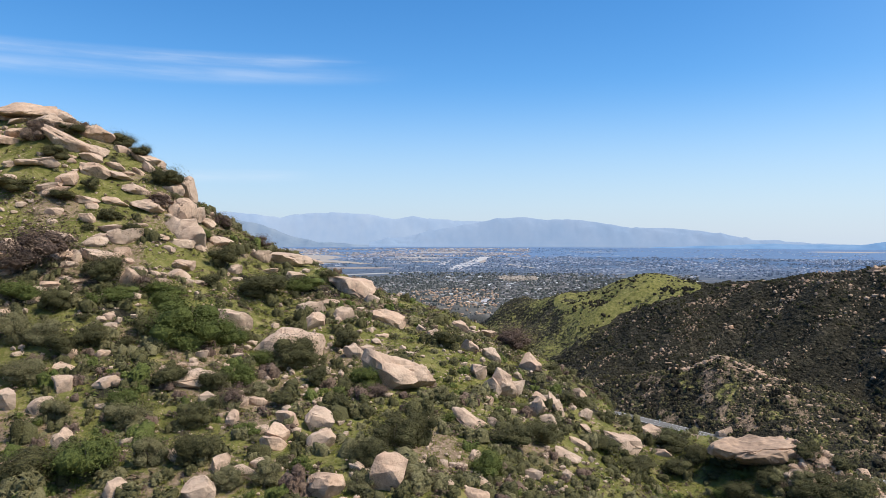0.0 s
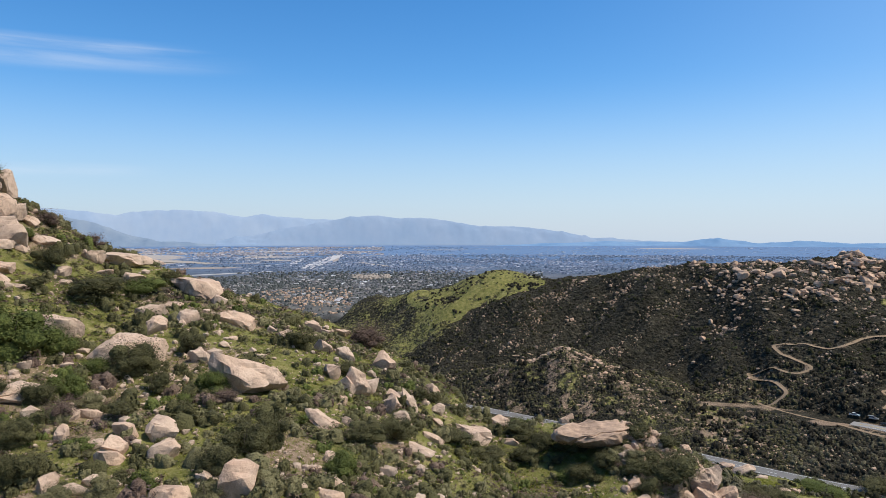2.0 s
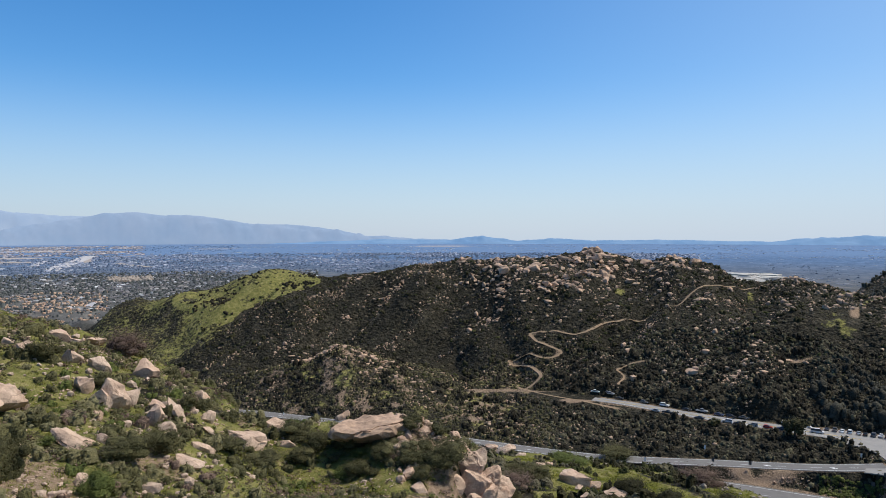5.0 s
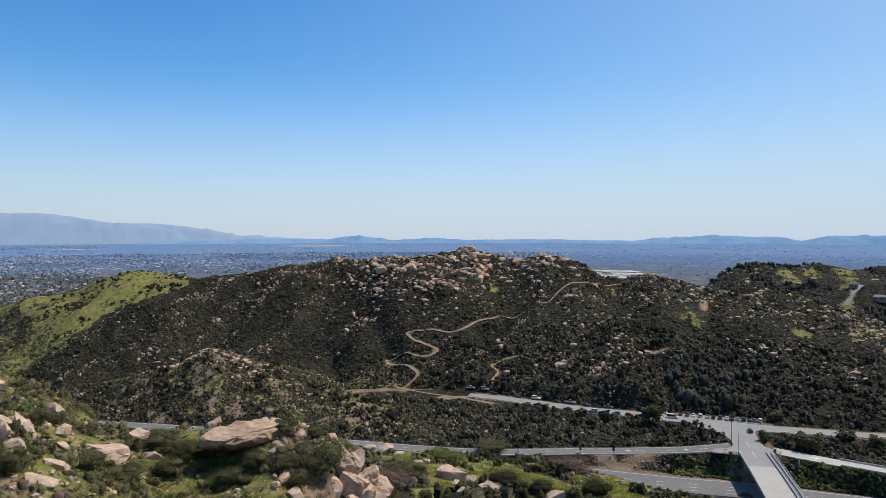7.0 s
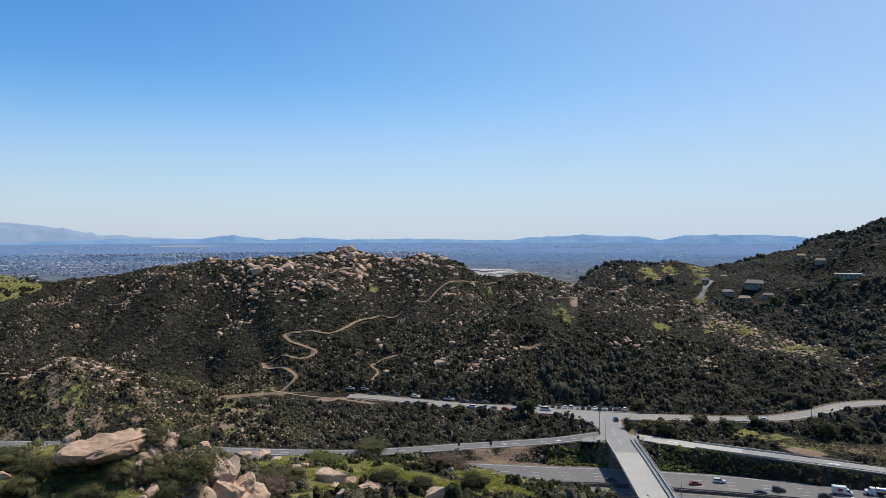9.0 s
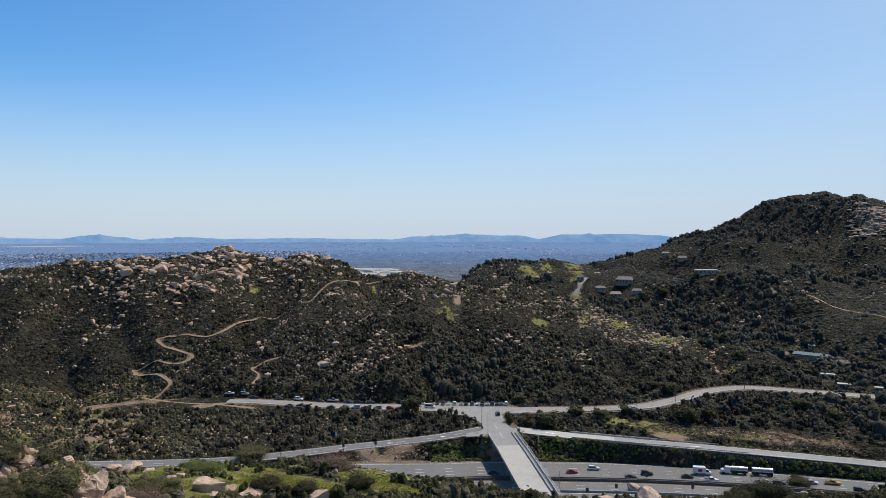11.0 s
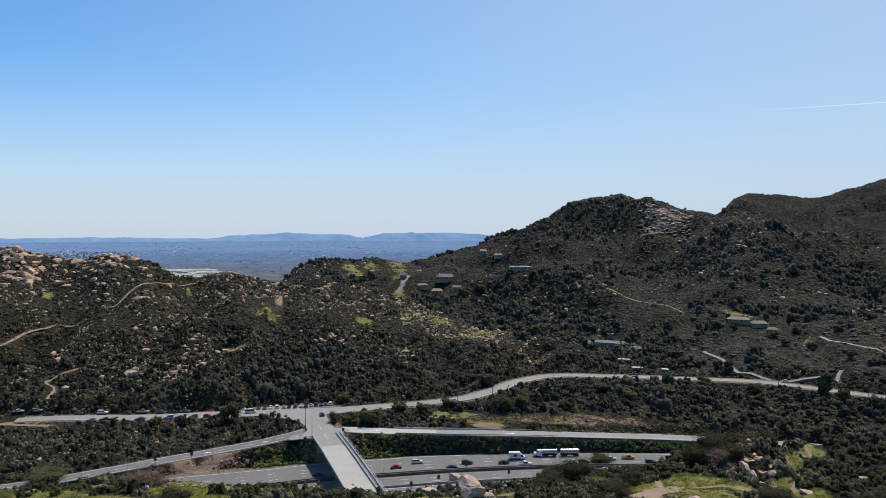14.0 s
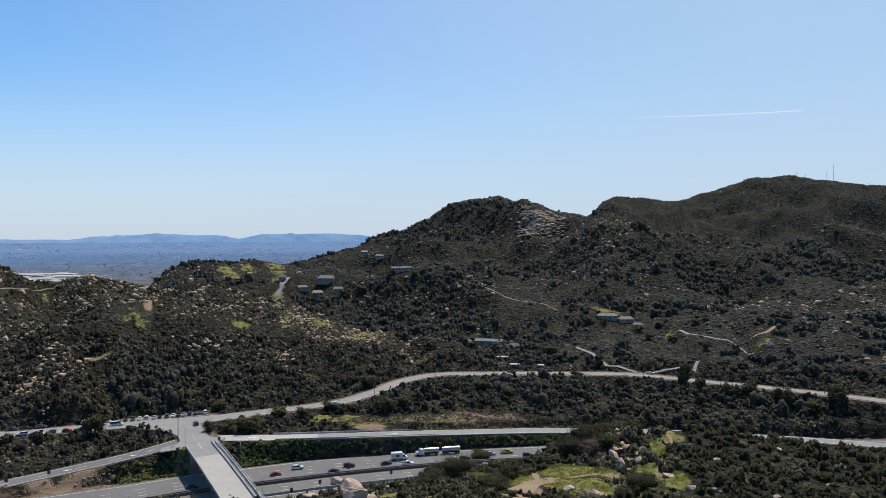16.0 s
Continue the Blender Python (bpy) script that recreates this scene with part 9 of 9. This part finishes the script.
plot("ground_channel", [(32, 2445), (100, 2800), (205, 3344)], 52, 60, M_CHANNEL, "pale concrete flood channel across the valley", "channel")
plot("road_valley", [(-420, 2140), (-258, 2225), (-73, 2334)], 26, 26, M_CHANNEL, "pale freeway embankment in the valley", "road")
plot("ground_field", [(-560, 3010), (-300, 2760)], 150, 70, M_FIELD, "bare tan building ground in the valley", "field")
plot("ground_field", [(-240, 3080), (-46, 3040)], 90, 50, M_FIELD, "pale bare field in the valley", "field")
plot("ground_field", [(-1150, 4150), (-760, 3980)], 420, 260, M_FIELD, "bare tan slope at the valley edge", "field")
plot("ground_field", [(-740, 3620), (-420, 3560)], 120, 60, M_FIELD, "bare tan ground among the houses", "field")
plot("ground_field", [(250, 2760), (330, 2520)], 34, 26, M_FIELD, "pale strip of bare ground in the suburb", "field")
plot("ground_field", [(30, 3010), (-8, 2700)], 24, 24, M_CHANNEL, "pale avenue across the valley floor", "road")
plot("ground_park", [(60, 1500), (150, 1560)], 36, 30, M_CHANNEL, "grey road bridge at the foot of the hills", "road")

HOUSE_V = np.array([(-0.5, -0.5, -0.3), (0.5, -0.5, -0.3), (0.5, 0.5, -0.3), (-0.5, 0.5, -0.3), (-0.5, -0.5, 0.6), (0.5, -0.5, 0.6), (0.5, 0.5, 0.6), (-0.5, 0.5, 0.6), (-0.5, 0, 1), (0.5, 0, 1)])
HOUSE_F = np.array([(0, 1, 5), (0, 5, 4), (1, 2, 6), (1, 6, 5), (2, 3, 7), (2, 7, 6), (3, 0, 4), (3, 4, 7), (4, 5, 9), (4, 9, 8), (6, 7, 8), (6, 8, 9), (5, 6, 9), (7, 4, 8)])
FLAT_V = HOUSE_V.copy()
FLAT_V[8:] = [(-0.5, 0, 0.62), (0.5, 0, 0.62)]
CROWN = [clump(s, 0, 0.3, 4) for s in range(450, 454)]


def suburb(name, seed, m_, a0, a1, d0, d1, size, high, mat, label, flat=False, cut=0.0):
    rg = np.random.default_rng(seed)
    x, y = sector(rg, m_, a0, a1, d0, d1)
    # houses stand in rows along the streets
    u, q = x * 0.968 + y * 0.25, y * 0.968 - x * 0.25
    q = np.round(q / 38) * 38 + rg.choice([-10.0, 10.0], m_) + rg.normal(0, 1.5, m_)
    x, y = u * 0.968 - q * 0.25, q * 0.968 + u * 0.25
    w = fbm(x, y, 260, 3, 201) + rg.uniform(-0.5, 0.5, m_) - 1.5 * patch(x, y, DIRT_SPOTS)
    keep = (w > cut) & seen_from_camera(x, y)
    x, y = x[keep], y[keep]
    s = np.clip(rg.lognormal(0, 0.35, len(x)), 0.5, 2.6) * size
    v, f = [], []
    a = np.round(rg.uniform(0, 2, len(x))) * 1.5708 + 0.25 + rg.normal(0, 0.06, len(x))
    base = FLAT_V if flat else HOUSE_V
    px, py = base[None, :, 0] * s[:, None], base[None, :, 1] * (s * rg.uniform(0.45, 0.8, len(x)))[:, None]
    c, q = np.cos(a)[:, None], np.sin(a)[:, None]
    z = ground_z(x, y)[:, None] + base[None, :, 2] * (high * rg.uniform(0.7, 1.4, len(x)))[:, None]
    v = np.stack([px * c - py * q + x[:, None], px * q + py * c + y[:, None], z], 2).reshape(-1, 3)
    f = (HOUSE_F[None] + (np.arange(len(x)) * 10)[:, None, None]).reshape(-1, 3)
    return tagged(new(name, mesh_np(name, v, f, mat)), label, "houses", kind="stuff")


def town_trees(name, seed, m_, a0, a1, d0, d1, size, mat, label, tall, cut=-0.3):
    rg = np.random.default_rng(seed)
    x, y = sector(rg, m_, a0, a1, d0, d1)
    keep = (fbm(x, y, 200, 3, 207) + rg.uniform(-0.5, 0.5, m_) - 1.6 * patch(x, y, DIRT_SPOTS)) > cut
    keep &= seen_from_camera(x, y)
    x, y = x[keep], y[keep]
    s = np.clip(rg.lognormal(0, 0.4, len(x)), 0.4, 2.5) * size
    return scatter_plants(name, x, y, s, s * rg.uniform(0.7, 1.1, len(x)) * tall, CROWN, mat, label, "trees", seed)


suburb("town_houses", 301, 5400, -20, 20, 1230, 2300, 6.8, 2.8, M_TOWN, "pale suburban houses at the foot of the hills", cut=-0.1)
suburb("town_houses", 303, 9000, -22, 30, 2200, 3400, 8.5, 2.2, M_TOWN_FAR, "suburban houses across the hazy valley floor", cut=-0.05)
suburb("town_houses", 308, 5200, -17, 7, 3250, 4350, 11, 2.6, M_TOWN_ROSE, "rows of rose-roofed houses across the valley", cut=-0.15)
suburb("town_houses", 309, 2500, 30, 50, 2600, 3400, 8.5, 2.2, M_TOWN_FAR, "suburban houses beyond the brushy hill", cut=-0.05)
# half a metre high, so hardly any shaded wall shows to the camera
suburb("town_houses", 304, 1800, 48, 80, 1750, 3400, 10, 0.5, M_TOWN_FAR, "flattened suburban houses seen through the saddle", cut=-0.05)
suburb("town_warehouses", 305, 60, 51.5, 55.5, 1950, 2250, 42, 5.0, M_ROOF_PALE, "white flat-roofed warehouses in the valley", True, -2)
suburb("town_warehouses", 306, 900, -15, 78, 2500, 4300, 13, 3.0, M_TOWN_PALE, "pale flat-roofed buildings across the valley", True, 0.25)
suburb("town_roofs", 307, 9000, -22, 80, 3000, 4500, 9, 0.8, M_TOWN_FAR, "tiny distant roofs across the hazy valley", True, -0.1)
town_trees("town_trees", 311, 15500, -20, 20, 1230, 2300, 5.6, M_TREE_FAR, "dark street trees between the houses", 0.6)
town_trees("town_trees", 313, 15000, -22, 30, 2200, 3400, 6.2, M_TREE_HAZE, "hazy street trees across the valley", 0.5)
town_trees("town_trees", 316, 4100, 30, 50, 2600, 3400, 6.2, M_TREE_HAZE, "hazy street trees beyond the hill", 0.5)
# crowns flattened so their shaded sides hardly show to the camera
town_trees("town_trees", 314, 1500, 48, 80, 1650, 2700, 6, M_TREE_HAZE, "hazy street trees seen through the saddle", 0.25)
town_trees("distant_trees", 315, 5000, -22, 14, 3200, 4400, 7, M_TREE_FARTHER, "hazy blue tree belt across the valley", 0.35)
# rocky knoll in the middle of the suburb and broken rocks at its foot
rg = np.random.default_rng(321)
x, y = sector(rg, 260, 4.6, 7.6, 2000, 2110)
scatter_rocks("suburb_outcrop", x, y, rg.uniform(4, 13, len(x)), M_ROCK_GREY, "bare orange-tan rock outcrop in the suburb", 1, 0.9, 21)
x, y = sector(rg, 500, -2.5, 4.5, 1300, 1750)
scatter_rocks("valley_rocks", x, y, rg.uniform(3, 9, len(x)), M_ROCK_FAR, "broken rocks at the valley edge", 1, 0.8, 22)
